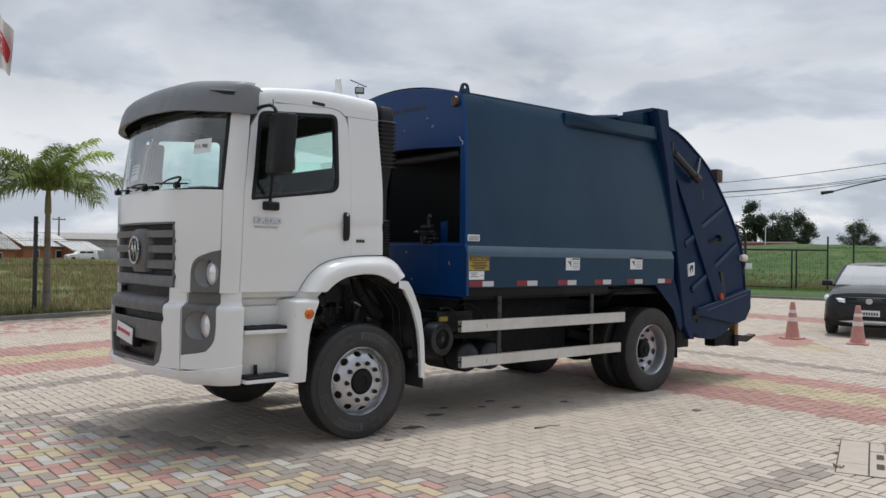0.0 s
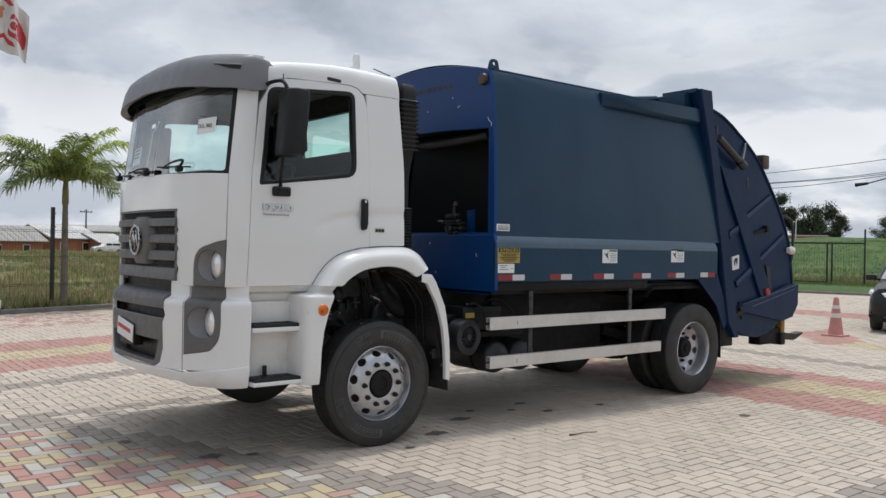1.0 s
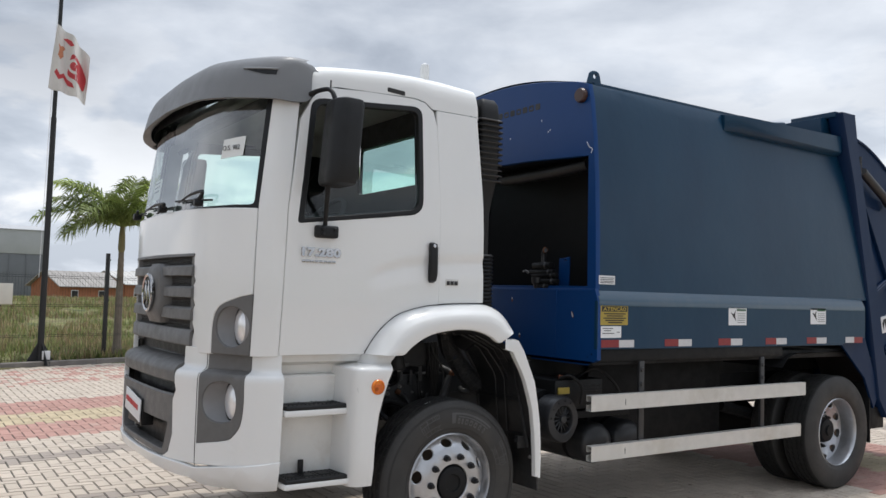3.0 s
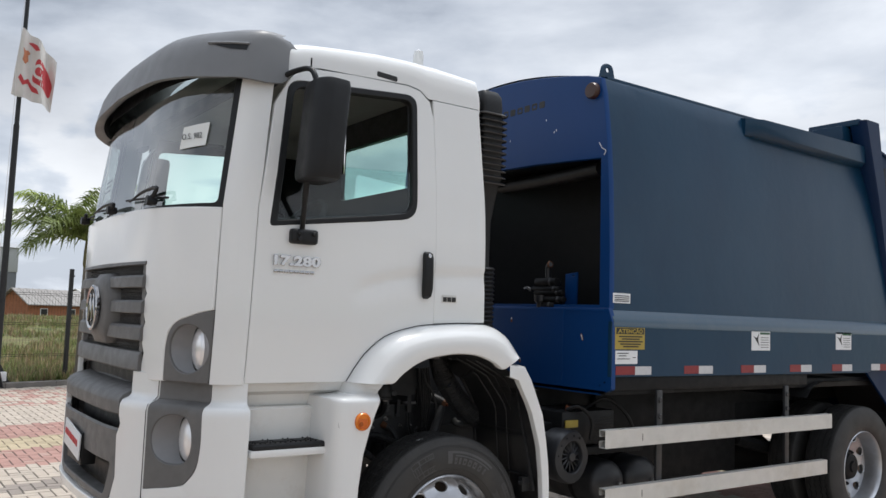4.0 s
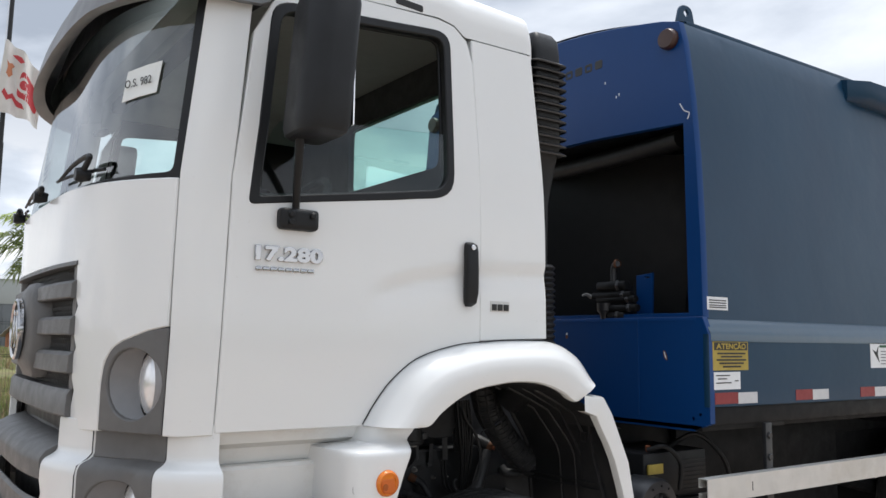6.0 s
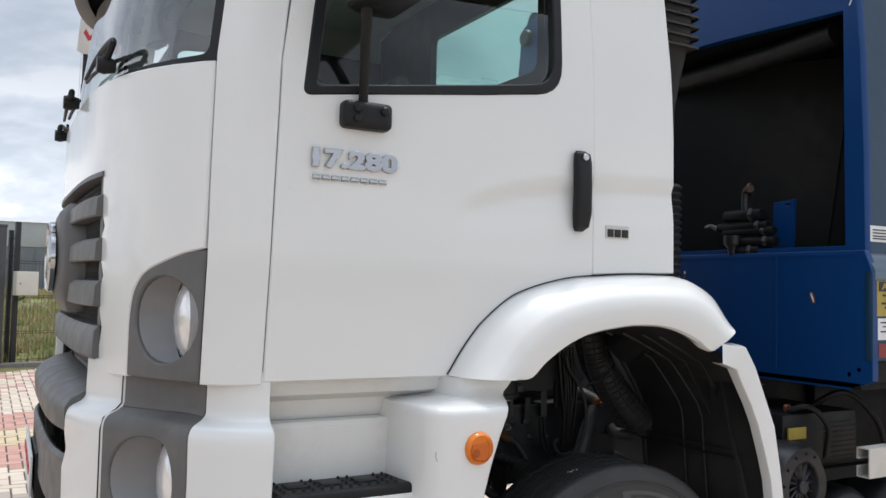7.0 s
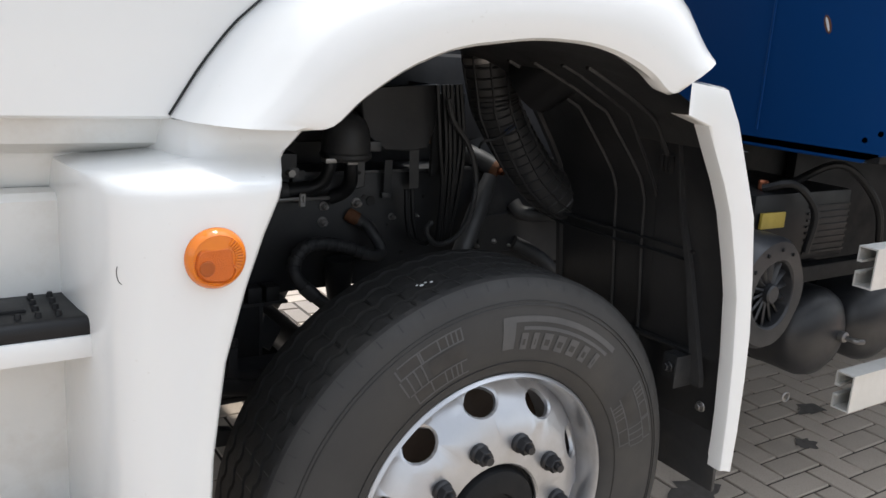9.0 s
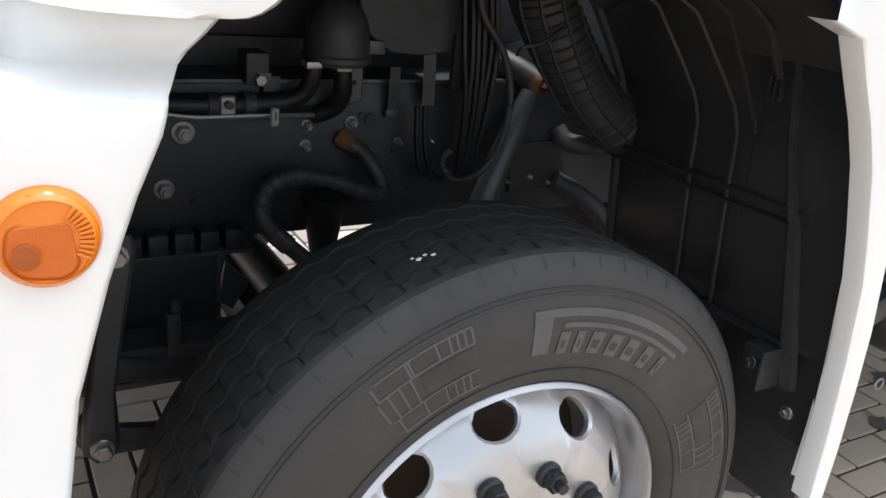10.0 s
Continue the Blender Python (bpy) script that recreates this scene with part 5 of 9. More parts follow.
part("steering_spoke", tube([(0.74, -0.84, 2.06), (0.73, -0.62, 2.04), (0.74, -0.40, 2.06)], 0.018, 8), M["seat"], steer)
part("papers_on_dash", moved(box(-0.15, 0.15, -0.10, 0.10, -0.004, 0.004, 0.001), Matrix.Translation((0.30, -0.55, 2.155)) @ Matrix.Rotation(radians(18), 4, "Z")), M["paper"], truck)
part("cab_curtain_rail", box(0.38, 0.44, -0.95, 0.95, 2.80, 2.86, 0.01), M["seat"], truck)

# -- louvred air intake behind the cab --
stack = part("air_intake", loft([[(1.755 + 0.070 * g2 * px, -0.945 + 0.125 * g2 * py, z) for px, py in rounded([(1, -1), (1, 1), (-1, 1), (-1, -1)], 0.35, 4)] for z, g2 in ((1.90, 0.62), (2.20, 0.66), (2.30, 0.8), (2.42, 1.0), (2.44, 1.08), (2.86, 1.06), (2.93, 1.0), (2.965, 0.8), (2.97, 0.4))], True, True), M["black"], truck, "black louvred air intake stack")
for k in range(12):
    z = 2.405 + k * 0.0365
    part("louvre", loft([[(1.755 + (0.082 + o) * px, -0.945 + (0.136 + o) * py, zz) for px, py in rounded([(1, -1), (1, 1), (-1, 1), (-1, -1)], 0.35, 4)] for zz, o in ((z, 0.016), (z + 0.006, 0.018), (z + 0.026, -0.014))], True), M["louvre"], stack)
part("bellows", lathe([(0.07 + (0.012 if k % 2 else 0.0), 1.58 + k * 0.0125) for k in range(29)], "z", (1.775, -0.97, 0), 20), M["black"], stack)
part("intake_duct", tube([(1.775, -0.97, 1.62), (1.78, -0.92, 1.45), (1.75, -0.8, 1.36)], 0.075, 14), M["black"], stack)

# -- wheels --


def tyre_profile():
    out = [(0.300, 0.100), (0.312, 0.119), (0.345, 0.131), (0.40, 0.136), (0.445, 0.131), (0.475, 0.123), (0.492, 0.115), (0.501, 0.105)]
    return out


def build_wheel():
    """One wheel with its axle at the origin and its outer face towards -y."""
    w = part("wheel", bmesh_tyre(), [M["tyre"], M["tread"]], truck, "black truck tyre on a silver ten-hole wheel")
    return w


def bmesh_tyre(seg=240):
    side = tyre_profile()
    tread = []
    groove = [0.068, 0.024, -0.024, -0.068]
    for c in groove:
        tread += [(0.5085, c + 0.0055), (0.499, c + 0.004), (0.499, c - 0.004), (0.5085, c - 0.0055)]
    prof = side + [(0.5065, 0.099)] + tread + [(0.5065, -0.099)] + [(r, -a) for r, a in side[::-1]]
    bm = bmesh.new()
    rings = []
    for j, (r, a) in enumerate(prof):
        ring = []
        is_tread = len(side) < j < len(prof) - len(side) - 1
        for i in range(seg):
            t = 2 * math.pi * i / seg
            zig = 0.0048 * (1 if (i // 2) % 2 else -1) if is_tread else 0.0
            ring.append(bm.verts.new((r * math.cos(t), -(a + zig), r * math.sin(t))))
        rings.append(ring)
    for j, (p, q) in enumerate(zip(rings, rings[1:])):
        for i in range(seg):
            k = (i + 1) % seg
            fc = bm.faces.new((p[i], p[k], q[k], q[i]))
            fc.material_index = 1 if len(side) - 1 <= j < len(prof) - len(side) else 0
    bmesh.ops.recalc_face_normals(bm, faces=bm.faces[:])
    return bm


def side_bulge(r):
    return float(np.interp(r, [0.300, 0.312, 0.345, 0.40, 0.445, 0.475, 0.492], [0.100, 0.119, 0.131, 0.136, 0.131, 0.123, 0.115]))


def sidewall(r0, r1, a0, a1, lift=0.0012):
    """A thin raised patch on the tyre's outer wall between two radii and two angles (degrees, from the top towards the rear)."""
    rows = []
    n = max(2, int(abs(a1 - a0) / 2) + 1)
    for i in range(n + 1):
        a = radians(90 - (a0 + (a1 - a0) * i / n))
        rows.append([(r * math.cos(a), -side_bulge(r) - lift, r * math.sin(a)) for r in np.linspace(r0, r1, 4)])
    return loft(rows)


DISH_F = lambda r: float(np.interp(r, [0.10, 0.192, 0.203, 0.215, 0.262, 0.278], [-0.130, -0.130, -0.126, -0.118, -0.085, -0.060]))
DISH_R = lambda r: float(np.interp(r, [0.10, 0.19, 0.205, 0.24, 0.278], [0.080, 0.080, 0.070, 0.035, 0.022]))


def wheel_parts(w, dish, deep, detail=True):
    holes = [[(0.247 * math.cos(a) + 0.0285 * math.cos(b) * math.cos(a) - 0.042 * math.sin(b) * math.sin(a), 0.247 * math.sin(a) + 0.0285 * math.cos(b) * math.sin(a) + 0.042 * math.sin(b) * math.cos(a)) for b in np.linspace(0, 2 * math.pi, 18, endpoint=False)] for a in [2 * math.pi * (k + 0.68) / 10 for k in range(10)]]
    disc = skin(ellipse(0, 0, 0.2805, 0.2805, 72), lambda u, v: (u, dish(math.hypot(u, v)), v), holes + [ellipse(0, 0, 0.118, 0.118, 36)], 0.045, 0.012, 0.004)
    rim = part("rim", lathe([(0.298, 0.085), (0.305, 0.098), (0.305, 0.112), (0.298, 0.118), (0.293, 0.112), (0.289, 0.098), (0.284, 0.085), (0.282, 0.02), (0.282, -0.07), (0.285, -0.10), (0.30, -0.11)], "y", (0, 0, 0), 72), M["rim"], w, "silver-painted wheel rim")
    part("wheel_disc", disc, M["rim"], w)
    part("wheel_back", lathe([(0.27, -0.06), (0.20, -0.03 - (0.10 if deep else 0)), (0.0, -0.03 - (0.10 if deep else 0))], "y", (0, 0, 0), 32), M["drum"], w)
    yn = dish(0.164)
    nut = None
    for k in range(10):
        a = 2 * math.pi * k / 10
        m = Matrix.Translation((0.164 * math.cos(a), yn, 0.164 * math.sin(a)))
        if nut is None:
            nut = part("wheel_nut", merge(lathe([(0.021, 0.0), (0.021, 0.008), (0.017, 0.012)], "y", (0, 0, 0), 16), lathe([(0.0175, 0.0), (0.0175, 0.028), (0.015, 0.031), (0.0, 0.031)], "y", (0, 0, 0), 6), lathe([(0.009, 0.03), (0.009, 0.042), (0, 0.043)], "y", (0, 0, 0), 10)), M["nut"], w)
            nut.matrix_basis = m
        else:
            again(nut, m, w)
    if deep:
        part("hub", lathe([(0.115, -0.10), (0.115, -0.02), (0.10, 0.015), (0.075, 0.025), (0.05, 0.025), (0.045, 0.04), (0, 0.042)], "y", (0, 0, 0), 28), M["chassis"], w)
    else:
        part("hub", lathe([(0.132, 0.06), (0.131, 0.108), (0.122, 0.113), (0.108, 0.113), (0.100, 0.132), (0.084, 0.138), (0.055, 0.138), (0.050, 0.128), (0, 0.128)], "y", (0, 0, 0), 36), M["chassis"], w)


SIZED[0] = False
wf = build_wheel()
wf.location = (AX_F + 0.022, -1.093, RAD)
wf.scale = (0.995, 1.0, 0.995)
wheel_parts(wf, DISH_F, False)
# raised sidewall marks: a framed grid of bars, and a long hooked bar over a row of blocks
def framed_grid(at, flip=1):
    def put(name, r0, r1, a0, a1, material, lift=0.0012):
        a0, a1 = (at + a0, at + a1) if flip > 0 else (at - a1, at - a0)
        part(name, sidewall(r0, r1, a0, a1, lift), material, wf)
    put("mark_block", 0.380, 0.412, -11.5, 0, M["mark_dark"], 0.0008)
    for r0, r1 in ((0.416, 0.419), (0.440, 0.443), (0.374, 0.377), (0.347, 0.350)):
        put("raised_mark", r0, r1, -20.0 if r0 > 0.37 and r0 < 0.42 else -19.0, 0.0, M["mark"])
    for a in (0.0, -1.5, -2.9, -4.4, -6.9, -12.2, -12.8, -19.6):
        put("raised_mark", 0.419, 0.440, a - 0.45, a, M["mark"])
    for a0, a1 in ((-1.5, -0.4), (-2.9, -1.9), (-4.4, -3.4), (-6.7, -4.9), (-12.0, -7.4), (-18.8, -13.2)):
        put("mark_block", 0.420, 0.439, a0, a1, M["mark_dark"], 0.0008)
    for a in (-13.2, -15.6, -18.0, -20.2):
        put("raised_mark", 0.377, 0.416, a - 0.45, a, M["mark"])
    for a in (-2.0, -3.6, -5.4, -7.6, -12.6, -18.5):
        put("raised_mark", 0.350, 0.374, a - 0.45, a, M["mark"])
    for a0, a1 in ((-3.4, -2.4), (-5.2, -4.0), (-7.4, -5.8), (-12.4, -8.0), (-18.3, -13.0)):
        put("mark_block", 0.351, 0.373, a0, a1, M["mark_dark"], 0.0008)


framed_grid(-15.0)
framed_grid(58.0, -1)
framed_grid(164.0)
framed_grid(238.0, -1)
for at in (-2.5, 178.0):
    part("raised_mark", sidewall(0.366, 0.432, at, at + 4.2), M["mark"], wf)
    part("raised_mark", sidewall(0.420, 0.432, at + 4.2, at + 44), M["mark"], wf)
    part("raised_mark", sidewall(0.404, 0.411, at + 7, at + 42), M["mark"], wf)
    for a0, a1 in ((6.5, 9.0), (11.0, 13.0), (15.0, 18.5), (20.5, 24.0), (26.0, 29.5), (32.0, 35.0), (38.0, 40.0)):
        part("raised_mark", sidewall(0.363, 0.398, at + a0, at + a1), M["mark"], wf)
        part("mark_block", sidewall(0.372, 0.385, at + a0 + 0.8, at + a1 - 0.8, 0.0018), M["tyre"], wf)
for r0, r1 in ((0.4515, 0.4545), (0.4600, 0.4615), (0.3350, 0.3370)):
    part("rib_line", lathe([(r0, side_bulge(r0) - 0.001), (r0 + 0.0004, side_bulge(r0) + 0.0022), (r1 - 0.0004, side_bulge(r1) + 0.0022), (r1, side_bulge(r1) - 0.001)], "y", (0, 0, 0), 120), M["tyre"], wf)
drop = bmesh.new()
for dx, dy, r in ((0.0, 0.0, 0.005), (0.011, 0.004, 0.0035), (0.020, -0.003, 0.004), (-0.006, 0.008, 0.003)):
    a = -0.30 + dx / 0.51
    bmesh.ops.create_icosphere(drop, subdivisions=1, radius=r, matrix=Matrix.Rotation(a, 4, "Y") @ Matrix.Translation((0, -0.045 + dy, 0.5095)) @ Matrix.Diagonal((1, 0.8, 0.25, 1)))
part("dried_dropping", drop, M["sticker"], wf)
slits = bmesh.new()
for k in range(64):
    a = 2 * math.pi * k / 64
    m = Matrix.Rotation(-a, 4, "Y")
    for pts in (((0.486, -0.1195), (0.499, -0.1080)), ((0.5092, -0.100), (0.5092, -0.078)), ((0.5092, -0.060), (0.5092, -0.034)), ((0.5092, -0.016), (0.5092, 0.016))):
        q = [Vector((dx, y, r)) for (r, y), dx in ((pts[0], -0.0012), (pts[0], 0.0012), (pts[1], 0.0012), (pts[1], -0.0012))]
        slits.faces.new([slits.verts.new(m @ (v + Vector((0, -0.0006, 0.0006)))) for v in q])
tagged(part("tread_slit", slits, M["ink"], wf), kind="stuff")
wr = build_wheel()
AXLE = true_size(Vector((AX_R, 0, 0))).x
wr.location = (AXLE, -1.08, RAD + 0.004)
wheel_parts(wr, DISH_R, True)


def copy_wheel(src, m):
    o = new(src.name.split(".")[0], src.data)
    o.parent, o.matrix_basis = truck, m
    o["label"] = src["label"]
    for c in src.children:
        d = new(c.name.split(".")[0], c.data)
        d.parent, d.matrix_basis = o, c.matrix_basis.copy()
        if c.get("label"):
            d["label"] = c["label"]
    return o


turn180 = Matrix.Rotation(radians(180), 4, "Z")
copy_wheel(wf, Matrix.Translation((AX_F + 0.022, 1.093, RAD)) @ turn180 @ Matrix.Diagonal((0.995, 1, 0.995, 1)))
copy_wheel(wr, Matrix.Translation((AXLE, 1.08, RAD + 0.004)) @ turn180)
for y0 in (-0.75, 0.75):
    o = new("wheel", wr.data)
    o.parent, o.matrix_basis = truck, Matrix.Translation((AXLE, y0, RAD + 0.004))
    o["label"] = "inner twin tyre of the rear axle"
SIZED[0] = True
part("roof_antenna", lathe([(0.034, -0.01), (0.034, 0.012), (0.020, 0.025), (0.018, 0.11), (0.029, 0.13), (0.033, 0.20), (0.028, 0.24), (0.0, 0.258)], "z", (1.46, -0.70, 2.985), 18), M["white"], truck, "stubby white roof antenna")

# ---- compactor body ----
BX0, BX1 = 2.64, 5.98


def wall_y(z):
    return -float(np.interp(z, [1.68, 1.72, 2.1, 2.5, 2.8, 3.0, 3.12, 3.20, 3.24], [1.212, 1.210, 1.203, 1.188, 1.165, 1.142, 1.125, 1.106, 1.085]))


def body_wall(x, z):
    return (x, wall_y(z), z)


POST_L = lambda z: float(np.interp(z, [0.80, 1.70, 2.76, 3.41], [6.22, 6.03, 5.745, 5.524]))
POST_R = lambda z: float(np.interp(z, [0.66, 0.82, 1.836, 2.962, 3.42], [6.46, 6.42, 6.20, 5.85, 5.75]))
wall_outline = [(BX0, 1.70), (POST_L(1.7), 1.70), (POST_L(2.2), 2.2), (POST_L(2.76), 2.76), (POST_L(3.225), 3.225), (BX0, 3.225)]
both("body_side", lambda: skin(wall_outline, body_wall, (), 0.10, 0.02), M["teal"], truck, "dark teal-blue steel side of the compactor body")


def roof_arch(x):
    return [(x, y, 3.225 + 0.16 * (1 - (y / 1.10) ** 2)) for y in np.linspace(-1.098, 1.098, 25)]


part("body_roof", loft([roof_arch(x) for x in (BX0 - 0.01, 3.5, 4.5, 5.6)]), M["teal"], truck)
# chamfered ledge, its upward-facing highlight painted in; skirt and dark channel under it
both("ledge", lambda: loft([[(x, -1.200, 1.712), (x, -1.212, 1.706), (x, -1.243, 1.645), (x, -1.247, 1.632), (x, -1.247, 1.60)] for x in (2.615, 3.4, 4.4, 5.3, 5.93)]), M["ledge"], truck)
both("skirt", lambda: skin([(2.60, 1.308), (5.55, 1.302), (5.72, 1.36), (5.94, 1.36), (5.94, 1.630), (2.60, 1.632)], lambda x, z: (x, -1.245, z), (), 0.4, 0.03), M["teal"], truck)
both("channel", lambda: box(2.63, 4.70, -1.225, -1.10, 1.222, 1.303, 0.006), M["chassis"], truck)
both("channel_end", lambda: merge(cyl(0.012, 0.03, "x", (2.615, -1.19, 1.27), 10), cyl(0.012, 0.03, "x", (2.615, -1.15, 1.25), 10)), M["chassis"], truck)

# front frame: arched blue header, corner posts, deep lower box
head_top = [(y, 3.222 + 0.140 * (1 - (y / 1.11) ** 2)) for y in np.linspace(-1.098, 1.098, 21)]
front_loop = [(1.209, 1.715), (1.203, 2.1), (1.188, 2.5), (1.165, 2.8), (1.128, 3.1), (1.100, 3.215)] + head_top[::-1][1:-1] + [(-1.100, 3.215), (-1.128, 3.1), (-1.165, 2.8), (-1.188, 2.5), (-1.203, 2.1), (-1.209, 1.715)]
open_loop = [(-1.128, 1.735), (-1.118, 2.678), (-0.5, 2.715), (0, 2.726), (0.5, 2.715), (1.118, 2.678), (1.128, 1.735)]
header = part("front_frame", slab(front_loop[::-1], "yz", 2.612, 0.03, [open_loop]), M["blue"], truck, "blue front frame of the body with an open bay")
low_front = [(-1.243, 1.235), (-1.243, 1.630), (-1.210, 1.715), (1.210, 1.715), (1.243, 1.630), (1.243, 1.235), (1.15, 1.195), (-1.15, 1.195)]
low = part("lower_box", slab(low_front, "yz", 2.600, 0.03), M["blue"], truck, "scuffed blue lower front box of the body")
part("box_top", slab([(2.60, -1.17), (2.60, 1.17), (2.68, 1.17), (2.68, -1.17)], "xy", 1.716, 0.02), M["blue"], low)
part("box_floor", box(2.60, 3.2, -1.2, 1.2, 1.195, 1.225, 0.006), M["chassis"], low)
part("box_fold", tube([(2.598, -0.82, 1.24), (2.598, -0.82, 1.71)], 0.004, 6, 2), M["blue"], low)
for dx, ry, rz, mk in ((0.0, 0.010, 0.026, "rust"), (0.0012, 0.0035, 0.020, "sticker")):
    part("paint_chip", moved(slab(ellipse(0, 0, ry, rz, 9), "yz", 2.5985 - dx, 0.001, (), 0.0003), Matrix.Translation((0, -0.99, 1.53)) @ Matrix.Rotation(radians(-22), 4, "X")), M[mk], low)
for y0, z0, n in ((-0.40, 1.36, 2), (-0.30, 1.63, 2)):
    for k in range(n):
        a = random.uniform(0, 6.28)
        part("paint_chip", slab(ellipse(y0 + 0.006 * math.cos(a) * k, z0 - 0.012 * k, 0.006 + 0.004 * (k % 2), 0.012, 7), "yz", 2.5985 - 0.0003 * k, 0.001, (), 0.0003), M["rust"] if k % 2 else M["sticker"], low)
for y0, z0 in ((-0.70, 2.93), (-0.60, 3.02), (-0.68, 2.92), (-0.22, 2.93)):
    part("paint_chip", slab(ellipse(y0, z0, 0.004, 0.009, 6), "yz", 2.611, 0.001, (), 0.0003), M["sticker"], header)
part("scratch", tube([(2.610, -1.10, 2.78), (2.610, -1.125, 2.74), (2.610, -1.155, 2.72), (2.610, -1.145, 2.69)], 0.003, 5), M["sticker"], header)
mark = part("maker_mark", merge(*[slab(rounded([(0.10 - k * 0.078, 3.118), (0.10 - k * 0.078, 3.165), (0.045 - k * 0.078, 3.165), (0.045 - k * 0.078, 3.118)], 0.012)[::-1], "yz", 2.610, 0.002, [rounded([(0.088 - k * 0.078, 3.118 + 0.012 * (k % 2)), (0.088 - k * 0.078, 3.152), (0.057 - k * 0.078, 3.152), (0.057 - k * 0.078, 3.118 + 0.012 * (k % 2))], 0.004)[::-1]] if k % 2 else []) for k in range(0, 9)]), M["ink"], header, "row of black marks")
both("corner_lamp", lambda: moved(lathe([(0.055, 0.02), (0.055, -0.02), (0.048, -0.034), (0, -0.038)], "x", (0, 0, 0), 24), Matrix.Translation((2.60, -1.045, 3.135))), M["brown_lens"], truck, "round brown marker lamp")
both("lifting_lug", lambda: moved(slab(rounded([(-0.055, 0), (0.055, 0), (0.032, 0.10), (-0.032, 0.10)], [0, 0, 0.03, 0.03]), "xz", 0, 0.014, [ellipse(0, 0.065, 0.016, 0.020, 12)]), Matrix.Translation((2.675, -1.085, 3.222))), M["teal"], truck, "welded lifting lug")
both("top_rail", lambda: box(2.66, 5.6, -1.098, -1.055, 3.215, 3.238, 0.006), M["teal"], truck)
# bay behind the opening, lined black; the pipe's shade is painted in as black
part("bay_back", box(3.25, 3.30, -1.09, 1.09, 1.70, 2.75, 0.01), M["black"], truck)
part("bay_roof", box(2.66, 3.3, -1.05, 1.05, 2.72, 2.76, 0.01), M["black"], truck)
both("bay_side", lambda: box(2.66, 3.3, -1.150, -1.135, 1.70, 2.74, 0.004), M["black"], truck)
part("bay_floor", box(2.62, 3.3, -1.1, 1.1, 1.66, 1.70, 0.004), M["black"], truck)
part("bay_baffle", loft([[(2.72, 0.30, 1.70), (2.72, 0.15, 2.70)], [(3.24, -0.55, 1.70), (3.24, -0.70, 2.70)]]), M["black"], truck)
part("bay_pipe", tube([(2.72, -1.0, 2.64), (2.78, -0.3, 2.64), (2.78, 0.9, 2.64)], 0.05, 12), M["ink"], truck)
VALVE = Matrix.Translation((0.0, -0.155, -0.055))
valve = part("valve_block", box(2.62, 2.68, -0.705, -0.555, 1.715, 1.895, 0.012), M["chassis"], truck, "black hydraulic valve block on a blue bracket")
part("bracket", slab([(-0.800, 1.715), (-0.806, 1.955), (-0.700, 1.945), (-0.700, 1.715)], "yz", 2.70, 0.012, [rounded([(-0.790, 1.928), (-0.790, 1.940), (-0.755, 1.940), (-0.755, 1.928)], 0.003)]), M["blue"], valve)
for y0, y1, z0, r in ((-0.57, -0.37, 1.945, 0.026), (-0.60, -0.33, 1.895, 0.020), (-0.63, -0.36, 1.872, 0.018), (-0.64, -0.38, 1.825, 0.020), (-0.56, -0.40, 1.785, 0.022)):
    spool = part("spool", moved(cyl(r, abs(y1 - y0), "y", (2.625, (y0 + y1) / 2, z0), 16), VALVE), M["chassis"], valve)
    part("spool_nut", moved(cyl(r * 1.25, 0.022, "y", (2.625, y0 + 0.05, z0), 6), VALVE), M["tank"], spool)
part("lever", moved(tube([(2.61, -0.33, 1.89), (2.60, -0.30, 1.905), (2.60, -0.27, 1.90)], [0.012, 0.009, 0.006], 8), VALVE), M["steel"], valve)
part("cup", lathe([(0.018, 0.0), (0.024, 0.03), (0.040, 0.045), (0.042, 0.085), (0, 0.085)], "z", (2.61, -0.575, 1.715), 18), M["tank"], valve)
part("pipe_stub", moved(tube([(2.63, -0.475, 1.96), (2.63, -0.475, 2.035), (2.625, -0.49, 2.058), (2.61, -0.515, 2.062)], 0.017, 12), VALVE), M["tank"], valve)
part("pipe_mouth", moved(lathe([(0.021, -0.008), (0.024, 0.0), (0.021, 0.008)], "y", (2.61, -0.515, 2.062), 14), VALVE), M["rust"], valve)

# stickers and reflective tape on the flank


def label_patch(name, x0, x1, z0, z1, y0, mat, parent, label="", lift=0.002):
    return part(name, slab([(x0, z0), (x1, z0), (x1, z1), (x0, z1)], "xz", y0 - lift, 0.002, (), 0.0004), mat, parent, label)


SK = -1.245
st = label_patch("sticker", 2.635, 2.765, 1.752, 1.814, wall_y(1.78), M["sticker"], truck, "small white sticker with lines of print")
for z in (1.798, 1.786, 1.774, 1.764):
    label_patch("print", 2.646, 2.753, z - 0.002, z + 0.002, wall_y(1.78), M["ink"], st, "", 0.004)
st = label_patch("warning_sticker", 2.624, 2.858, 1.468, 1.602, SK, M["yellow"], truck, "yellow warning sticker headed ATENÇÃO")
label_patch("print", 2.632, 2.850, 1.560, 1.597, SK, M["ink"], st, "", 0.004)
part("heading", letters("ATENÇÃO", 0.036, 0.0005, side_plane(2.642, SK - 0.0055, 1.566), bold=0.001, width=1.1), M["yellow"], st)
for k, (a, b) in enumerate(((2.65, 2.835), (2.67, 2.81), (2.645, 2.84), (2.66, 2.82), (2.68, 2.80))):
    label_patch("print", a, b, 1.541 - k * 0.015, 1.548 - k * 0.015, SK, M["ink"], st, "", 0.004)
st = label_patch("sticker", 2.628, 2.795, 1.382, 1.460, SK, M["sticker"], truck, "white sticker with small print")
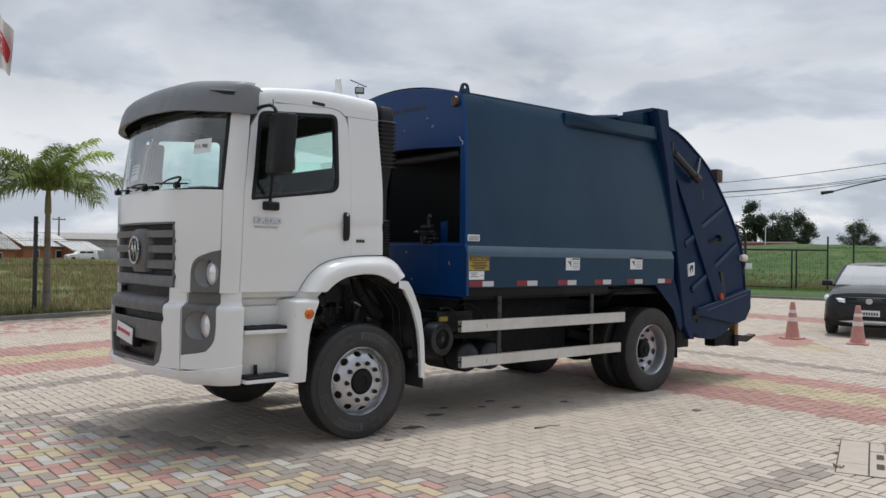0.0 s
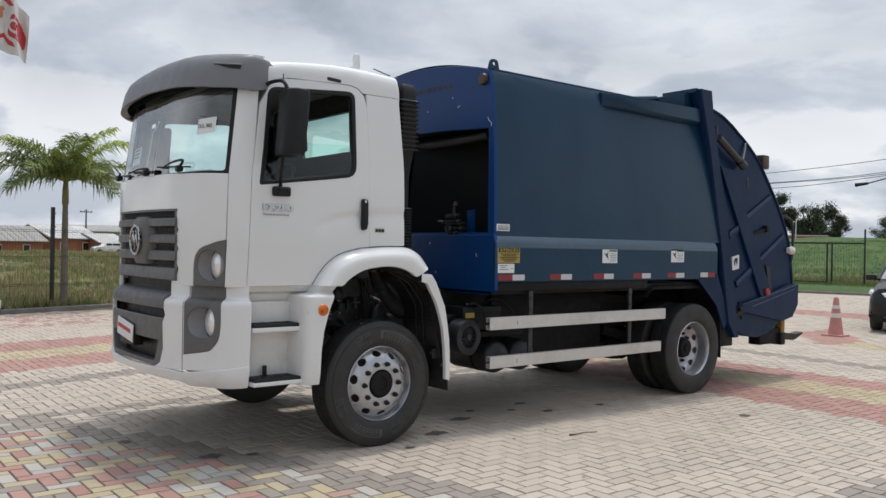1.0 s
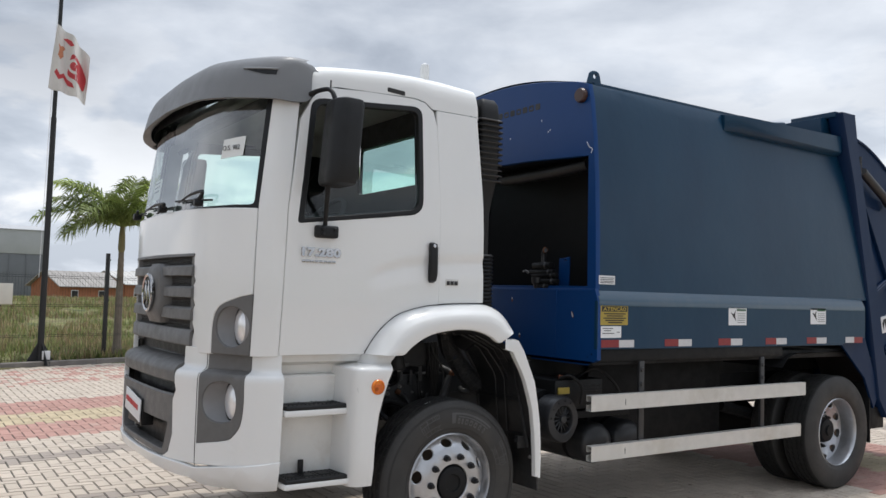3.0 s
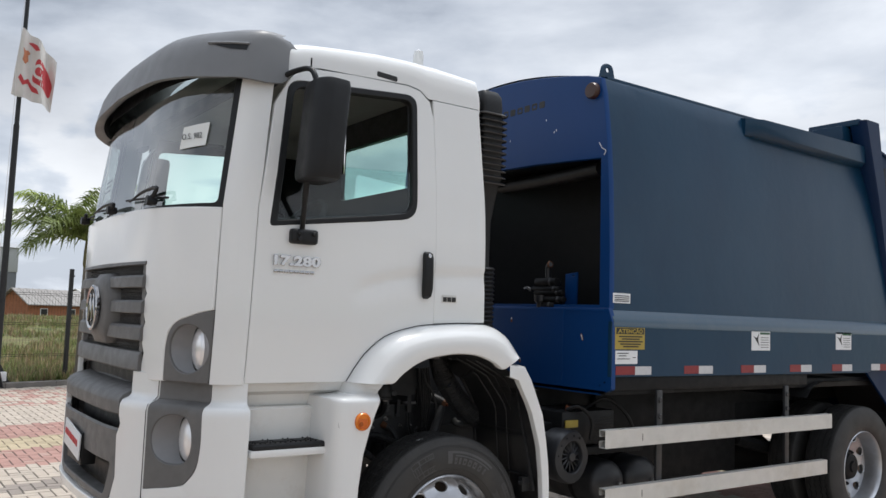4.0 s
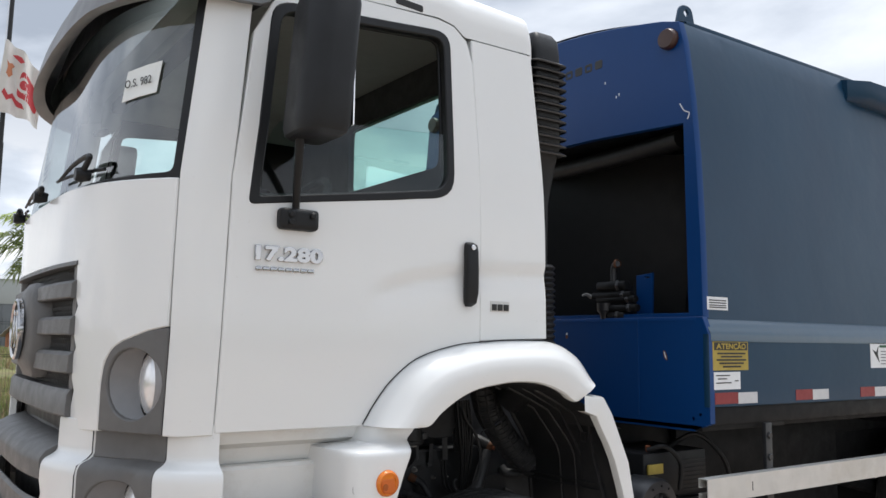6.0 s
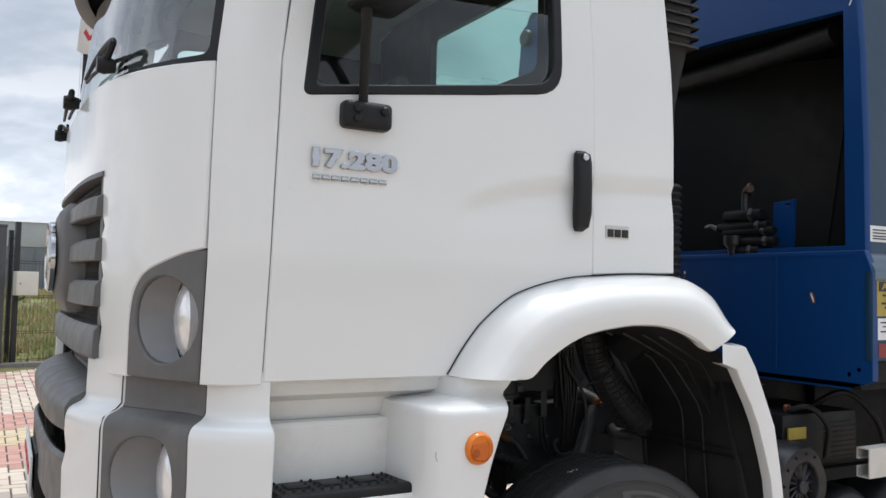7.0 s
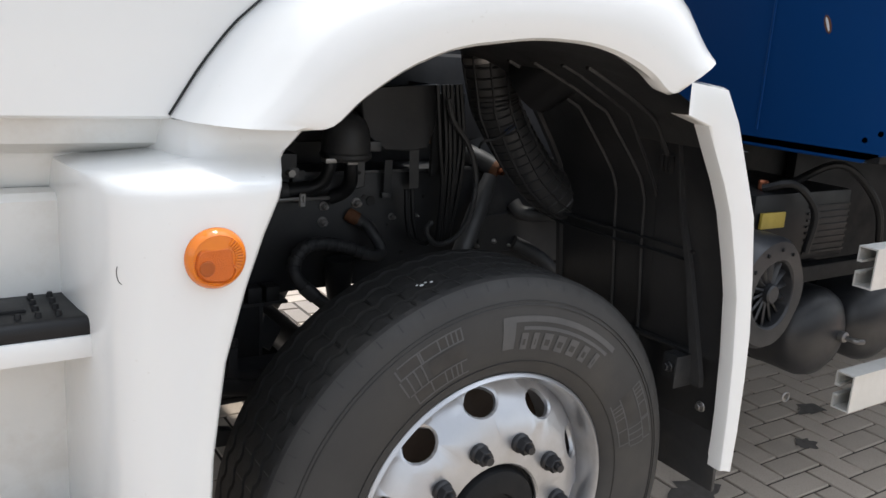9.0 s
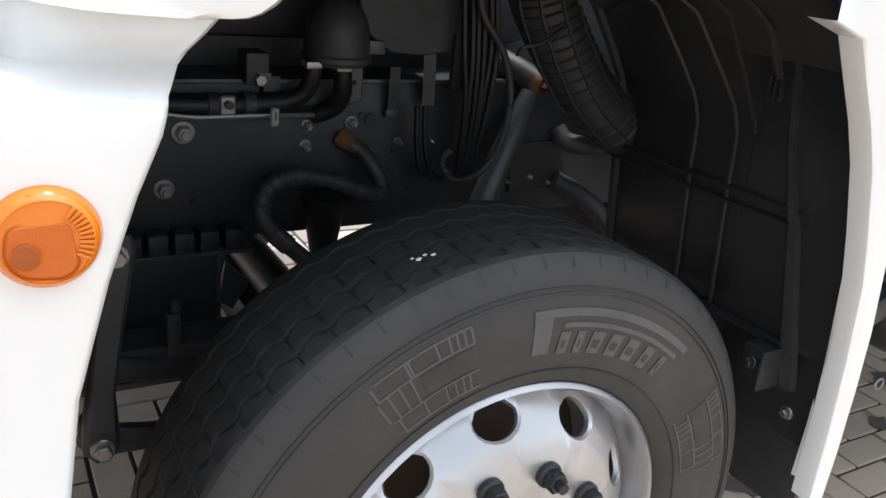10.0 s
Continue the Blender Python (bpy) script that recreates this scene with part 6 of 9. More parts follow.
for a, b, z in ((2.64, 2.72, 1.445), (2.65, 2.70, 1.430), (2.64, 2.73, 1.412), (2.755, 2.78, 1.42)):
    label_patch("print", a, b, z - 0.002, z + 0.002, SK, M["ink"], st, "", 0.004)
for x0, z0 in ((3.952, 1.468), (5.075, 1.478)):
    st = label_patch("pictogram_sticker", x0, x0 + 0.225, z0, z0 + 0.136, SK, M["sticker"], truck, "white safety sticker with black pictogram")
    label_patch("print", x0 + 0.10, x0 + 0.215, z0 + 0.112, z0 + 0.126, SK, M["green_ink"], st, "", 0.004)
    part("pictogram", slab([(x0 + 0.02, z0 + 0.10), (x0 + 0.06, z0 + 0.06), (x0 + 0.09, z0 + 0.03), (x0 + 0.075, z0 + 0.075), (x0 + 0.085, z0 + 0.12), (x0 + 0.06, z0 + 0.085)], "xz", SK - 0.004, 0.001, (), 0.0003), M["ink"], st)
    for k in range(5):
        label_patch("print", x0 + 0.11, x0 + 0.205, z0 + 0.02 + k * 0.017, z0 + 0.023 + k * 0.017, SK, M["ink"], st, "", 0.004)
for k, x0 in enumerate((2.632, 3.237, 3.835, 4.435, 5.02, 5.60)):
    last = k == 5
    label_patch("reflective_tape", x0, x0 + 0.145, 1.318, 1.368, SK, M["tape_white"] if last else M["red"], truck, "red and white reflective tape")
    label_patch("reflective_tape", x0 + 0.146, x0 + 0.29, 1.316, 1.366, SK, M["red"] if last else M["tape_white"], truck, "red and white reflective tape")

# box beam, tilted tail post
beam_rows = []
for x, s in ((4.02, 0.25), (4.16, 1.0), (5.0, 1.0), (5.60, 1.0)):
    z1, z0 = 3.205 + (x - 4.02) * 0.012, 3.065 - (x - 4.02) * 0.018
    yb = wall_y((z0 + z1) / 2) + 0.02
    beam_rows.append([(x, yb, z1), (x, yb - 0.02 - 0.085 * s, z1 - 0.01), (x, yb - 0.02 - 0.085 * s, z0 + 0.03), (x, yb - 0.02 - 0.055 * s, z0), (x, yb - 0.01, z0 - 0.01)])
both("box_beam", lambda: loft(beam_rows, True, True), M["teal"], truck)
zs = [0.62, 0.80, 1.2, 1.70, 2.2, 2.76, 3.1, 3.41]


def tail_post():
    rows = []
    for z in zs:
        a, b = POST_L(z) if z > 0.7 else 6.36, POST_R(z)
        w = 0.03 * max(0.0, min(1.0, (z - 1.7) / 1.7))
        rows.append([(a, -1.12, z), (a, -1.215 - w, z), (a + 0.012, -1.23 - w, z), (b - 0.012, -1.23 - w, z), (b, -1.215 - w, z), (b, -1.08, z)])
    return loft(rows, True, True)


both("tail_post", tail_post, M["navy"], truck, "tilted navy steel tail post")
both("post_cap", lambda: box(5.52, 5.76, -1.2, -0.75, 3.38, 3.425, 0.01), M["teal"], truck)
part("head_beam", box(5.45, 5.72, -1.1, 1.1, 3.24, 3.38, 0.01), M["teal"], truck)
both("post_brace", lambda: tube([(5.45, -0.72, 3.36), (4.90, -0.62, 3.30)], 0.035, 8, 2), M["teal"], truck)
both("gusset", lambda: slab([(5.55, 1.34), (5.98, 1.40), (6.16, 1.05), (6.22, 0.80), (6.16, 0.72), (6.0, 1.0)], "xz", -1.21, 0.02), M["navy"], truck)

# tailgate
TAIL = [(5.82, 2.96), (5.86, 3.12), (5.985, 3.265), (6.20, 3.212), (6.43, 3.113), (6.60, 3.015), (6.77, 2.904), (6.96, 2.745), (7.10, 2.592), (7.327, 2.315), (7.508, 2.054), (7.67, 1.76), (7.745, 1.488), (7.784, 1.20), (7.78, 0.95), (7.66, 0.82),
        (7.46, 0.72), (7.25, 0.62), (7.02, 0.575), (6.80, 0.60), (6.62, 0.68), (6.46, 0.80), (6.44, 0.82), (6.20, 1.836)]
part("tailgate_shell", loft([[(x, y, z) for x, z in TAIL] for y in (-1.02, 1.02)], True), M["navy"], truck, "curved navy tailgate shell")
both("tailgate_side", lambda: slab(TAIL[::-1], "xz", -1.105, 0.085), M["navy"], truck, "ribbed navy tailgate side plate")
rim_line = [(x, -1.108, z) for x, z in TAIL[2:14]]
both("tailgate_edge", lambda: tube(rim_line, 0.016, 8, 3), M["navy"], truck)
both("tailgate_box", lambda: loft([[(x, -1.15, z) for x, z in ((6.50, 0.93), (7.66, 1.21), (7.87, 1.20), (7.87, 0.95), (7.74, 0.80), (7.50, 0.755))][::1], [(x, -1.10, z) for x, z in ((6.50, 0.93), (7.66, 1.21), (7.87, 1.20), (7.87, 0.95), (7.74, 0.80), (7.50, 0.755))]], True, True), M["navy"], truck)
part("hopper_lip", box(7.66, 7.88, -1.1, 1.1, 0.90, 1.22, 0.02), M["navy"], truck)


cross_ribs = ([(6.799, 1.954), (7.269, 2.233), (7.231, 2.327), (6.716, 2.041)],
              [(7.093, 1.452), (7.591, 1.763), (7.534, 1.838), (7.02, 1.53)],
              [(6.405, 1.756), (6.616, 1.86), (6.587, 1.932), (6.38, 1.831)],
              [(6.584, 1.189), (6.9, 1.362), (6.871, 1.437), (6.55, 1.253)])
both("tailgate_rib", lambda: slab([(7.037, 1.074), (7.296, 1.066), (6.42, 2.571), (6.154, 2.603)], "xz", -1.140, 0.035, (), 0.008), M["navy"], truck, "wide pressed diagonal rib")
for quad in cross_ribs:
    both("tailgate_rib", lambda: slab(quad, "xz", -1.126, 0.022, (), 0.006), M["navy"], truck)
    (ax, az), (bx, bz) = quad[3], quad[2]
    # Thin pale strips stand in for the edge's highlight.
    for k in (0.012, 0.040):
        both("worn_edge", lambda: tube([(ax + 0.004, -1.126, az - k), (bx - 0.004, -1.126, bz - k)], 0.0055, 6, 2), M["worn_blue"], truck, "pale painted highlight along a rib edge")
for x0, z0, x1, z1 in ((6.64, 0.985, 7.86, 1.205), (6.84, 0.955, 7.78, 1.145)):
    both("worn_edge", lambda: tube([(x0, -1.152, z0), (x1, -1.152, z1)], 0.006, 6, 2), M["worn_blue"], truck, "pale painted highlight along a rib edge")
both("hydraulic_cylinder", lambda: merge(tube([(6.0, -1.19, 2.925), (6.50, -1.18, 2.67)], 0.042, 14, 2), tube([(6.48, -1.18, 2.68), (6.58, -1.18, 2.628)], 0.052, 14, 2), tube([(5.93, -1.20, 2.90), (5.93, -1.20, 3.06)], 0.022, 8, 2)), M["tank"], truck, "hydraulic lift cylinder")
both("cylinder_pipe", lambda: tube([(6.56, -1.16, 2.66), (6.62, -1.14, 2.74), (6.66, -1.13, 2.84), (6.69, -1.12, 2.93)], 0.012, 8), M["steel"], truck)
both("hole", lambda: slab(rounded([(6.755, 2.39), (6.80, 2.385), (6.79, 2.52), (6.745, 2.525)], 0.012), "xz", -1.108, 0.006, (), 0.0005), M["ink"], truck)
both("catch", lambda: merge(moved(merge(box(-0.17, 0.13, -0.035, 0.0, -0.018, 0.018, 0.008), box(0.09, 0.15, -0.05, 0.0, -0.03, 0.05, 0.008)), Matrix.Translation((7.02, -1.105, 1.86)) @ Matrix.Rotation(radians(-12), 4, "Y"))), M["chassis"], truck)
both("catch", lambda: slab([(7.16, 1.44), (7.23, 1.42), (7.29, 1.14), (7.23, 1.12)], "xz", -1.125, 0.02), M["ink"], truck)
both("side_lamp", lambda: lathe([(0.045, 0), (0.045, 0.02), (0.035, 0.03), (0, 0.032)], "y", (7.15, -1.140, 1.125), 20), M["red_lens"], truck, "red side lamp")
st = part("pictogram_sticker", slab([(6.465, 1.385), (6.60, 1.405), (6.60, 1.56), (6.465, 1.535)], "xz", -1.125, 0.02), M["sticker"], truck, "white safety sticker")
part("pictogram", slab([(6.49, 1.48), (6.515, 1.42), (6.53, 1.50), (6.56, 1.43), (6.57, 1.53), (6.51, 1.52)], "xz", -1.1275, 0.001, (), 0.0003), M["ink"], st)
part("pin", tube([(6.42, -1.19, 0.86), (6.62, -1.17, 0.90)], 0.03, 10, 2), M["chassis"], truck)
part("pin", tube([(6.60, -1.17, 0.82), (6.54, -1.17, 1.02)], 0.014, 8, 2), M["chassis"], truck)
both("beacon", lambda: box(7.03, 7.17, -1.14, -1.0, 2.64, 2.82, 0.025), M["brown_lens"], truck, "square tail lamp on the tailgate rim")
both("beacon_stalk", lambda: tube([(7.05, -1.07, 2.74), (6.96, -1.07, 2.71)], 0.02, 8, 2), M["chassis"], truck)
both("work_lamp", lambda: lathe([(0, -0.06), (0.035, -0.06), (0.045, -0.02), (0.055, 0.03), (0.05, 0.05), (0, 0.055)], "x", (7.70, -1.12, 1.63), 18), M["cone_white"], truck, "small beige work lamp")
both("grab_rail", lambda: tube([(7.58, -1.08, 2.08), (7.70, -1.12, 2.02), (7.76, -1.12, 1.88), (7.76, -1.12, 1.62), (7.74, -1.1, 1.42)], 0.018, 10), M["tank"], truck)
both("rear_step", lambda: merge(box(7.60, 7.68, -1.08, -0.98, 0.46, 0.80, 0.01), box(7.60, 7.66, -1.085, -0.975, 0.44, 0.50, 0.008)), M["ochre"], truck, "ochre upright of the rear step")
both("rear_hook", lambda: loft([[(x, y, z - h), (x, y, z + h)] + [(x, y + 0.10, z + h), (x, y + 0.10, z - h)] for x, y, z, h in ((7.66, -1.09, 0.55, 0.045), (7.86, -1.10, 0.53, 0.045), (7.92, -1.11, 0.535, 0.030), (8.06, -1.12, 0.575, 0.012))], True, True), M["hook"], truck)
both("step_support", lambda: merge(box(7.15, 7.62, -1.06, -0.9, 0.46, 0.66, 0.02), box(7.56, 7.66, -1.10, -0.92, 0.44, 0.60, 0.01)), M["chassis"], truck)

# ---- chassis and what hangs on it ----
chassis = part("chassis_rail", box(2.2, 7.3, -0.46, -0.39, 0.74, 1.02, 0.012), M["chassis"], truck)
part("chassis_rail", box(0.35, 7.3, 0.39, 0.46, 0.74, 1.02, 0.012), M["chassis"], truck)
part("subframe", box(2.3, 7.2, -0.55, 0.55, 1.02, 1.21, 0.012), M["chassis"], truck)
part("body_floor", box(2.62, 6.3, -1.15, 1.15, 1.19, 1.26, 0.01), M["chassis"], truck)
part("rear_axle", lathe([(0.09, -1.0), (0.09, -0.35), (0.20, -0.18), (0.22, 0), (0.20, 0.18), (0.09, 0.35), (0.09, 1.0)], "y", (AX_R, 0, 0.50), 20), M["chassis"], truck)
part("prop_shaft", tube([(2.2, 0, 0.72), (4.0, 0, 0.66), (5.4, 0, 0.55)], 0.055, 14, 2), M["chassis"], truck)
part("front_axle", box(1.31, 1.49, -0.95, 0.95, 0.40, 0.52, 0.04), M["chassis"], truck)
both("rear_spring", lambda: tube([(4.75, -0.56, 0.74), (5.2, -0.56, 0.64), (5.58, -0.56, 0.60), (6.0, -0.56, 0.64), (6.4, -0.56, 0.76)], 0.055, 8), M["chassis"], truck)
both("rear_arch", lambda: loft([[(x, y, z) for y in (-1.20, -0.6)] for x, z in ((4.74, 1.12), (4.82, 1.20), (4.95, 1.235), (6.05, 1.235), (6.2, 1.12), (6.36, 0.9))]), M["liner"], truck)
both("rear_mud_flap", lambda: box(6.10, 6.12, -1.2, -0.62, 0.40, 0.95, 0.004), M["chassis"], truck, "black rubber mud flap")
part("tail_block", box(6.12, 6.40, -1.18, -0.95, 0.52, 0.72, 0.01), M["chassis"], truck)
part("gearbox", box(2.0, 2.9, -0.28, 0.28, 0.55, 1.1, 0.06), M["chassis"], truck)
part("fuel_tank", loft([[(x, 0.86 + 0.28 * math.cos(a), 0.78 + 0.27 * math.sin(a)) for a in np.linspace(0, 2 * math.pi, 24, endpoint=False)] for x in (2.5, 3.6)], True, True), M["tank"], truck)
# Added plate, no known part: blocks the light through the underbody.
part("cross_plate", box(3.1, 4.7, -0.60, -0.56, 0.50, 1.20, 0.01), M["chassis"], truck)


def guard(z0, z1, x0, x1):
    """An open aluminium extrusion with a slotted back."""
    y0, y1, t = -1.292, -1.242, 0.004
    ring = [(y0, z0), (y1, z0), (y1, z0 + 0.04), (y1 - 0.014, z0 + 0.04), (y1 - 0.014, z0 + 0.034), (y1 - t, z0 + 0.034), (y1 - t, z0 + t), (y0 + t, z0 + t), (y0 + t, z1 - t), (y1 - t, z1 - t), (y1 - t, z1 - 0.034), (y1 - 0.014, z1 - 0.034), (y1 - 0.014, z1 - 0.04), (y1, z1 - 0.04), (y1, z1), (y0, z1)]
    return loft([[(x, y, z) for y, z in ring] for x in (x0, x1)], True, True)


for z0, z1, x0, x1 in ((0.902, 1.006, 2.485, 4.93), (0.570, 0.672, 2.492, 4.86)):
    g2 = part("side_guard", guard(z0, z1, x0, x1), M["alu"], truck, "dull aluminium side guard rail")
    part("side_guard", mirrored(guard(z0, z1, x0, x1)), M["alu"], truck, "dull aluminium side guard rail")
    part("scuff", box(2.80, 2.804, -1.2935, -1.291, z0 + 0.03, z0 + 0.07, 0), M["ink"], g2)
for x0 in (3.01, 4.40):
    both("guard_strut", lambda: merge(box(x0 - 0.025, x0 + 0.025, -1.243, -1.222, 0.60, 1.22, 0.004), cyl(0.018, 0.012, "y", (x0, -1.247, 1.16), 6), cyl(0.018, 0.012, "y", (x0, -1.247, 1.06), 6)), M["tank"], truck)

# round fan-like cover, battery box, air tanks behind the front wheel
cover = part("fan_cover", lathe([(0.158, -0.12), (0.163, -0.02), (0.160, 0.025), (0.150, 0.040), (0.100, 0.044), (0.094, 0.038), (0.093, -0.05), (0, -0.05)], "y", (2.48, -0.99, 0.815), 48), M["tank"], truck, "round dark dusty fan housing with radial spokes")
part("rear_drum", lathe([(0.0, 0.0), (0.150, 0.0), (0.155, -0.01), (0.155, -0.16), (0, -0.17)], "y", (2.46, -0.83, 0.845), 40), M["chassis"], cover)
for k in range(14):
    a = 2 * math.pi * k / 14
    part("spoke", moved(box(-0.0035, 0.0035, -0.012, 0.012, 0.022, 0.095, 0.001), Matrix.Translation((2.48, -1.002, 0.815)) @ Matrix.Rotation(a, 4, "Y") @ Matrix.Rotation(radians(35), 4, "Z")), M["tank"], cover)
part("boss", cyl(0.027, 0.05, "y", (2.48, -1.005, 0.815), 18), M["tank"], cover)
for k in range(5):
    a = radians(60 + 28 * k)
    part("cover_bolt", cyl(0.006, 0.006, "y", (2.48 + 0.128 * math.cos(a), -1.034, 0.815 + 0.128 * math.sin(a)), 6), M["chassis"], cover)
for x0 in (2.90, 3.22):
    tank = part("air_tank", lathe([(0, 0.0), (0.06, -0.003), (0.11, -0.018), (0.138, -0.04), (0.150, -0.07), (0.150, -0.60), (0.12, -0.66), (0, -0.68)], "y", (x0, -0.96, 0.60), 40), M["tank"], truck, "dark grey compressed-air tank")
    part("drain_valve", merge(cyl(0.018, 0.03, "y", (x0 + 0.06, -0.965, 0.60), 10), tube([(x0 + 0.06, -0.96, 0.60), (x0 + 0.065, -1.01, 0.598), (x0 + 0.09, -1.02, 0.595)], 0.009, 8)), M["steel"], tank)
    part("tank_strap", lathe([(0.153, -0.25), (0.153, -0.21)], "y", (x0, -0.96, 0.60), 40), M["chassis"], tank)
battery = part("battery_box", box(2.62, 3.05, -0.92, -0.55, 0.86, 1.07, 0.012), M["black"], truck, "black battery box with cables")
for k in range(8):
    part("cover_rib", box(2.84, 3.045, -0.924, -0.918, 0.88 + 0.02 * k, 0.888 + 0.02 * k, 0.001), M["black"], battery)
part("battery_rail", box(2.50, 3.30, -0.95, -0.90, 0.80, 0.85, 0.006), M["chassis"], battery)
part("yellow_label", box(2.635, 2.72, -0.935, -0.925, 0.975, 1.02, 0.002), M["yellow"], battery)
battery.location = (-0.11, 0, 0)
part("cable", tube([(2.68, -0.88, 1.08), (2.72, -0.95, 1.10), (2.80, -0.97, 1.02), (2.80, -0.96, 0.90)], 0.012, 8), M["black"], battery)
part("cable", tube([(2.90, -0.80, 1.07), (3.0, -0.9, 1.14), (3.16, -0.94, 1.02), (3.24, -0.93, 0.86)], 0.012, 8), M["black"], battery)
part("terminal", cyl(0.014, 0.03, "z", (2.70, -0.86, 1.085), 10), M["copper"], battery)
part("frame_side_plate", box(2.3, 3.6, -0.50, -0.47, 0.86, 1.18, 0.006), M["chassis"], truck)
part("drain_ring", tube([(2.70 + 0.013 * math.cos(a), -0.98, 0.445 + 0.015 * math.sin(a)) for a in np.linspace(0, 2 * math.pi, 15)], 0.003, 6, 1), M["steel"], truck)

# ---- seen through the front wheel arch ----
SIZED[0] = False


def rod(name, a, b, r, material, parent, seg=6, label=""):
    """A short round or six-sided piece from a to b."""
    return part(name, tube([a, b], r, seg, 1), material, parent, label)


def rail_bolt(p, r, tall=0.02):
    x, y, z = p
    b = part("bolt", merge(cyl(r, tall, "y", (x, y - tall * 0.4, z), 6, 0.002), cyl(r * 0.55, tall * 0.5, "y", (x, y - tall, z), 10, 0.001)), M["steel"], truck)
    part("washer", cyl(r * 1.4, 0.005, "y", (x, y + 0.004, z), 18, 0.001), M["steel"], b)


part("frame_rail", box(0.60, 2.45, -0.54, -0.50, 0.80, 1.095, 0.006), M["arch_paint"], truck)
part("rail_flange", box(0.60, 2.45, -0.548, -0.42, 1.095, 1.103, 0.002), M["arch_steel"], truck)
part("rail_flange", box(0.60, 1.235, -0.60, -0.42, 0.792, 0.800, 0.002), M["arch_steel"], truck)
part("engine_block", merge(box(0.62, 2.3, -0.40, 0.40, 0.80, 1.47, 0.03), box(0.95, 1.9, -0.46, -0.38, 1.16, 1.40, 0.04)), M["arch_paint"], truck)
for p, r in (((1.120, -0.545, 1.008), 0.0150), ((1.085, -0.545, 0.905), 0.0135), ((1.349, -0.545, 1.015), 0.0085), ((1.347, -0.545, 0.975), 0.0095), ((1.440, -0.545, 1.019), 0.0095), ((1.544, -0.545, 0.977), 0.0065), ((1.486, -0.545, 0.960), 0.004), ((1.618, -0.545, 0.976), 0.004), ((1.821, -0.545, 0.876), 0.006), ((1.877, -0.545, 0.886), 0.008), ((1.932, -0.545, 0.869), 0.006)):
    rail_bolt(p, r, 0.010 + r * 0.7)
for p, r in (((1.481, -0.541, 1.022), 0.013), ((1.139, -0.541, 0.876), 0.008), ((1.642, -0.541, 1.025), 0.005), ((1.581, -0.541, 0.873), 0.006), ((1.535, -0.541, 0.955), 0.004), ((1.391, -0.541, 0.874), 0.010), ((1.462, -0.541, 1.032), 0.007)):
    part("rail_hole", cyl(r, 0.004, "y", p, 16, 0.001), M["ink"], truck)
# domed valve with its two hoses
DX, DY, DZ = (1.385, -0.585, 1.149)
chamber = part("brake_chamber", lathe([(0.0, -0.012), (0.056, -0.010), (0.060, 0.0), (0.060, 0.03), (0.056, 0.062), (0.046, 0.086), (0.028, 0.103), (0.012, 0.110), (0, 0.111)], "z", (DX, DY, DZ), 32), M["dusty"], truck, "black domed valve under the cab floor")
part("dome_rib", lathe([(0.0605, -0.006), (0.064, -0.002), (0.064, 0.006), (0.0605, 0.010)], "z", (DX, DY, DZ), 32), M["dusty"], chamber)
part("stub_hose", tube([(1.337, -0.600, 1.155), (1.335, -0.600, 1.120), (1.324, -0.590, 1.087), (1.293, -0.580, 1.069), (1.253, -0.575, 1.064)], 0.0165, 12), M["black"], chamber)
part("stub_hose", tube([(1.388, -0.600, 1.155), (1.393, -0.600, 1.115), (1.397, -0.590, 1.082), (1.388, -0.570, 1.054), (1.360, -0.550, 1.036)], 0.0175, 12), M["black"], chamber)
for p in ((1.334, -0.600, 1.142), (1.391, -0.600, 1.137)):
    clip = part("hose_clip", lathe([(0.0185, -0.005), (0.0195, 0.0), (0.0185, 0.005)], "z", p, 18), M["steel"], chamber)
    part("clip_screw", box(p[0] - 0.020, p[0] + 0.008, p[1] - 0.027, p[1] - 0.018, p[2] - 0.006, p[2] + 0.006, 0.002), M["steel"], clip)
PX, PY, PZ = (1.429, -0.575, 1.105)
part("mounting_plate", slab(rounded([(PX - 0.014, PZ - 0.044), (PX + 0.014, PZ - 0.036), (PX + 0.014, PZ + 0.045), (PX - 0.014, PZ + 0.045)], 0.004), "xz", PY, 0.005, [ellipse(PX, PZ - 0.003, 0.005, 0.005, 12)]), M["arch_steel"], chamber)
# pipe, thin line and clamps along the frame
pipe = part("cross_pipe", tube([(1.002, -0.575, 1.067), (1.092, -0.575, 1.065), (1.188, -0.575, 1.063), (1.258, -0.575, 1.065), (1.338, -0.575, 1.069)], 0.0205, 14), M["black"], truck)
for p, q in (((1.226, -0.575, 1.064), 0.0235), ((1.163, -0.575, 1.064), 0.0225)):
    part("pipe_sleeve", cyl(q, 0.022, "x", p, 16, 0.002), M["dusty"], pipe)
CX, CY, CZ = (1.184, -0.600, 1.068)
part("pipe_clamp", slab(rounded([(CX - 0.011, CZ - 0.016), (CX + 0.011, CZ - 0.016), (CX + 0.011, CZ + 0.014), (CX - 0.011, CZ + 0.014)], 0.003), "xz", CY, 0.004), M["steel"], pipe)
rod("clamp_bolt", (CX, CY, CZ + 0.002), (CX, CY - 0.014, CZ + 0.002), 0.0075, M["arch_paint"], pipe)
line_pipe = part("conduit", tube([(1.024, -0.600, 1.061), (1.073, -0.600, 1.055), (1.128, -0.600, 1.048), (1.181, -0.600, 1.048), (1.251, -0.600, 1.049), (1.361, -0.560, 1.039)], 0.0048, 8), M["steel"], truck)
KX, KY, KZ = (1.267, -0.605, 1.047)
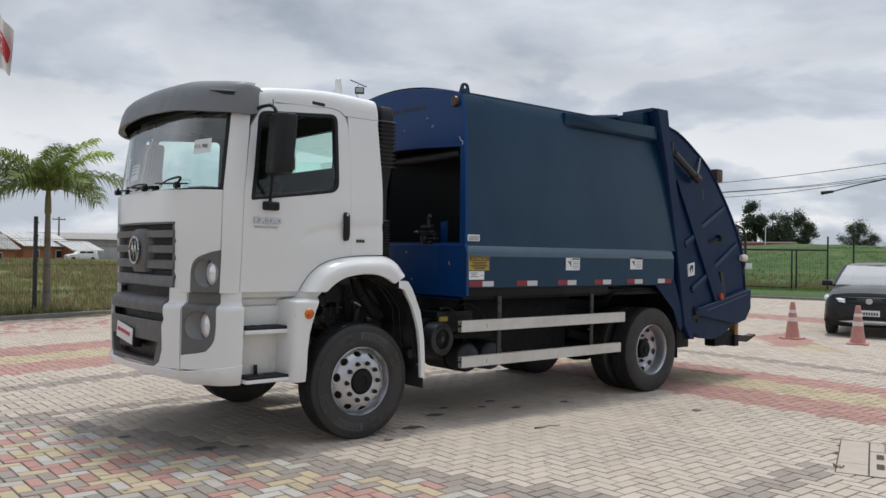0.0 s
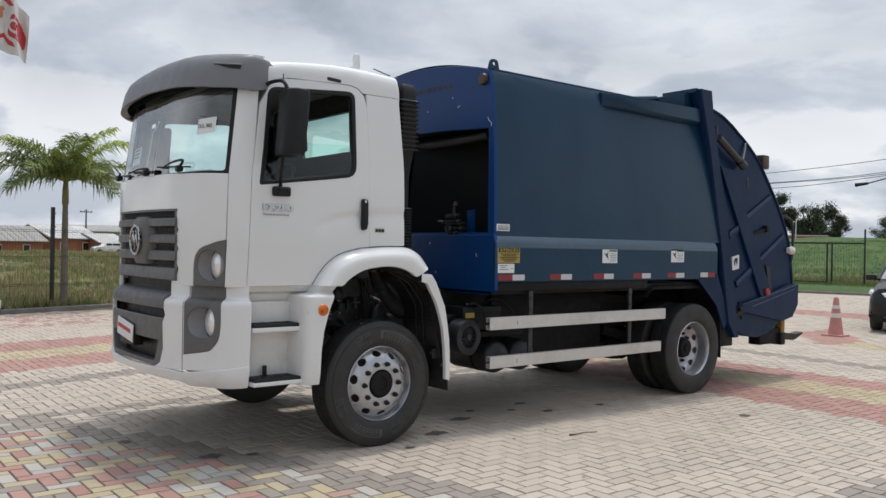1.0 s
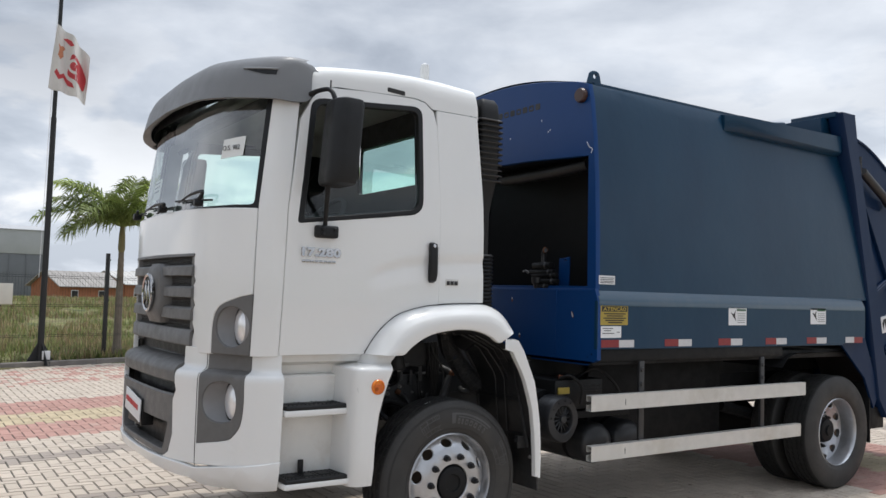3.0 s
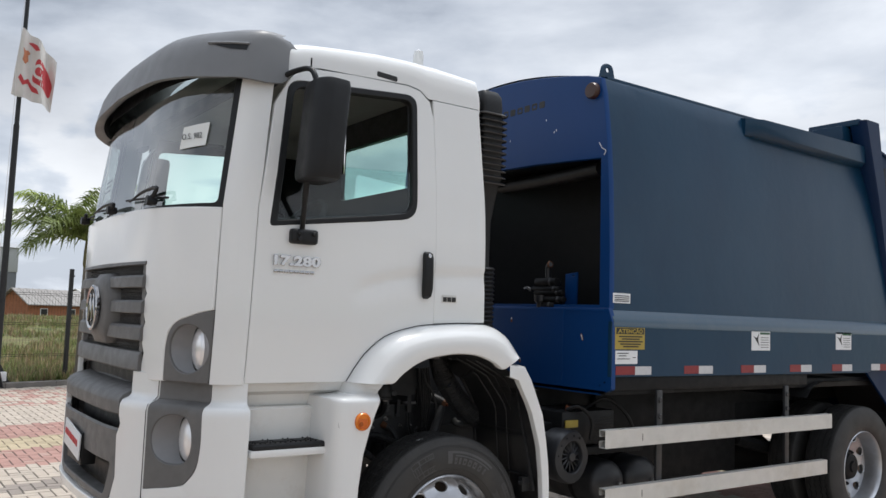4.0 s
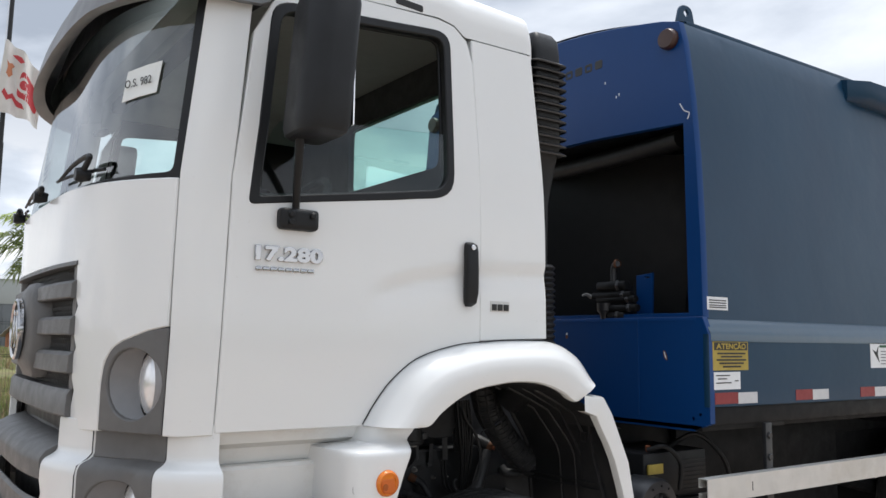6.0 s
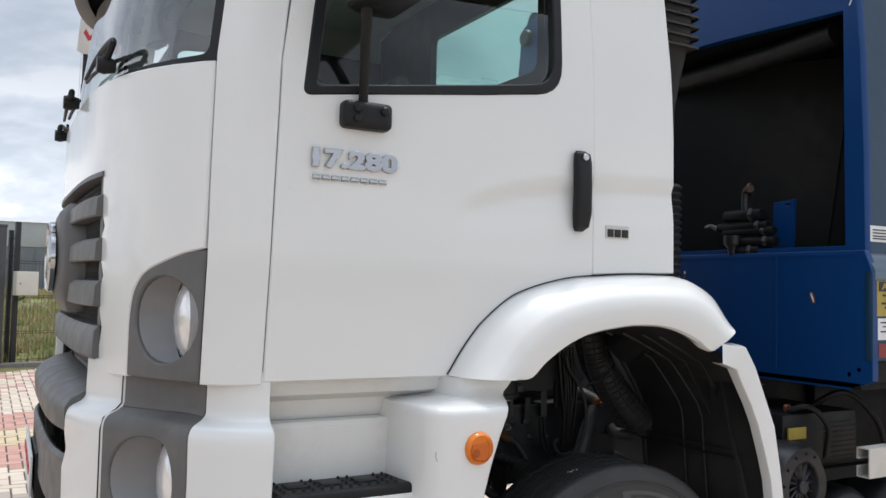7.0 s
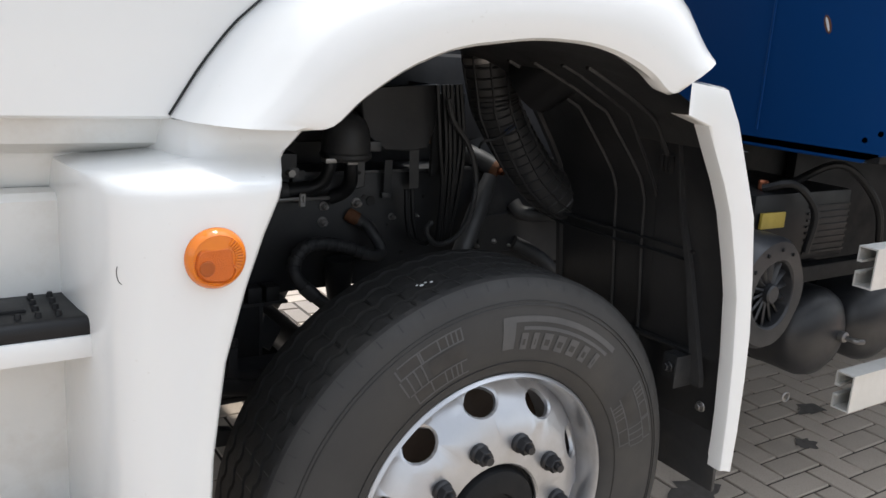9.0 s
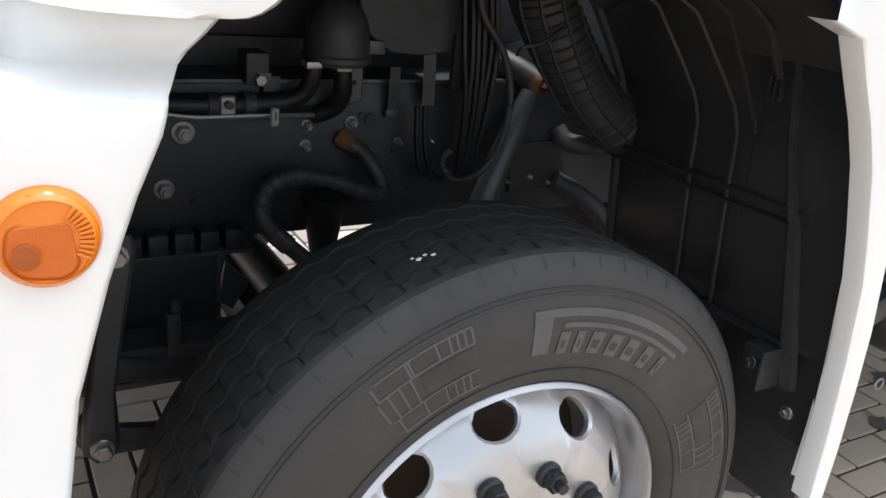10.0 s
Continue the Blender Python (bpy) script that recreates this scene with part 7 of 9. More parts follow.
part("conduit_clip", slab(rounded([(KX - 0.006, KZ - 0.016), (KX + 0.006, KZ - 0.016), (KX + 0.006, KZ + 0.014), (KX - 0.006, KZ + 0.014)], 0.003), "xz", KY, 0.003, [ellipse(KX, KZ + 0.002, 0.003, 0.009, 12)]), M["steel"], line_pipe)
VX, VY, VZ = (1.246, -0.570, 1.121)
valve = part("valve_box", merge(box(VX - 0.022, VX + 0.020, VY, VY + 0.06, VZ - 0.025, VZ + 0.032, 0.005), box(VX + 0.012, VX + 0.045, VY + 0.01, VY + 0.05, VZ - 0.09, VZ - 0.01, 0.005)), M["dusty"], truck)
rod("valve_bolt", (VX, VY, VZ - 0.013), (VX, VY - 0.018, VZ - 0.013), 0.0095, M["steel"], valve)
part("valve_plate", box(VX - 0.004, VX + 0.022, VY - 0.004, VY, VZ - 0.026, VZ - 0.002, 0.001), M["arch_steel"], valve)
# brake hose with its spiral guard
hose_path = smooth_line([(1.425, -0.545, 0.986), (1.454, -0.570, 0.968), (1.473, -0.590, 0.937), (1.486, -0.600, 0.904), (1.465, -0.610, 0.894), (1.426, -0.615, 0.906), (1.377, -0.620, 0.926), (1.324, -0.625, 0.940), (1.277, -0.630, 0.942), (1.246, -0.635, 0.924), (1.232, -0.640, 0.891), (1.240, -0.650, 0.862), (1.267, -0.660, 0.832), (1.301, -0.670, 0.802), (1.344, -0.680, 0.762)], 6)
hose = part("brake_hose", tube(hose_path, 0.0155, 12, 1), M["dusty"], truck, "black rubber brake hose with spiral guard")
part("hose_fitting", tube([(1.418, -0.540, 0.991), (1.428, -0.550, 0.984), (1.441, -0.560, 0.978)], [0.0185, 0.0185, 0.0165], 14, 2), M["rust"], hose)
part("fitting_collar", tube([(1.438, -0.555, 0.979), (1.449, -0.565, 0.970)], 0.0172, 14, 2), M["arch_steel"], hose)
part("hose_ferrule", tube(hose_path[-16:-10], 0.0185, 12, 1), M["arch_steel"], hose)
for k in range(30, 62, 3):
    d3 = (hose_path[k + 1] - hose_path[k - 1]).normalized()
    part("spiral_ring", moved(lathe([(0.0156, -0.0075), (0.0172, -0.006), (0.0172, 0.006), (0.0156, 0.0075)], "z", (0, 0, 0), 14), Matrix.Translation(hose_path[k]) @ d3.to_track_quat("Z", "Y").to_matrix().to_4x4() @ Matrix.Rotation(radians(9), 4, "X")), M["dusty"], hose)
# housing over the rail, its flange and the upright brackets
part("spring_housing", loft([[Vector(p) + Vector((0, dy, 0)) for dy in (0.0, 0.02, 0.2)] for p in ((1.410, -0.600, 1.311), (1.424, -0.600, 1.235), (1.443, -0.600, 1.195), (1.485, -0.600, 1.165), (1.545, -0.600, 1.161), (1.605, -0.600, 1.167), (1.627, -0.600, 1.223), (1.624, -0.600, 1.325))] ), M["arch_paint"], truck)
part("housing_face", slab([(p[0], p[2]) for p in ((1.410, -0.600, 1.311), (1.424, -0.600, 1.235), (1.443, -0.600, 1.195), (1.485, -0.600, 1.165), (1.545, -0.600, 1.161), (1.605, -0.600, 1.167), (1.627, -0.600, 1.223), (1.624, -0.600, 1.325))], "xz", -0.603, 0.006), M["arch_paint"], truck)
for p, q, hw in (((1.512, -0.575, 1.132), (1.521, -0.555, 1.040), 0.011), ((1.578, -0.585, 1.192), (1.592, -0.570, 1.055), 0.014)):
    part("bracket_plate", loft([[(c[0] - hw, c[1], c[2]), (c[0] + hw, c[1], c[2]), (c[0] + hw, c[1] + 0.012, c[2])] for c in (p, q)]), M["arch_steel"], truck)
FX, FY, FZ = (1.521, -0.556, 1.035)
part("bracket_foot", box(FX - 0.014, FX + 0.014, FY, FY + 0.012, FZ - 0.006, FZ + 0.010, 0.002), M["arch_steel"], truck)
HX, HY, HZ = (1.454, -0.605, 1.173)
part("housing_flange", box(HX - 0.016, HX + 0.016, HY - 0.006, HY, HZ - 0.013, HZ + 0.012, 0.003), M["arch_steel"], truck)
for p, m in (((1.643, -0.560, 1.216), "steel"), ((1.651, -0.560, 1.199), "steel"), ((1.652, -0.560, 1.138), "steel"), ((1.632, -0.570, 1.193), "steel")):
    rod("pipe_nut", p, (p[0], p[1] - 0.02, p[2]), 0.0085, M[m], truck)
rod("brass_nut", (1.611, -0.570, 1.180), (1.642, -0.570, 1.178), 0.0065, M["ochre"], truck)
# cables between housing and hose
LOOM = [((1.603, -0.640, 1.327), (1.621, -0.640, 1.176), (1.641, -0.630, 1.066), (1.655, -0.600, 0.915)),
          ((1.620, -0.640, 1.328), (1.639, -0.640, 1.176), (1.648, -0.630, 1.066), (1.663, -0.600, 0.915)),
          ((1.632, -0.640, 1.329), (1.651, -0.640, 1.176), (1.661, -0.630, 1.065), (1.671, -0.600, 0.914)),
          ((1.644, -0.640, 1.329), (1.664, -0.640, 1.177), (1.672, -0.630, 1.065), (1.677, -0.600, 0.914)),
          ((1.659, -0.640, 1.330), (1.680, -0.640, 1.177), (1.677, -0.630, 1.065), (1.682, -0.600, 0.914)),
          ((1.671, -0.640, 1.331), (1.693, -0.640, 1.177), (1.693, -0.630, 1.065), (1.688, -0.600, 0.913)),
          ((1.552, -0.600, 1.060), (1.558, -0.600, 0.987), (1.572, -0.600, 0.934), (1.614, -0.600, 0.910), (1.627, -0.610, 0.920)),
          ((1.569, -0.600, 1.060), (1.576, -0.600, 0.986), (1.592, -0.600, 0.933), (1.614, -0.600, 0.910), (1.627, -0.610, 0.920))]
for pts in LOOM:
    part("cable_loom", tube(pts, 0.0062, 6), M["black"], truck)
part("cable_sheath", box(1.624, 1.716, -0.60, -0.585, 1.092, 1.305, 0.004), M["arch_paint"], truck)
line2 = smooth_line([(1.623, -0.660, 1.300), (1.644, -0.660, 1.242), (1.687, -0.660, 1.191), (1.714, -0.660, 1.138), (1.726, -0.660, 1.082), (1.721, -0.660, 1.026), (1.708, -0.650, 0.965), (1.676, -0.640, 0.926), (1.637, -0.630, 0.916), (1.615, -0.620, 0.933), (1.614, -0.610, 0.956), (1.635, -0.600, 0.969)], 14)


def corrugated(pts, r):
    rows = []
    for k in range(1, len(pts) - 1):
        q = (pts[k + 1] - pts[k - 1]).normalized().to_track_quat("Z", "Y")
        w = r + 0.0013 * (k % 2)
        rows.append([tuple(pts[k] + q @ Vector((w * math.cos(a), w * math.sin(a), 0))) for a in np.linspace(0, 2 * math.pi, 8, endpoint=False)])
    return loft(rows, True)


part("corrugated_conduit", corrugated(line2, 0.0068), M["dusty"], truck)
# netted intake hose
line = smooth_line([(1.718, -0.660, 1.457), (1.734, -0.660, 1.388), (1.759, -0.660, 1.312), (1.774, -0.660, 1.278), (1.817, -0.660, 1.213), (1.867, -0.660, 1.150), (1.936, -0.660, 1.082), (2.032, -0.655, 1.021), (2.157, -0.640, 0.975)], 10)
air = part("air_hose", tube(line, 0.061, 28, 1), M["dusty"], truck, "thick black hose in a net sleeve")
for k in range(2, len(line) - 1, 3):
    d4 = (line[k + 1] - line[k - 1]).normalized()
    part("hose_band", moved(lathe([(0.0606, -0.004), (0.0645, 0.0), (0.0606, 0.004)], "z", (0, 0, 0), 28), Matrix.Translation(line[k]) @ d4.to_track_quat("Z", "Y").to_matrix().to_4x4() @ Matrix.Rotation(radians(8), 4, "X")), M["arch_paint"], air)
for k in range(9):
    a = 2 * math.pi * k / 9
    cord = []
    for i in range(1, len(line) - 1, 2):
        q = (line[i + 1] - line[i - 1]).normalized().to_track_quat("Z", "Y")
        cord.append(line[i] + q @ Vector((0.0625 * math.cos(a + 0.012 * i), 0.0625 * math.sin(a + 0.012 * i), 0)))
    part("hose_cord", tube(cord, 0.0034, 5, 2), M["arch_paint"], air)
part("hose_clamp", moved(lathe([(0.0625, -0.008), (0.065, 0.0), (0.0625, 0.008)], "z", (0, 0, 0), 28), Matrix.Translation(line[8]) @ (line[9] - line[7]).normalized().to_track_quat("Z", "Y").to_matrix().to_4x4()), M["steel"], air)
rod("blue_tie", (1.768, -0.715, 1.218), (1.793, -0.718, 1.238), 0.0055, M["blue"], air)
part("tie_wire", tube([(1.708, -0.690, 1.177), (1.703, -0.710, 1.194), (1.735, -0.720, 1.203), (1.763, -0.722, 1.219), (1.792, -0.720, 1.238), (1.830, -0.700, 1.254)], 0.0036, 6), M["arch_paint"], truck)
sensor = part("sensor_body", tube([(1.790, -0.500, 1.138), (1.817, -0.540, 1.122), (1.843, -0.570, 1.104)], 0.0275, 18), M["dusty"], truck)
part("sensor_cap", tube([(1.842, -0.565, 1.105), (1.847, -0.580, 1.100), (1.852, -0.587, 1.097)], [0.0278, 0.0265, 0.020], 18, 1), M["rust"], sensor)
rod("cap_nut", (1.852, -0.585, 1.097), (1.858, -0.600, 1.092), 0.010, M["copper"], sensor)
part("damper", tube([(1.826, -0.585, 1.083), (1.782, -0.600, 0.997), (1.722, -0.620, 0.876), (1.674, -0.630, 0.764)], [0.020, 0.027, 0.028, 0.028], 18), M["arch_steel"], truck)
part("elbow_pipe", tube([(1.930, -0.560, 0.997), (1.943, -0.580, 0.974), (1.992, -0.600, 0.967), (2.108, -0.600, 0.970)], 0.0215, 14), M["dusty"], truck)
part("elbow_pipe", tube([(1.943, -0.560, 0.878), (1.989, -0.580, 0.854), (2.044, -0.600, 0.813), (2.127, -0.600, 0.734)], 0.022, 14), M["dusty"], truck)
part("side_plate", slab([(p[0], p[2]) for p in ((1.821, -0.550, 0.958), (1.951, -0.550, 0.966), (1.987, -0.550, 0.856), (1.829, -0.550, 0.853))], "xz", -0.552, 0.008), M["arch_paint"], truck)
# leaf spring, shackle and anchor in front of the axle
SX, SY, SZ = (1.217, -0.620, 0.775)
part("splash_plate", box(0.70, 1.165, -0.60, -0.585, 0.655, 0.795, 0.004), M["arch_paint"], truck)
part("plate_edge", box(1.163, 1.170, -0.604, -0.56, 0.670, 0.795, 0.001), M["arch_steel"], truck)
part("gusset_plate", slab([(p[0], p[2]) for p in ((1.191, -0.560, 0.756), (1.235, -0.560, 0.713), (1.204, -0.560, 0.659), (1.178, -0.560, 0.679))], "xz", -0.56, 0.008), M["arch_steel"], truck)
for k in range(5):
    part("rail_lug", box(1.00 + 0.045 * k, 1.034 + 0.045 * k, -0.60, -0.56, 0.800, 0.838, 0.003), M["arch_paint"], truck)
LZ = (1.026, -0.660, 0.675)[2]
spring = part("leaf_spring", loft([[(x, -0.70, z), (x, -0.62, z), (x, -0.62, z - 0.014), (x, -0.70, z - 0.014)] for x, z in ((0.80, LZ + 0.004), (1.2, LZ), (1.6, LZ - 0.01), (2.0, LZ + 0.03))], True, True), M["arch_steel"], truck)
for k in range(1, 5):
    part("spring_leaf", box(0.84 + 0.015 * k, 1.60 - 0.03 * k, -0.70, -0.62, LZ - 0.011 - 0.0155 * k, LZ + 0.002 - 0.0155 * k, 0.003), M["arch_steel"], spring)
GX, GY, GZ = (1.062, -0.710, 0.721)
part("spring_clamp", merge(box(GX - 0.011, GX + 0.011, GY - 0.004, GY + 0.02, GZ - 0.060, GZ + 0.02, 0.004), cyl(0.009, 0.02, "z", (GX + 0.004, GY + 0.006, GZ + 0.03), 8)), M["arch_steel"], spring)
part("front_axle_beam", tube([(0.842, -0.840, 0.761), (0.908, -0.840, 0.740), (0.981, -0.820, 0.710), (1.057, -0.780, 0.676), (1.173, -0.700, 0.624)], 0.0195, 14), M["dusty"], truck)
part("shackle", loft([[(c[0] + h * 1.0, c[1], c[2]), (c[0] + h * 0.7, c[1] - 0.008, c[2]), (c[0] - h * 0.7, c[1] - 0.008, c[2]), (c[0] - h, c[1], c[2]), (c[0] - h, c[1] + 0.03, c[2]), (c[0] + h, c[1] + 0.03, c[2])] for c, h in (((0.961, -0.870, 0.953), 0.014), ((0.957, -0.870, 0.933), 0.024), ((0.937, -0.870, 0.796), 0.021), ((0.925, -0.870, 0.705), 0.019), ((0.921, -0.870, 0.628), 0.026), ((0.920, -0.870, 0.608), 0.026), ((0.920, -0.870, 0.593), 0.012))], True, True), M["dusty"], truck)
for p in ((0.953, -0.880, 0.925), (0.920, -0.880, 0.619)):
    sb = part("shackle_bolt", cyl(0.0175, 0.012, "y", (p[0], p[1], p[2]), 20, 0.002), M["steel"], truck)
    part("bolt_head", cyl(0.0125, 0.022, "y", (p[0], p[1] - 0.008, p[2]), 6, 0.002), M["steel"], sb)
part("shackle_arm", slab(rounded([(p[0], p[2]) for p in ((0.903, -0.860, 0.594), (1.011, -0.860, 0.588), (1.012, -0.860, 0.618), (0.946, -0.860, 0.631), (0.905, -0.860, 0.636))], 0.008), "xz", -0.86, 0.02), M["dusty"], truck)
part("shackle_bush", cyl(0.022, 0.05, "y", (0.911, -0.800, 0.601), 18, 0.004), M["arch_steel"], truck)
part("spring_stop", lathe([(0, -0.09), (0.020, -0.08), (0.034, 0.0), (0.040, 0.06), (0, 0.07)], "z", (1.368, -0.600, 0.832), 16), M["black"], truck)
part("brake_drum", lathe([(0.20, -0.12), (0.21, 0.02), (0.20, 0.03)], "y", (1.432, -0.93, RAD), 28), M["arch_paint"], truck)
part("axle", cyl(0.05, 1.8, "y", (1.432, 0, RAD), 20), M["arch_paint"], truck)
SIZED[0] = True
# small lamp and stub on the cab roof
part("roof_stub", lathe([(0.022, 0), (0.022, 0.10), (0.012, 0.115), (0, 0.117)], "z", (1.54, -0.50, 3.06), 14), M["sticker"], truck)
SIZED[0] = False

# ---- ground, paving, kerbs ----
L0, LN = Vector((1.30, 12.90)), Vector((-0.309, 0.951))     # boundary behind the flagpole, outward normal
R0, RN = Vector((31.2, 10.4)), Vector((0.951, 0.309))       # boundary behind the parked car


def beyond(x, y):
    """Metres past the edge of the paved yard (negative inside), and which edge."""
    p = Vector((x, y))
    a, b = (p - L0).dot(LN), (p - R0).dot(RN)
    return (a, "l") if a > b else (b, "r")


def ease(t):
    t = max(0.0, min(1.0, t))
    return t * t * (3 - 2 * t)


def ground_z(x, y):
    d, which = beyond(x, y)
    if d <= 0:
        return -0.05
    w = ease((x - 0.6 * y - 4) / 10)           # from the flagpole side towards the hill
    left = 0.04 + 0.75 * ease((d - 2) / 26) - 1.2 * ease((d - 34) / 40) + 0.10 * noise.noise(Vector((x * 0.35, y * 0.35, 0))) * ease(d / 3)
    right = 0.12 + 0.16 * ease(d / 1.2) + 2.35 * ease((d - 3) / 28) + (0.35 * noise.noise(Vector((x * 0.12, y * 0.12, 3))) + 0.16 * noise.noise(Vector((x * 0.4, y * 0.4, 5)))) * ease((d - 4) / 8)
    return left * (1 - w) + right * w


axis_x = sorted(set([-3000, -1200, -500, -200, -90, -50] + list(np.arange(-30, 70, 1.25)) + [80, 95, 120, 160, 240, 500, 1200, 3000]))
axis_y = sorted(set([-3000, -1200, -500, -200, -90, -50] + list(np.arange(-30, 60, 1.25)) + [70, 85, 105, 140, 200, 500, 1200, 3000]))
gv = [(x, y, ground_z(x, y)) for y in axis_y for x in axis_x]
nx = len(axis_x)
gf = [(j * nx + i, j * nx + i + 1, (j + 1) * nx + i + 1, (j + 1) * nx + i) for j in range(len(axis_y) - 1) for i in range(nx - 1)]
gm = bpy.data.meshes.new("ground")
gm.from_pydata(gv, [], gf)
gm.polygons.foreach_set("use_smooth", [True] * len(gm.polygons))
gm.materials.append(M["ground"])
ground = tagged(new("ground", gm), "rough grassy ground with bare soil patches beyond the fence", "ground", kind="structure")

LD, RD = Vector((0.951, 0.309)), Vector((0.309, -0.951))
s_l = (R0 - L0).dot(RN) / LD.dot(RN)
corner = L0 + LD * s_l
far_r, far_l = R0 + RD * 58, L0 - LD * 40
yard = [(-36, -40), (far_r.x, -40), tuple(far_r), tuple(corner), tuple(far_l)]
bm = bmesh.new()
bm.faces.new([bm.verts.new((x, y, -0.007)) for x, y in yard])
pavement = tagged(part("pavement", bm, M["joint"]), "sandy bedding under the interlocking concrete pavers", "pavement", kind="structure")


def stone_colour(x, y):
    """Which stone lies at a place: 0 beige-grey field, 1 red, 2 yellow, 3 dark grey, 4 light grey."""
    # mixed field before the front of the truck, with a dark border along its slanting edge
    e1 = (x + 0.83) * 0.9085 + (y - 1.39) * 0.418
    if e1 < 0 and y < 1.40 and y > -6.4:
        return random.choice((1, 1, 2, 2, 3, 3, 4, 4))
    if e1 < 0.32 and y < 1.58 and y > -6.4:
        return 3
    # striped band that runs past the front of the truck, and the one that crosses behind its rear axle
    v = (y - 4.35) * 0.976 - (x + 0.30) * 0.216
    if 0 < v < 2.90 and x < 8.5:
        return 2 if 1.0 < v < 1.85 else 1
    if 5.93 < x < 8.45 and v < 2.90:
        return 2 if 6.86 < x < 7.74 else 1
    if (-1.20 < v < -0.83 and x < 5.5) or (9.65 < x < 10.0 and y < 8) or (-4.32 < y < -4.02 and 1.4 < x < 3.9) or (1.35 < y < 1.58 and -0.75 < x < 5.6):
        return 3
    if 12.0 < x < 15.2 and -2.2 < y < 1.8 and abs((x - 13.2) * 0.65 - (y - 0.9) * 0.75) < 0.5:
        return 1 if y > 0.3 else 2
    if 18.4 < x < 20.2 and y < 9:
        return 1 if y > 2 or x < 19.3 else 2
    if -3.0 < beyond(x, y)[0] < -0.5 and x < 8:
        return random.choice((1, 0, 0))
    return 0


# herringbone: stones of 0.215 x 0.1075 m
U = 0.1080
stones = []
for i in range(-130, 285):
    for j in range(-140, 160):
        k = (i - j) % 4
        if k == 0:
            stones.append((i * U, j * U, 2 * U, U))
        elif k == 2:
            stones.append((i * U, j * U - U, U, 2 * U))
NEAR, near_stones, far_v, far_f, far_m = (1.95, 4.3, -2.4, 0.4), [], [], [], []
random.seed(7)
for x0, y0, w, h in stones:
    cx, cy = x0 + w / 2, y0 + h / 2
    if beyond(cx, cy)[0] > -0.12 or (-0.68 < (cx - 4.55) * 0.927 + (cy + 4.40) * 0.375 < 0.52 and -0.36 < (cy + 4.40) * 0.927 - (cx - 4.55) * 0.375 < 0.36):
        continue
    col = stone_colour(cx, cy)
    if NEAR[0] < cx < NEAR[1] and NEAR[2] < cy < NEAR[3] and len(near_stones) < 300:
        near_stones.append((cx, cy, w, h, col))
        continue
    g, c = 0.0043, 0.004
    if cx > 12 or cy > 8 or cx < -4:
        c = 0.006
    z, tx, ty = random.uniform(-0.0015, 0.0012), random.uniform(-0.0012, 0.0012), random.uniform(-0.0012, 0.0012)
    b = len(far_v)
    for px, py in ((x0 + g, y0 + g), (x0 + w - g, y0 + g), (x0 + w - g, y0 + h - g), (x0 + g, y0 + h - g)):
        far_v.append((px, py, z - 0.010))
    for px, py, s, t in ((x0 + g + c, y0 + g + c, -1, -1), (x0 + w - g - c, y0 + g + c, 1, -1), (x0 + w - g - c, y0 + h - g - c, 1, 1), (x0 + g + c, y0 + h - g - c, -1, 1)):
        far_v.append((px, py, z + s * tx + t * ty))
    far_f += [(b + 4, b + 5, b + 6, b + 7), (b, b + 1, b + 5, b + 4), (b + 1, b + 2, b + 6, b + 5), (b + 2, b + 3, b + 7, b + 6), (b + 3, b, b + 4, b + 7)]
    far_m += [col] * 5
fm = bpy.data.meshes.new("paving_stones")
fm.from_pydata(far_v, [], far_f)
for m in PAVE:
    fm.materials.append(m)
fm.polygons.foreach_set("material_index", far_m)
stones_ob = new("paving_stones", fm)
stones_ob.parent = pavement
tagged(stones_ob, "interlocking concrete pavers in beige-grey with red and yellow bands", kind="stuff")

# kerbs and fences


def run_along(a, b, step):
    n = max(1, round((b - a).length / step))
    return [a + (b - a) * (i / n) for i in range(n + 1)]


def wall_strip(a, b, z0, z1, t):
    """A kerb stone from a to b."""
    d = (b - a).normalized()
    n = Vector((-d.y, d.x)) * t / 2
    a, b = a + d * 0.004, b - d * 0.004
    rows = []
    for p in (a, b):
        rows.append([(p.x - n.x, p.y - n.y, z0), (p.x - n.x, p.y - n.y, z1 - 0.015), (p.x - n.x * 0.8, p.y - n.y * 0.8, z1), (p.x + n.x * 0.8, p.y + n.y * 0.8, z1), (p.x + n.x, p.y + n.y, z1 - 0.015), (p.x + n.x, p.y + n.y, z0)])
    return loft(rows, True, True)


for name, a, b in (("kerb_back", L0 - LD * 14, corner), ("kerb_side", corner - RN * 1.72, R0 + RD * 26 - RN * 1.72)):
    kerb = thing(name, "low grey concrete kerb along the paved yard", "kerb", (0, 0, 0), kind="structure")
    pts = run_along(a, b, 1.0)
    for p, q in zip(pts, pts[1:]):
        part("kerb_stone", wall_strip(p, q, -0.04, 0.10, 0.14), M["kerb"], kerb)


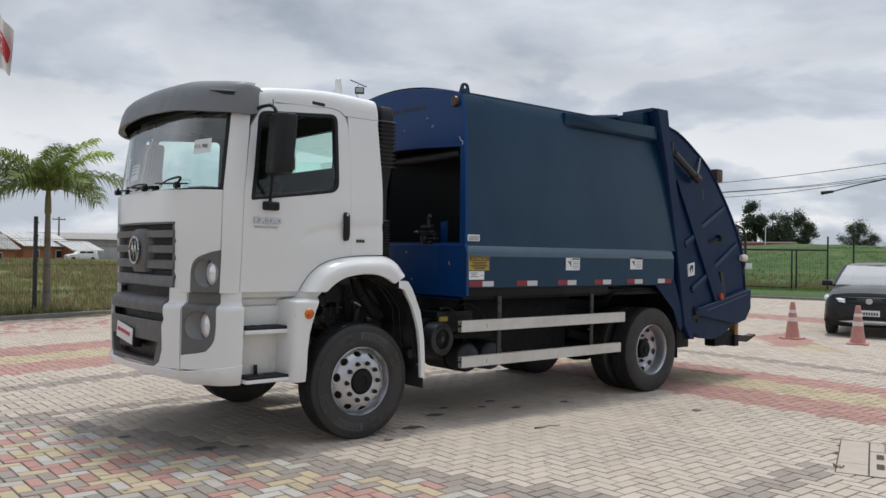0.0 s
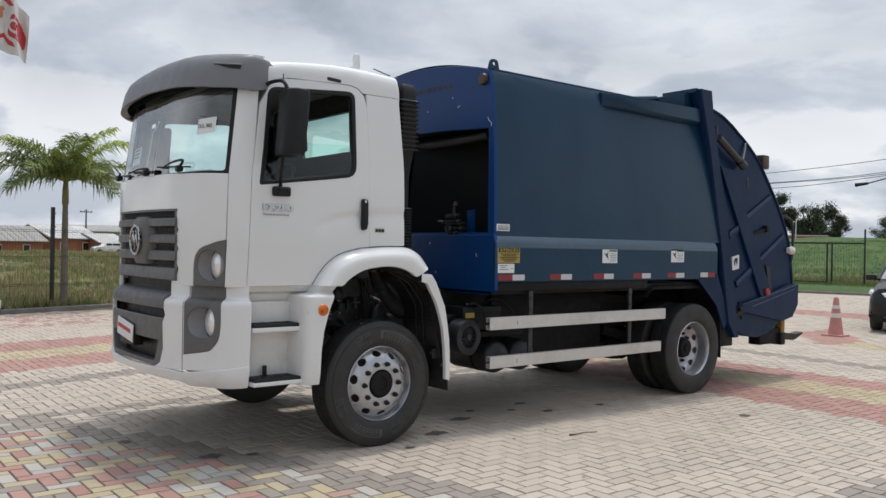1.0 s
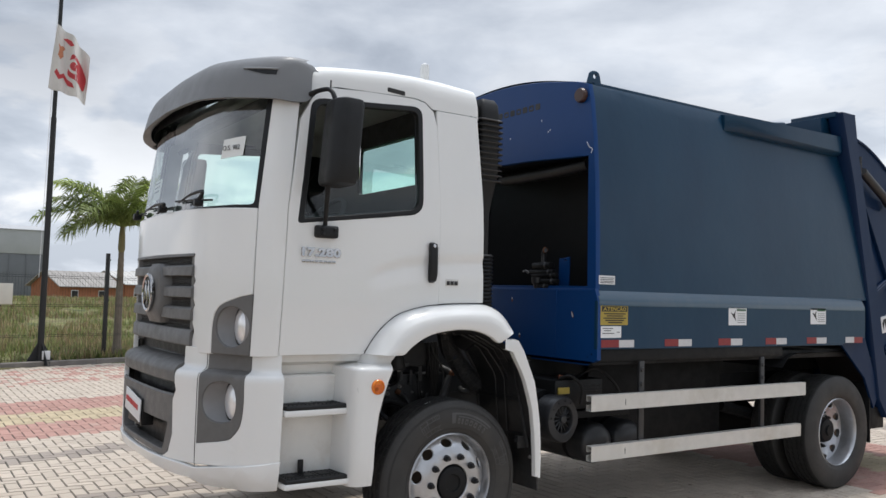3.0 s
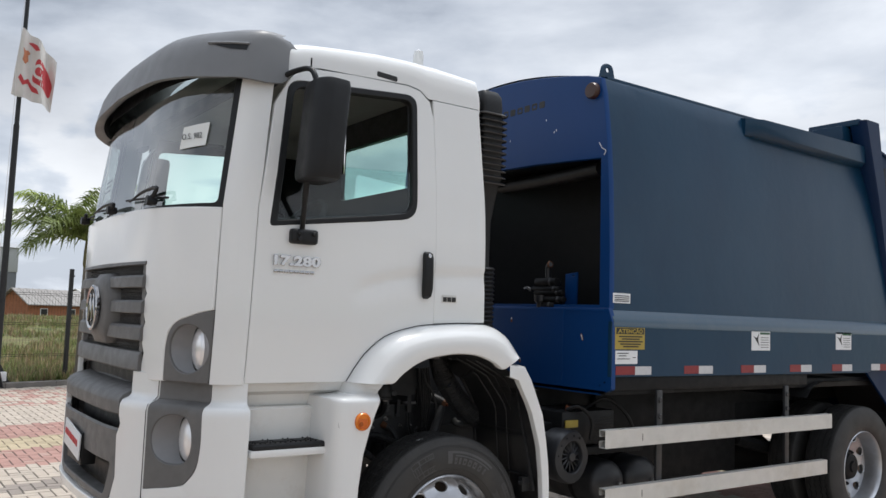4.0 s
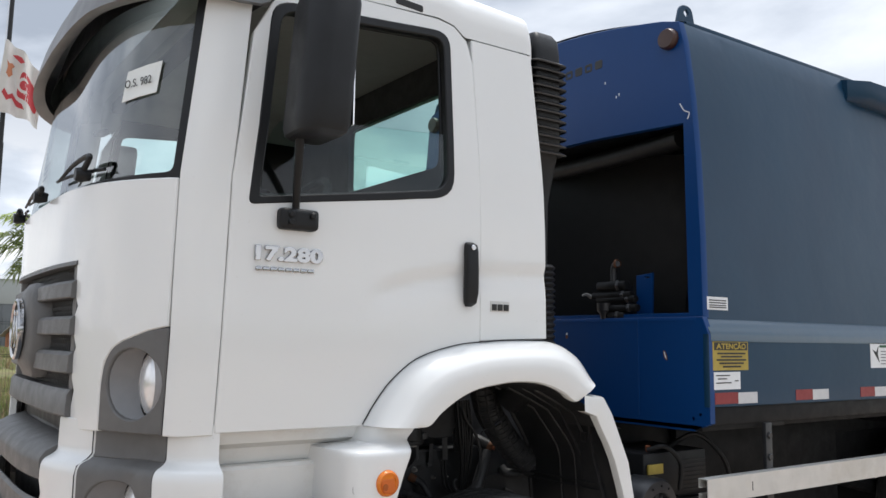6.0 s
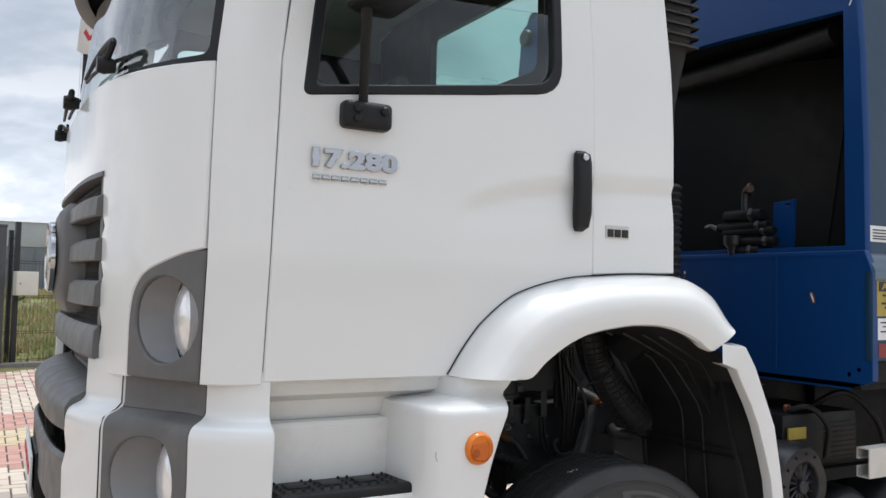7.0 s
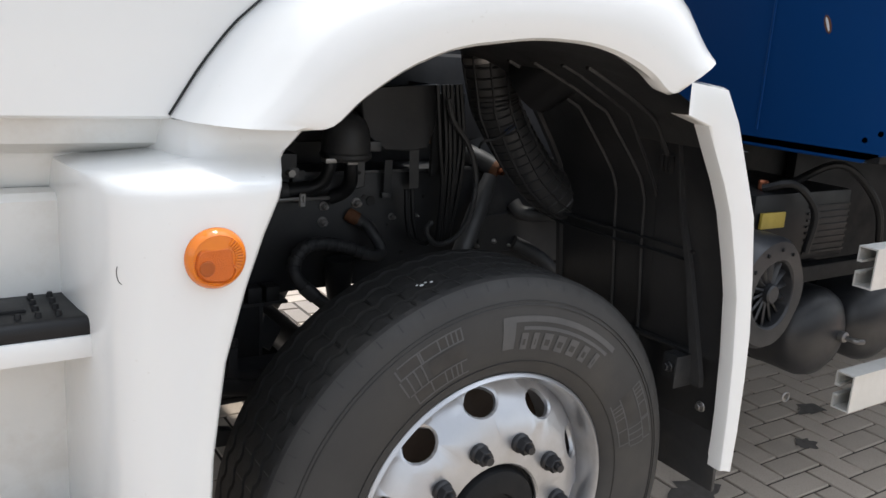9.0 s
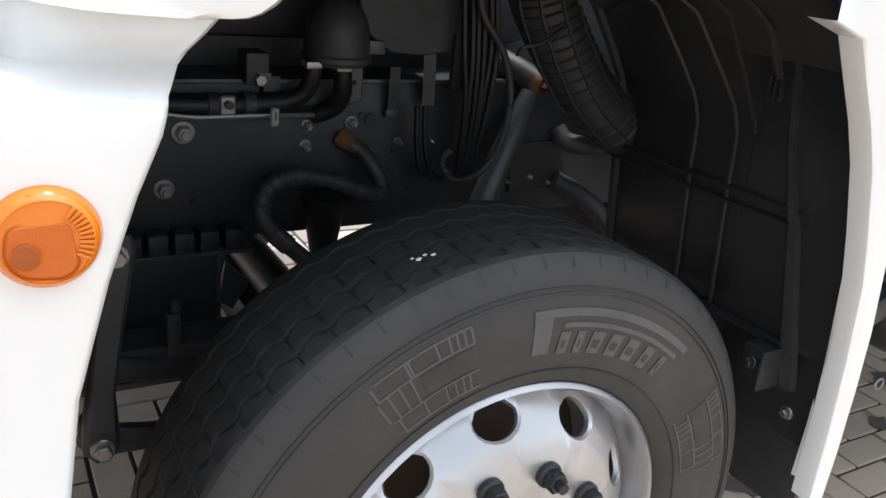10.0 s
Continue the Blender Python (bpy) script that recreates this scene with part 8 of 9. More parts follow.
def fence_line(label, a, b, off, base, height, post_h, gap=2.5, wire=0.06, closed_gate=None):
    """Welded-mesh panels between square posts."""
    f = thing("fence", label, "fence", (0, 0, 0))
    pts = run_along(a, b, gap)
    d = (b - a).normalized()
    ang = math.atan2(d.y, d.x)
    for i, p in enumerate(pts):
        z = base(p)
        post = part("post", moved(merge(box(-0.035, 0.035, -0.035, 0.035, -0.05, post_h, 0.006), *[box(-0.05, 0.05, -0.045, -0.03, h, h + 0.03, 0.003) for h in (post_h * 0.55, post_h * 0.8, post_h * 0.93)]), Matrix.Translation((p.x, p.y, z)) @ Matrix.Rotation(ang, 4, "Z")), M["fence"], f)
        if i + 1 < len(pts):
            q = pts[i + 1]
            panel = bmesh.new()
            n = int((q - p).length / wire)
            for k in range(n + 1):
                c = p + (q - p) * (k / n)
                zz = base(c)
                r = 0.0020
                vs = [panel.verts.new((c.x + sx2 * r * d.x, c.y + sx2 * r * d.y, zz + hz)) for sx2, hz in ((-1, 0.04), (1, 0.04), (1, height), (-1, height))]
                panel.faces.new(vs)
                o = Vector((-d.y, d.x)) * r
                panel.faces.new([panel.verts.new((c.x + s5 * o.x, c.y + s5 * o.y, zz + hz)) for s5, hz in ((-1, 0.04), (1, 0.04), (1, height), (-1, height))])
            for hz in (0.06, height * 0.28, height * 0.30, height * 0.62, height * 0.64, height - 0.10, height - 0.06):
                zz0, zz1 = base(p) + hz, base(q) + hz
                for dz, o in ((0.004, Vector((0, 0))), (0.0, Vector((-d.y, d.x)) * 0.004)):
                    panel.faces.new([panel.verts.new(v) for v in ((p.x - o.x, p.y - o.y, zz0 - dz), (q.x - o.x, q.y - o.y, zz1 - dz), (q.x + o.x, q.y + o.y, zz1 + dz), (p.x + o.x, p.y + o.y, zz0 + dz))])
            part("mesh_panel", panel, M["fence"], f)
    return f


fence_line("black welded-mesh fence with square posts beside the yard", L0 + LN * 0.30 - LD * 16.255, L0 + LN * 0.30 + LD * 18.745, 0, lambda p: 0.06, 1.83, 2.30)
box_at = L0 + LN * 0.10 - LD * 1.22
turn18 = Matrix.Rotation(math.atan2(LD.y, LD.x), 4, "Z")
meter = thing("meter_box", "pale metal meter box on a dark steel post by the fence", "meter box", (box_at.x, box_at.y, 0.0))
part("post", moved(box(-0.04, 0.04, -0.04, 0.04, 0.0, 2.50, 0.006), turn18), M["fence"], meter)
cabinet = part("cabinet", moved(box(-0.06, 0.30, -0.20, -0.042, 1.24, 1.65, 0.008), turn18), M["shed_pale"], meter)
part("cabinet_door", moved(box(-0.045, 0.285, -0.208, -0.200, 1.255, 1.635, 0.003), turn18), M["shed_pale"], cabinet)
part("latch", moved(cyl(0.012, 0.012, "y", (0.0, -0.212, 1.44), 10, 0.002), turn18), M["tank"], cabinet)
part("cable", moved(tube([(0.10, -0.12, 1.24), (0.10, -0.12, 1.20), (0.04, -0.09, 1.17), (0.0, -0.05, 1.15)], 0.012, 6), turn18), M["fence"], meter)
for d in (1.48, 1.78):
    q = L0 + LN * 0.18 - LD * d
    post = thing("gate_post", "dark grey square steel gate post beside the fence", "gate post", (q.x, q.y, 0.0), group="gate posts beside the yard")
    part("shaft", moved(box(-0.09, 0.09, -0.07, 0.07, 0.0, 2.42, 0.008), turn18), M["gate_grey"], post)
    part("cap", moved(box(-0.10, 0.10, -0.08, 0.08, 2.40, 2.44, 0.006), turn18), M["gate_grey"], post)
FR = R0 + RN * 1.9
fence_line("black welded-mesh fence in front of the grassy hill", FR + RD * 2.68, FR + RD * 26.7, 0, lambda p: 0.28, 1.80, 2.38, 3.0, 0.08)
fence_line("black welded-mesh fence beside the gate", FR - RD * 14.0, FR - RD * 2.0, 0, lambda p: 0.28, 1.80, 2.38, 3.0, 0.08)
gate = thing("gate", "black steel mesh gate with a flat top rail, closed", "gate", (FR.x, FR.y, 0.28))
gate.rotation_euler = (0, 0, math.atan2(RD.y, RD.x))
part("top_rail", box(-1.98, 1.62, -0.03, 0.03, 1.74, 1.81, 0.006), M["fence"], gate)
part("bottom_rail", box(-1.98, 0.19, -0.025, 0.025, 0.06, 0.11, 0.006), M["fence"], gate)
for s0 in (-1.95, 0.19, 0.38):
    part("upright", box(s0 - 0.035, s0 + 0.035, -0.032, 0.032, 0.0, 1.78, 0.006), M["fence"], gate)
part("tall_post", box(1.62, 1.69, -0.03, 0.03, 0.0, 2.38, 0.006), M["fence"], gate)
for k in range(34):
    s0 = -1.92 + 3.5 * k / 33
    part("bar", box(s0 - 0.003, s0 + 0.003, -0.003, 0.003, 0.08, 1.74, 0), M["fence"], gate)
part("notice", box(-1.86, -1.50, -0.04, -0.034, 0.88, 1.14, 0.002), M["sticker"], gate)


def grass_field(name, label, count, place, size, mat, seed):
    """Loose blades and tufts, thinner with distance."""
    rnd = random.Random(seed)
    v, f = [], []
    while len(f) < count:
        x, y = place(rnd)
        d, which = beyond(x, y)
        if d < 0.10:
            continue
        z, h = ground_z(x, y), size * rnd.uniform(0.5, 1.3)
        for _ in range(4):
            a = rnd.uniform(0, 6.283)
            r = rnd.uniform(0, 0.10)
            bx, by = x + r * math.cos(a * 3), y + r * math.sin(a * 3)
            wdt = h * rnd.uniform(0.04, 0.09)
            tip = (bx + h * 0.5 * math.cos(a), by + h * 0.5 * math.sin(a), z + h)
            i = len(v)
            v += [(bx - wdt * math.sin(a), by + wdt * math.cos(a), z - 0.02), (bx + wdt * math.sin(a), by - wdt * math.cos(a), z - 0.02), tip]
            f.append((i, i + 1, i + 2))
    me = bpy.data.meshes.new(name)
    me.from_pydata(v, [], f)
    me.materials.append(mat)
    return tagged(new(name, me), label, "grass", kind="stuff")


def spot_left(rnd):
    d = 0.15 + 30 * rnd.random() ** 1.4
    s = rnd.uniform(-12, 11 + d * 0.4)
    p = L0 + LD * s + LN * d
    if noise.noise(Vector((p.x * 0.5, p.y * 0.35, 7))) + 0.5 * noise.noise(Vector((p.x * 1.7, p.y * 1.2, 2))) < rnd.uniform(-0.35, 0.30):
        return spot_left(rnd)
    return p.x, p.y


def spot_right(rnd):
    d = 2.0 + 26 * rnd.random() ** 1.5
    p = R0 + RD * rnd.uniform(-12, 18) + RN * d
    return p.x, p.y


def spot_foot(rnd):
    p = R0 + RD * rnd.uniform(-12, 18) + RN * (2.1 + 9 * rnd.random() ** 1.6)
    return spot_foot(rnd) if noise.noise(Vector((p.x * 0.4, p.y * 0.4, 9))) < rnd.uniform(-0.5, 0.2) else (p.x, p.y)


def spot_strip(rnd):
    p = R0 + RD * rnd.uniform(-12, 18) + RN * rnd.uniform(-1.5, 1.8)
    return p.x, p.y


grass_field("wild_grass", "unkempt green and straw-coloured grass behind the fence", 100000, spot_left, 0.20, M["grass_blade"], 3)
grass_field("dry_stalks", "brown dry stalks among the wild grass", 45000, spot_left, 0.24, M["straw"], 8)
grass_field("hill_grass", "green grass on the low hill", 60000, spot_right, 0.11, M["turf_blade"], 4)
grass_field("turf_strip", "bright green turf strip behind the kerb", 36000, spot_strip, 0.09, M["lawn_blade"], 5)
grass_field("hill_stalks", "dry straw-coloured stalks at the foot of the hill", 26000, spot_foot, 0.17, M["hay"], 6)
bm = loft([[(p.x, p.y, z) for p, z in ((R0 + RD * s - RN * 1.62, 0.02), (R0 + RD * s - RN * 1.45, 0.13), (R0 + RD * s + RN * 0.2, 0.22), (R0 + RD * s + RN * 1.0, 0.27), (R0 + RD * s + RN * 2.0, 0.24))] for s in np.linspace(-12, 26, 40)])
tagged(part("turf_bank", bm, M["lawn"]), "low turf bank behind the kerb", "grass", kind="structure")

# drain cover with slots, stains and a twig on the pavers
drain = thing("drain_cover", "weathered concrete drain cover with slots set in the pavers", "drain", (4.55, -4.40, 0))
drain.rotation_euler = (0, 0, radians(22))
def cover_piece(name, x0, x1, y0, y1, holes=()):
    return part(name, slab(rounded([(x0, y0), (x1, y0), (x1, y1), (x0, y1)], 0.012), "xy", 0.0032, 0.05, [rounded([(a, c), (b, c), (b, e3), (a, e3)], 0.018) for a, b, c, e3 in holes]), M["concrete"], drain)


# plain side slabs, the slotted grating and an end slab, with open joints round them
cover_piece("side_slab", -0.72, -0.36, 0.185, 0.40)
cover_piece("side_slab", -0.348, 0.555, 0.185, 0.40)
cover_piece("grating", -0.72, 0.17, -0.40, 0.168, [(a, a + 0.21, y0, y0 + 0.062) for a in (-0.48, -0.12) for y0 in (0.064, -0.04, -0.144, -0.248)])
cover_piece("end_slab", 0.19, 0.555, -0.40, 0.05)
cover_piece("end_slab", 0.19, 0.555, 0.062, 0.168)
part("cover_pit", box(-0.735, 0.57, -0.415, 0.415, -0.09, -0.045, 0), M["ink"], drain)
for x0, x1, y0, y1 in ((-0.73, 0.57, 0.402, 0.410), (0.557, 0.570, -0.42, 0.50), (-0.72, 0.556, 0.173, 0.181), (-0.732, -0.722, -0.40, 0.40), (0.174, 0.186, -0.40, 0.168)):
    part("cover_joint", box(x0, x1, y0, y1, -0.03, 0.0035, 0), M["ink"], drain)
tagged(part("weed", merge(*[tube([(3.886 + 0.012 * math.cos(k * 2.4), -4.25 + 0.02 * math.sin(k * 2.4), 0.0), (3.886 + 0.035 * math.cos(k * 2.4 + 0.5), -4.25 + 0.045 * math.sin(k * 2.4 + 0.5), 0.012 + 0.005 * (k % 4))], [0.006, 0.002], 4, 2) for k in range(14)]), M["hay"]), "small pale green weed in a paver joint", "weed")


def stain(x, y, rx, ry, seed, mat=None):
    rnd = random.Random(seed)
    pts = [(x + rx * (1 + 0.35 * rnd.uniform(-1, 1)) * math.cos(a), y + ry * (1 + 0.35 * rnd.uniform(-1, 1)) * math.sin(a)) for a in np.linspace(0, 2 * math.pi, 18, endpoint=False)]
    b2 = bmesh.new()
    b2.faces.new([b2.verts.new((px, py, 0.0042)) for px, py in pts])
    return tagged(part("oil_stain", b2, mat or M["dirty"]), "dark oily stain on the pavers", "stain", "stains on the pavers", "stuff")


for k, (x, y, rx, ry) in enumerate(((2.64, -0.78, 0.10, 0.06), (0.21, -0.76, 0.11, 0.06), (3.64, -0.55, 0.08, 0.05), (2.95, -0.55, 0.05, 0.04), (3.60, -0.97, 0.06, 0.05), (2.08, -1.13, 0.10, 0.07), (4.29, -1.05, 0.05, 0.04), (0.49, -0.87, 0.05, 0.03), (1.60, -1.40, 0.05, 0.03), (5.08, -2.22, 0.06, 0.04), (3.33, -0.74, 0.045, 0.04), (-0.17, 0.05, 0.05, 0.05))):
    stain(x, y, rx, ry, 30 + k)
for k in range(40):
    x, y = random.uniform(-1.0, 6.0), random.uniform(-4.5, 1.0)
    stain(x, y, random.uniform(0.008, 0.02), random.uniform(0.006, 0.015), 100 + k)
tagged(part("twig", tube([(2.98, -1.84, 0.010), (3.06, -1.86, 0.012), (3.16, -1.84, 0.008), (3.28, -1.89, 0.008)], [0.010, 0.005, 0.004, 0.003], 6), M["trunk"]), "short dry twig lying on the pavers", "twig")

# ---- palm ----


def palm_tree(x, y, z0, seed):
    rnd = random.Random(seed)
    t = thing("palm_tree", "small feather-leaved palm with a ringed grey trunk", "palm tree", (x, y, z0))
    prof = []
    for k in range(60):
        h = k / 59
        r = float(np.interp(h, [0, 0.06, 0.15, 0.8, 1.0], [0.125, 0.105, 0.086, 0.068, 0.056])) + (0.005 if k % 3 == 0 else 0)
        prof.append((r, 2.42 * h))
    part("trunk", lathe(prof, "z", (0, 0, 0), 20), M["bark"], t)
    part("crownshaft", lathe([(0.060, 2.38), (0.078, 2.46), (0.070, 2.75), (0.045, 3.00), (0.02, 3.10)], "z", (0, 0, 0), 16), M["palm_dry"], t)
    specs = [(166, 34, 1.85), (158, 60, 1.75), (186, 46, 1.60), (-14, 36, 1.85), (-24, 62, 1.70), (-4, 78, 1.75), (-104, 52, 1.45), (-70, 36, 1.40), (-135, 38, 1.45),
             (76, 58, 1.60), (40, 48, 1.65), (112, 46, 1.60), (-44, 26, 1.35), (205, 24, 1.35), (-160, 62, 1.55), (20, 20, 1.40), (140, 22, 1.45), (-88, 74, 1.50), (60, 80, 1.60)]
    for k, (az, el, ln) in enumerate(specs):
        a, e2 = radians(az), radians(el)
        hx, hy = math.cos(a), math.sin(a)
        line, px, pz, ang = [], 0.03, 2.96, e2
        for s in range(13):
            line.append(Vector((hx * px, hy * px, pz)))
            px += math.cos(ang) * ln / 12
            pz += math.sin(ang) * ln / 12
            ang -= radians(rnd.uniform(3.6, 7.2))
        v, f = [], []
        side = Vector((-hy, hx, 0))
        for s in range(1, 13):
            for sub in range(5):
                p = line[s - 1].lerp(line[s], sub / 5)
                d = (line[s] - line[s - 1]).normalized()
                u = (s + sub / 5) / 13
                leaf = 0.60 * math.sin(math.pi * min(1, 0.16 + 0.80 * u)) ** 0.7 + 0.06
                for g in (-1, 1):
                    w = (side * g * rnd.uniform(0.6, 1.0) + d * rnd.uniform(0.45, 0.95) + Vector((0, 0, rnd.uniform(-0.15, 0.6)))).normalized()
                    mid = p + w * leaf * 0.55
                    tip = p + w * leaf + Vector((0, 0, -leaf * rnd.uniform(0.22, 0.60)))
                    wide = d * 0.017
                    i = len(v)
                    v += [p - wide * 0.6, p + wide * 0.6, mid + wide, mid - wide, tip]
                    f += [(i, i + 1, i + 2, i + 3), (i + 3, i + 2, i + 4)]
        me = bpy.data.meshes.new("frond")
        me.from_pydata(v, [], f)
        mat = M["palm_new"] if k in (1, 4, 5) else M["palm"]
        me.materials.append(mat)
        o = new("frond", me)
        o.parent = t
        part("stalk", tube(line, [0.016, 0.010, 0.004], 5, 1), M["palm"], o)
    return t


palm_tree(2.73, 13.89, 0.03, 11)

# ---- flagpole with its flag ----
pole = thing("flagpole", "tapered dark steel flagpole bolted beside the fence, carrying a flag", "flagpole", (1.05, 12.93, 0.02))
pole.scale = (1.05, 1.05, 1.10)
part("pole", tube([(0, 0, 0), (0.02, 0, 4.6)], [0.062, 0.052], 16, 2), M["fence"], pole)
part("upper_pole", tube([(0.02, 0, 4.55), (0.05, 0, 7.6)], [0.042, 0.036], 16, 2), M["fence"], pole)
for k in range(4):
    part("base_fin", moved(slab([(0.05, 0), (0.30, 0), (0.05, 0.42)], "xz", -0.006, 0.012), Matrix.Rotation(radians(90 * k + 20), 4, "Z")), M["fence"], pole)
part("junction_box", box(0.02, 0.16, -0.14, -0.07, 0.10, 0.26, 0.01), M["sticker"], pole)
part("halyard", tube([(-0.10, -0.05, 1.6), (-0.06, -0.05, 4.5), (0.0, -0.05, 7.5)], 0.005, 6, 2), M["sticker"], pole)
rows = []
for i in range(25):
    u = i / 24
    row = []
    for j in range(17):
        v = j / 16
        fold = 0.13 * math.sin(u * 7.5 + v * 1.6) * u + 0.06 * math.sin(u * 15 + v * 4)
        droop = 0.50 * u ** 1.3 * (0.4 + 0.6 * v)
        row.append((-0.08 + 0.68 * u * (1 - 0.10 * v) - 0.10 * (1 - v), -0.08 + fold, 5.26 + 1.22 * v - droop))
    rows.append(row)
flag = tagged(part("flag", loft(rows), M["flag"]), "weathered white flag with red and orange emblem shapes", "flag")
flag.location, flag.scale = (1.11, 12.87, -0.09), (1.09, 1.09, 1.09)


def on_flag(u, v):
    a, b = min(max(u * 24, 0), 23.999), min(max(v * 16, 0), 15.999)
    i, j = int(a), int(b)
    p = Vector(rows[i][j]).lerp(Vector(rows[i + 1][j]), a - i)
    q = Vector(rows[i][j + 1]).lerp(Vector(rows[i + 1][j + 1]), a - i)
    return p.lerp(q, b - j)


for name, loop, mat in (("emblem_field", rounded([(0.42, 0.32), (0.92, 0.22), (0.96, 0.50), (0.80, 0.70), (0.46, 0.70)], 0.08), "flag_red"), ("emblem_arc", [(0.56 + 0.15 * math.cos(a), 0.50 + 0.12 * math.sin(a)) for a in np.linspace(0.9, 5.4, 12)] + [(0.56 + 0.10 * math.cos(a), 0.50 + 0.075 * math.sin(a)) for a in np.linspace(5.4, 0.9, 12)], "flag"),
                        ("emblem_shape", [(0.12, 0.55), (0.20, 0.50), (0.28, 0.58), (0.25, 0.66), (0.31, 0.72), (0.24, 0.74), (0.17, 0.70), (0.10, 0.73), (0.14, 0.64)], "flag_orange"),
                        ("emblem_scroll", [(0.10, 0.28), (0.22, 0.18), (0.34, 0.24), (0.46, 0.16), (0.62, 0.14), (0.56, 0.22), (0.44, 0.26), (0.34, 0.32), (0.24, 0.26), (0.14, 0.34)], "flag_red"),
                        ("emblem_scroll", [(0.22, 0.86), (0.32, 0.84), (0.42, 0.80), (0.50, 0.84), (0.42, 0.89), (0.32, 0.90)], "flag_red")):
    lift = 0.006 if name != "emblem_arc" else 0.010
    o = part(name, skin(loop, lambda u, v: on_flag(u, v) + Vector((0, -lift, 0)), (), 0.05, 0), M[mat], flag)

# ---- parked car and cones ----
car = thing("parked_car", "dark grey compact off-road car parked on the pavers", "car", (15.2, 0.15, 0))
CL, CW = 4.55, 0.92
# stations from the nose (u = 0) to the tail: belt and bonnet heights, half widths
st_x = [0.0, 0.10, 0.35, 0.80, 1.25, 1.55, 2.2, 3.2, 3.9, 4.35, 4.55]
low_z = [0.42, 0.30, 0.26, 0.28, 0.28, 0.28, 0.28, 0.28, 0.28, 0.34, 0.48]
top_z = [0.82, 0.98, 1.05, 1.10, 1.14, 1.17, 1.19, 1.20, 1.21, 1.18, 1.02]
half = [0.72, 0.84, 0.90, 0.92, 0.92, 0.92, 0.92, 0.92, 0.91, 0.87, 0.80]
rows = []
for x, a, b, w in zip(st_x, low_z, top_z, half):
    sec = [(-0.86, 0.0), (-1.0, 0.18), (-1.0, 0.55), (-0.97, 0.80), (-0.86, 0.97), (-0.5, 1.03), (0, 1.05), (0.5, 1.03), (0.86, 0.97), (0.97, 0.80), (1.0, 0.55), (1.0, 0.18), (0.86, 0.0)]
    rows.append([(x, w * p, a + (b - a) * q) for p, q in sec])
part("body", loft(rows, True, True), M["car"], car)
roof_x = [(1.20, 1.15, 0.80), (1.60, 1.42, 0.74), (2.0, 1.62, 0.68), (2.6, 1.68, 0.66), (3.5, 1.66, 0.65), (4.05, 1.56, 0.66), (4.40, 1.20, 0.76)]
part("roof", loft([[(x, -w, z - 0.03), (x, -w * 0.8, z), (x, 0, z + 0.02), (x, w * 0.8, z), (x, w, z - 0.03)] for x, z, w in roof_x[2:6]]), M["car"], car)
part("windscreen", loft([[(1.18, y * 0.80, 1.16), (1.58, y * 0.74, 1.42), (2.0, y * 0.68, 1.62)] for y in np.linspace(-1, 1, 9)]), M["car_glass"], car)
for g in (-1, 1):
    part("side_window", loft([[(1.30, g * 0.86, 1.18), (2.05, g * 0.68, 1.60)], [(2.6, g * 0.88, 1.20), (2.6, g * 0.67, 1.64)], [(3.6, g * 0.88, 1.21), (3.5, g * 0.66, 1.62)], [(4.2, g * 0.86, 1.21), (3.95, g * 0.66, 1.52)]]), M["car_glass"], car)
    part("pillar", tube([(1.16, g * 0.83, 1.14), (1.58, g * 0.755, 1.42), (2.0, g * 0.69, 1.62)], 0.035, 8), M["car"], car)
    part("door_mirror", moved(box(-0.08, 0.08, -0.11, 0.11, -0.07, 0.07, 0.03), Matrix.Translation((1.42, g * 1.0, 1.18))), M["car"], car)
    part("headlamp", loft([[(0.07 + 0.34 * t * t, g * (0.46 + 0.42 * t), 0.90 + 0.05 * t), (-0.02 + 0.32 * t * t, g * (0.46 + 0.45 * t), 0.85 + 0.05 * t), (-0.03 + 0.32 * t * t, g * (0.46 + 0.45 * t), 0.78 + 0.06 * t)] for t in (0, 0.25, 0.5, 0.75, 1.0)]), M["lens"], car)
    part("fog_lamp", cyl(0.05, 0.03, "x", (0.10, g * 0.66, 0.55), 14), M["lens"], car)
    for x0 in (0.88, 3.55):
        wl2 = part("wheel", lathe([(0.22, -0.10), (0.34, -0.10), (0.36, -0.07), (0.36, 0.07), (0.34, 0.10), (0.22, 0.10)], "y", (x0, g * 0.82, 0.36), 28), M["tyre"], car)
        part("rim", lathe([(0.23, 0.09 * 1), (0.20, 0.06), (0.06, 0.075), (0, 0.075)], "y", (x0, g * 0.82, 0.36), 24) if g < 0 else lathe([(0.23, -0.09), (0.20, -0.06), (0.06, -0.075), (0, -0.075)], "y", (x0, g * 0.82, 0.36), 24), M["rim"], wl2)
        part("arch_trim", tube([(x0 + 0.42 * math.cos(a), g * 0.90, 0.36 + 0.42 * math.sin(a)) for a in np.linspace(-0.1, math.pi + 0.1, 14)], 0.03, 6, 1), M["black"], car)
cgrille = part("grille", loft([[(0.02 + 0.04 * y * y, y * 0.46, 0.885), (-0.035 + 0.04 * y * y, y * 0.50, 0.80), (-0.045 + 0.05 * y * y, y * 0.66, 0.60), (-0.03 + 0.05 * y * y, y * 0.70, 0.42)] for y in np.linspace(-1, 1, 13)]), M["ink"], car, "black honeycomb grille")
part("bonnet_edge", tube([(-0.03 + 0.10 * y * y, y * 0.62, 0.905 - 0.01 * y * y) for y in np.linspace(-1, 1, 11)], 0.014, 6, 1), M["ink"], car)
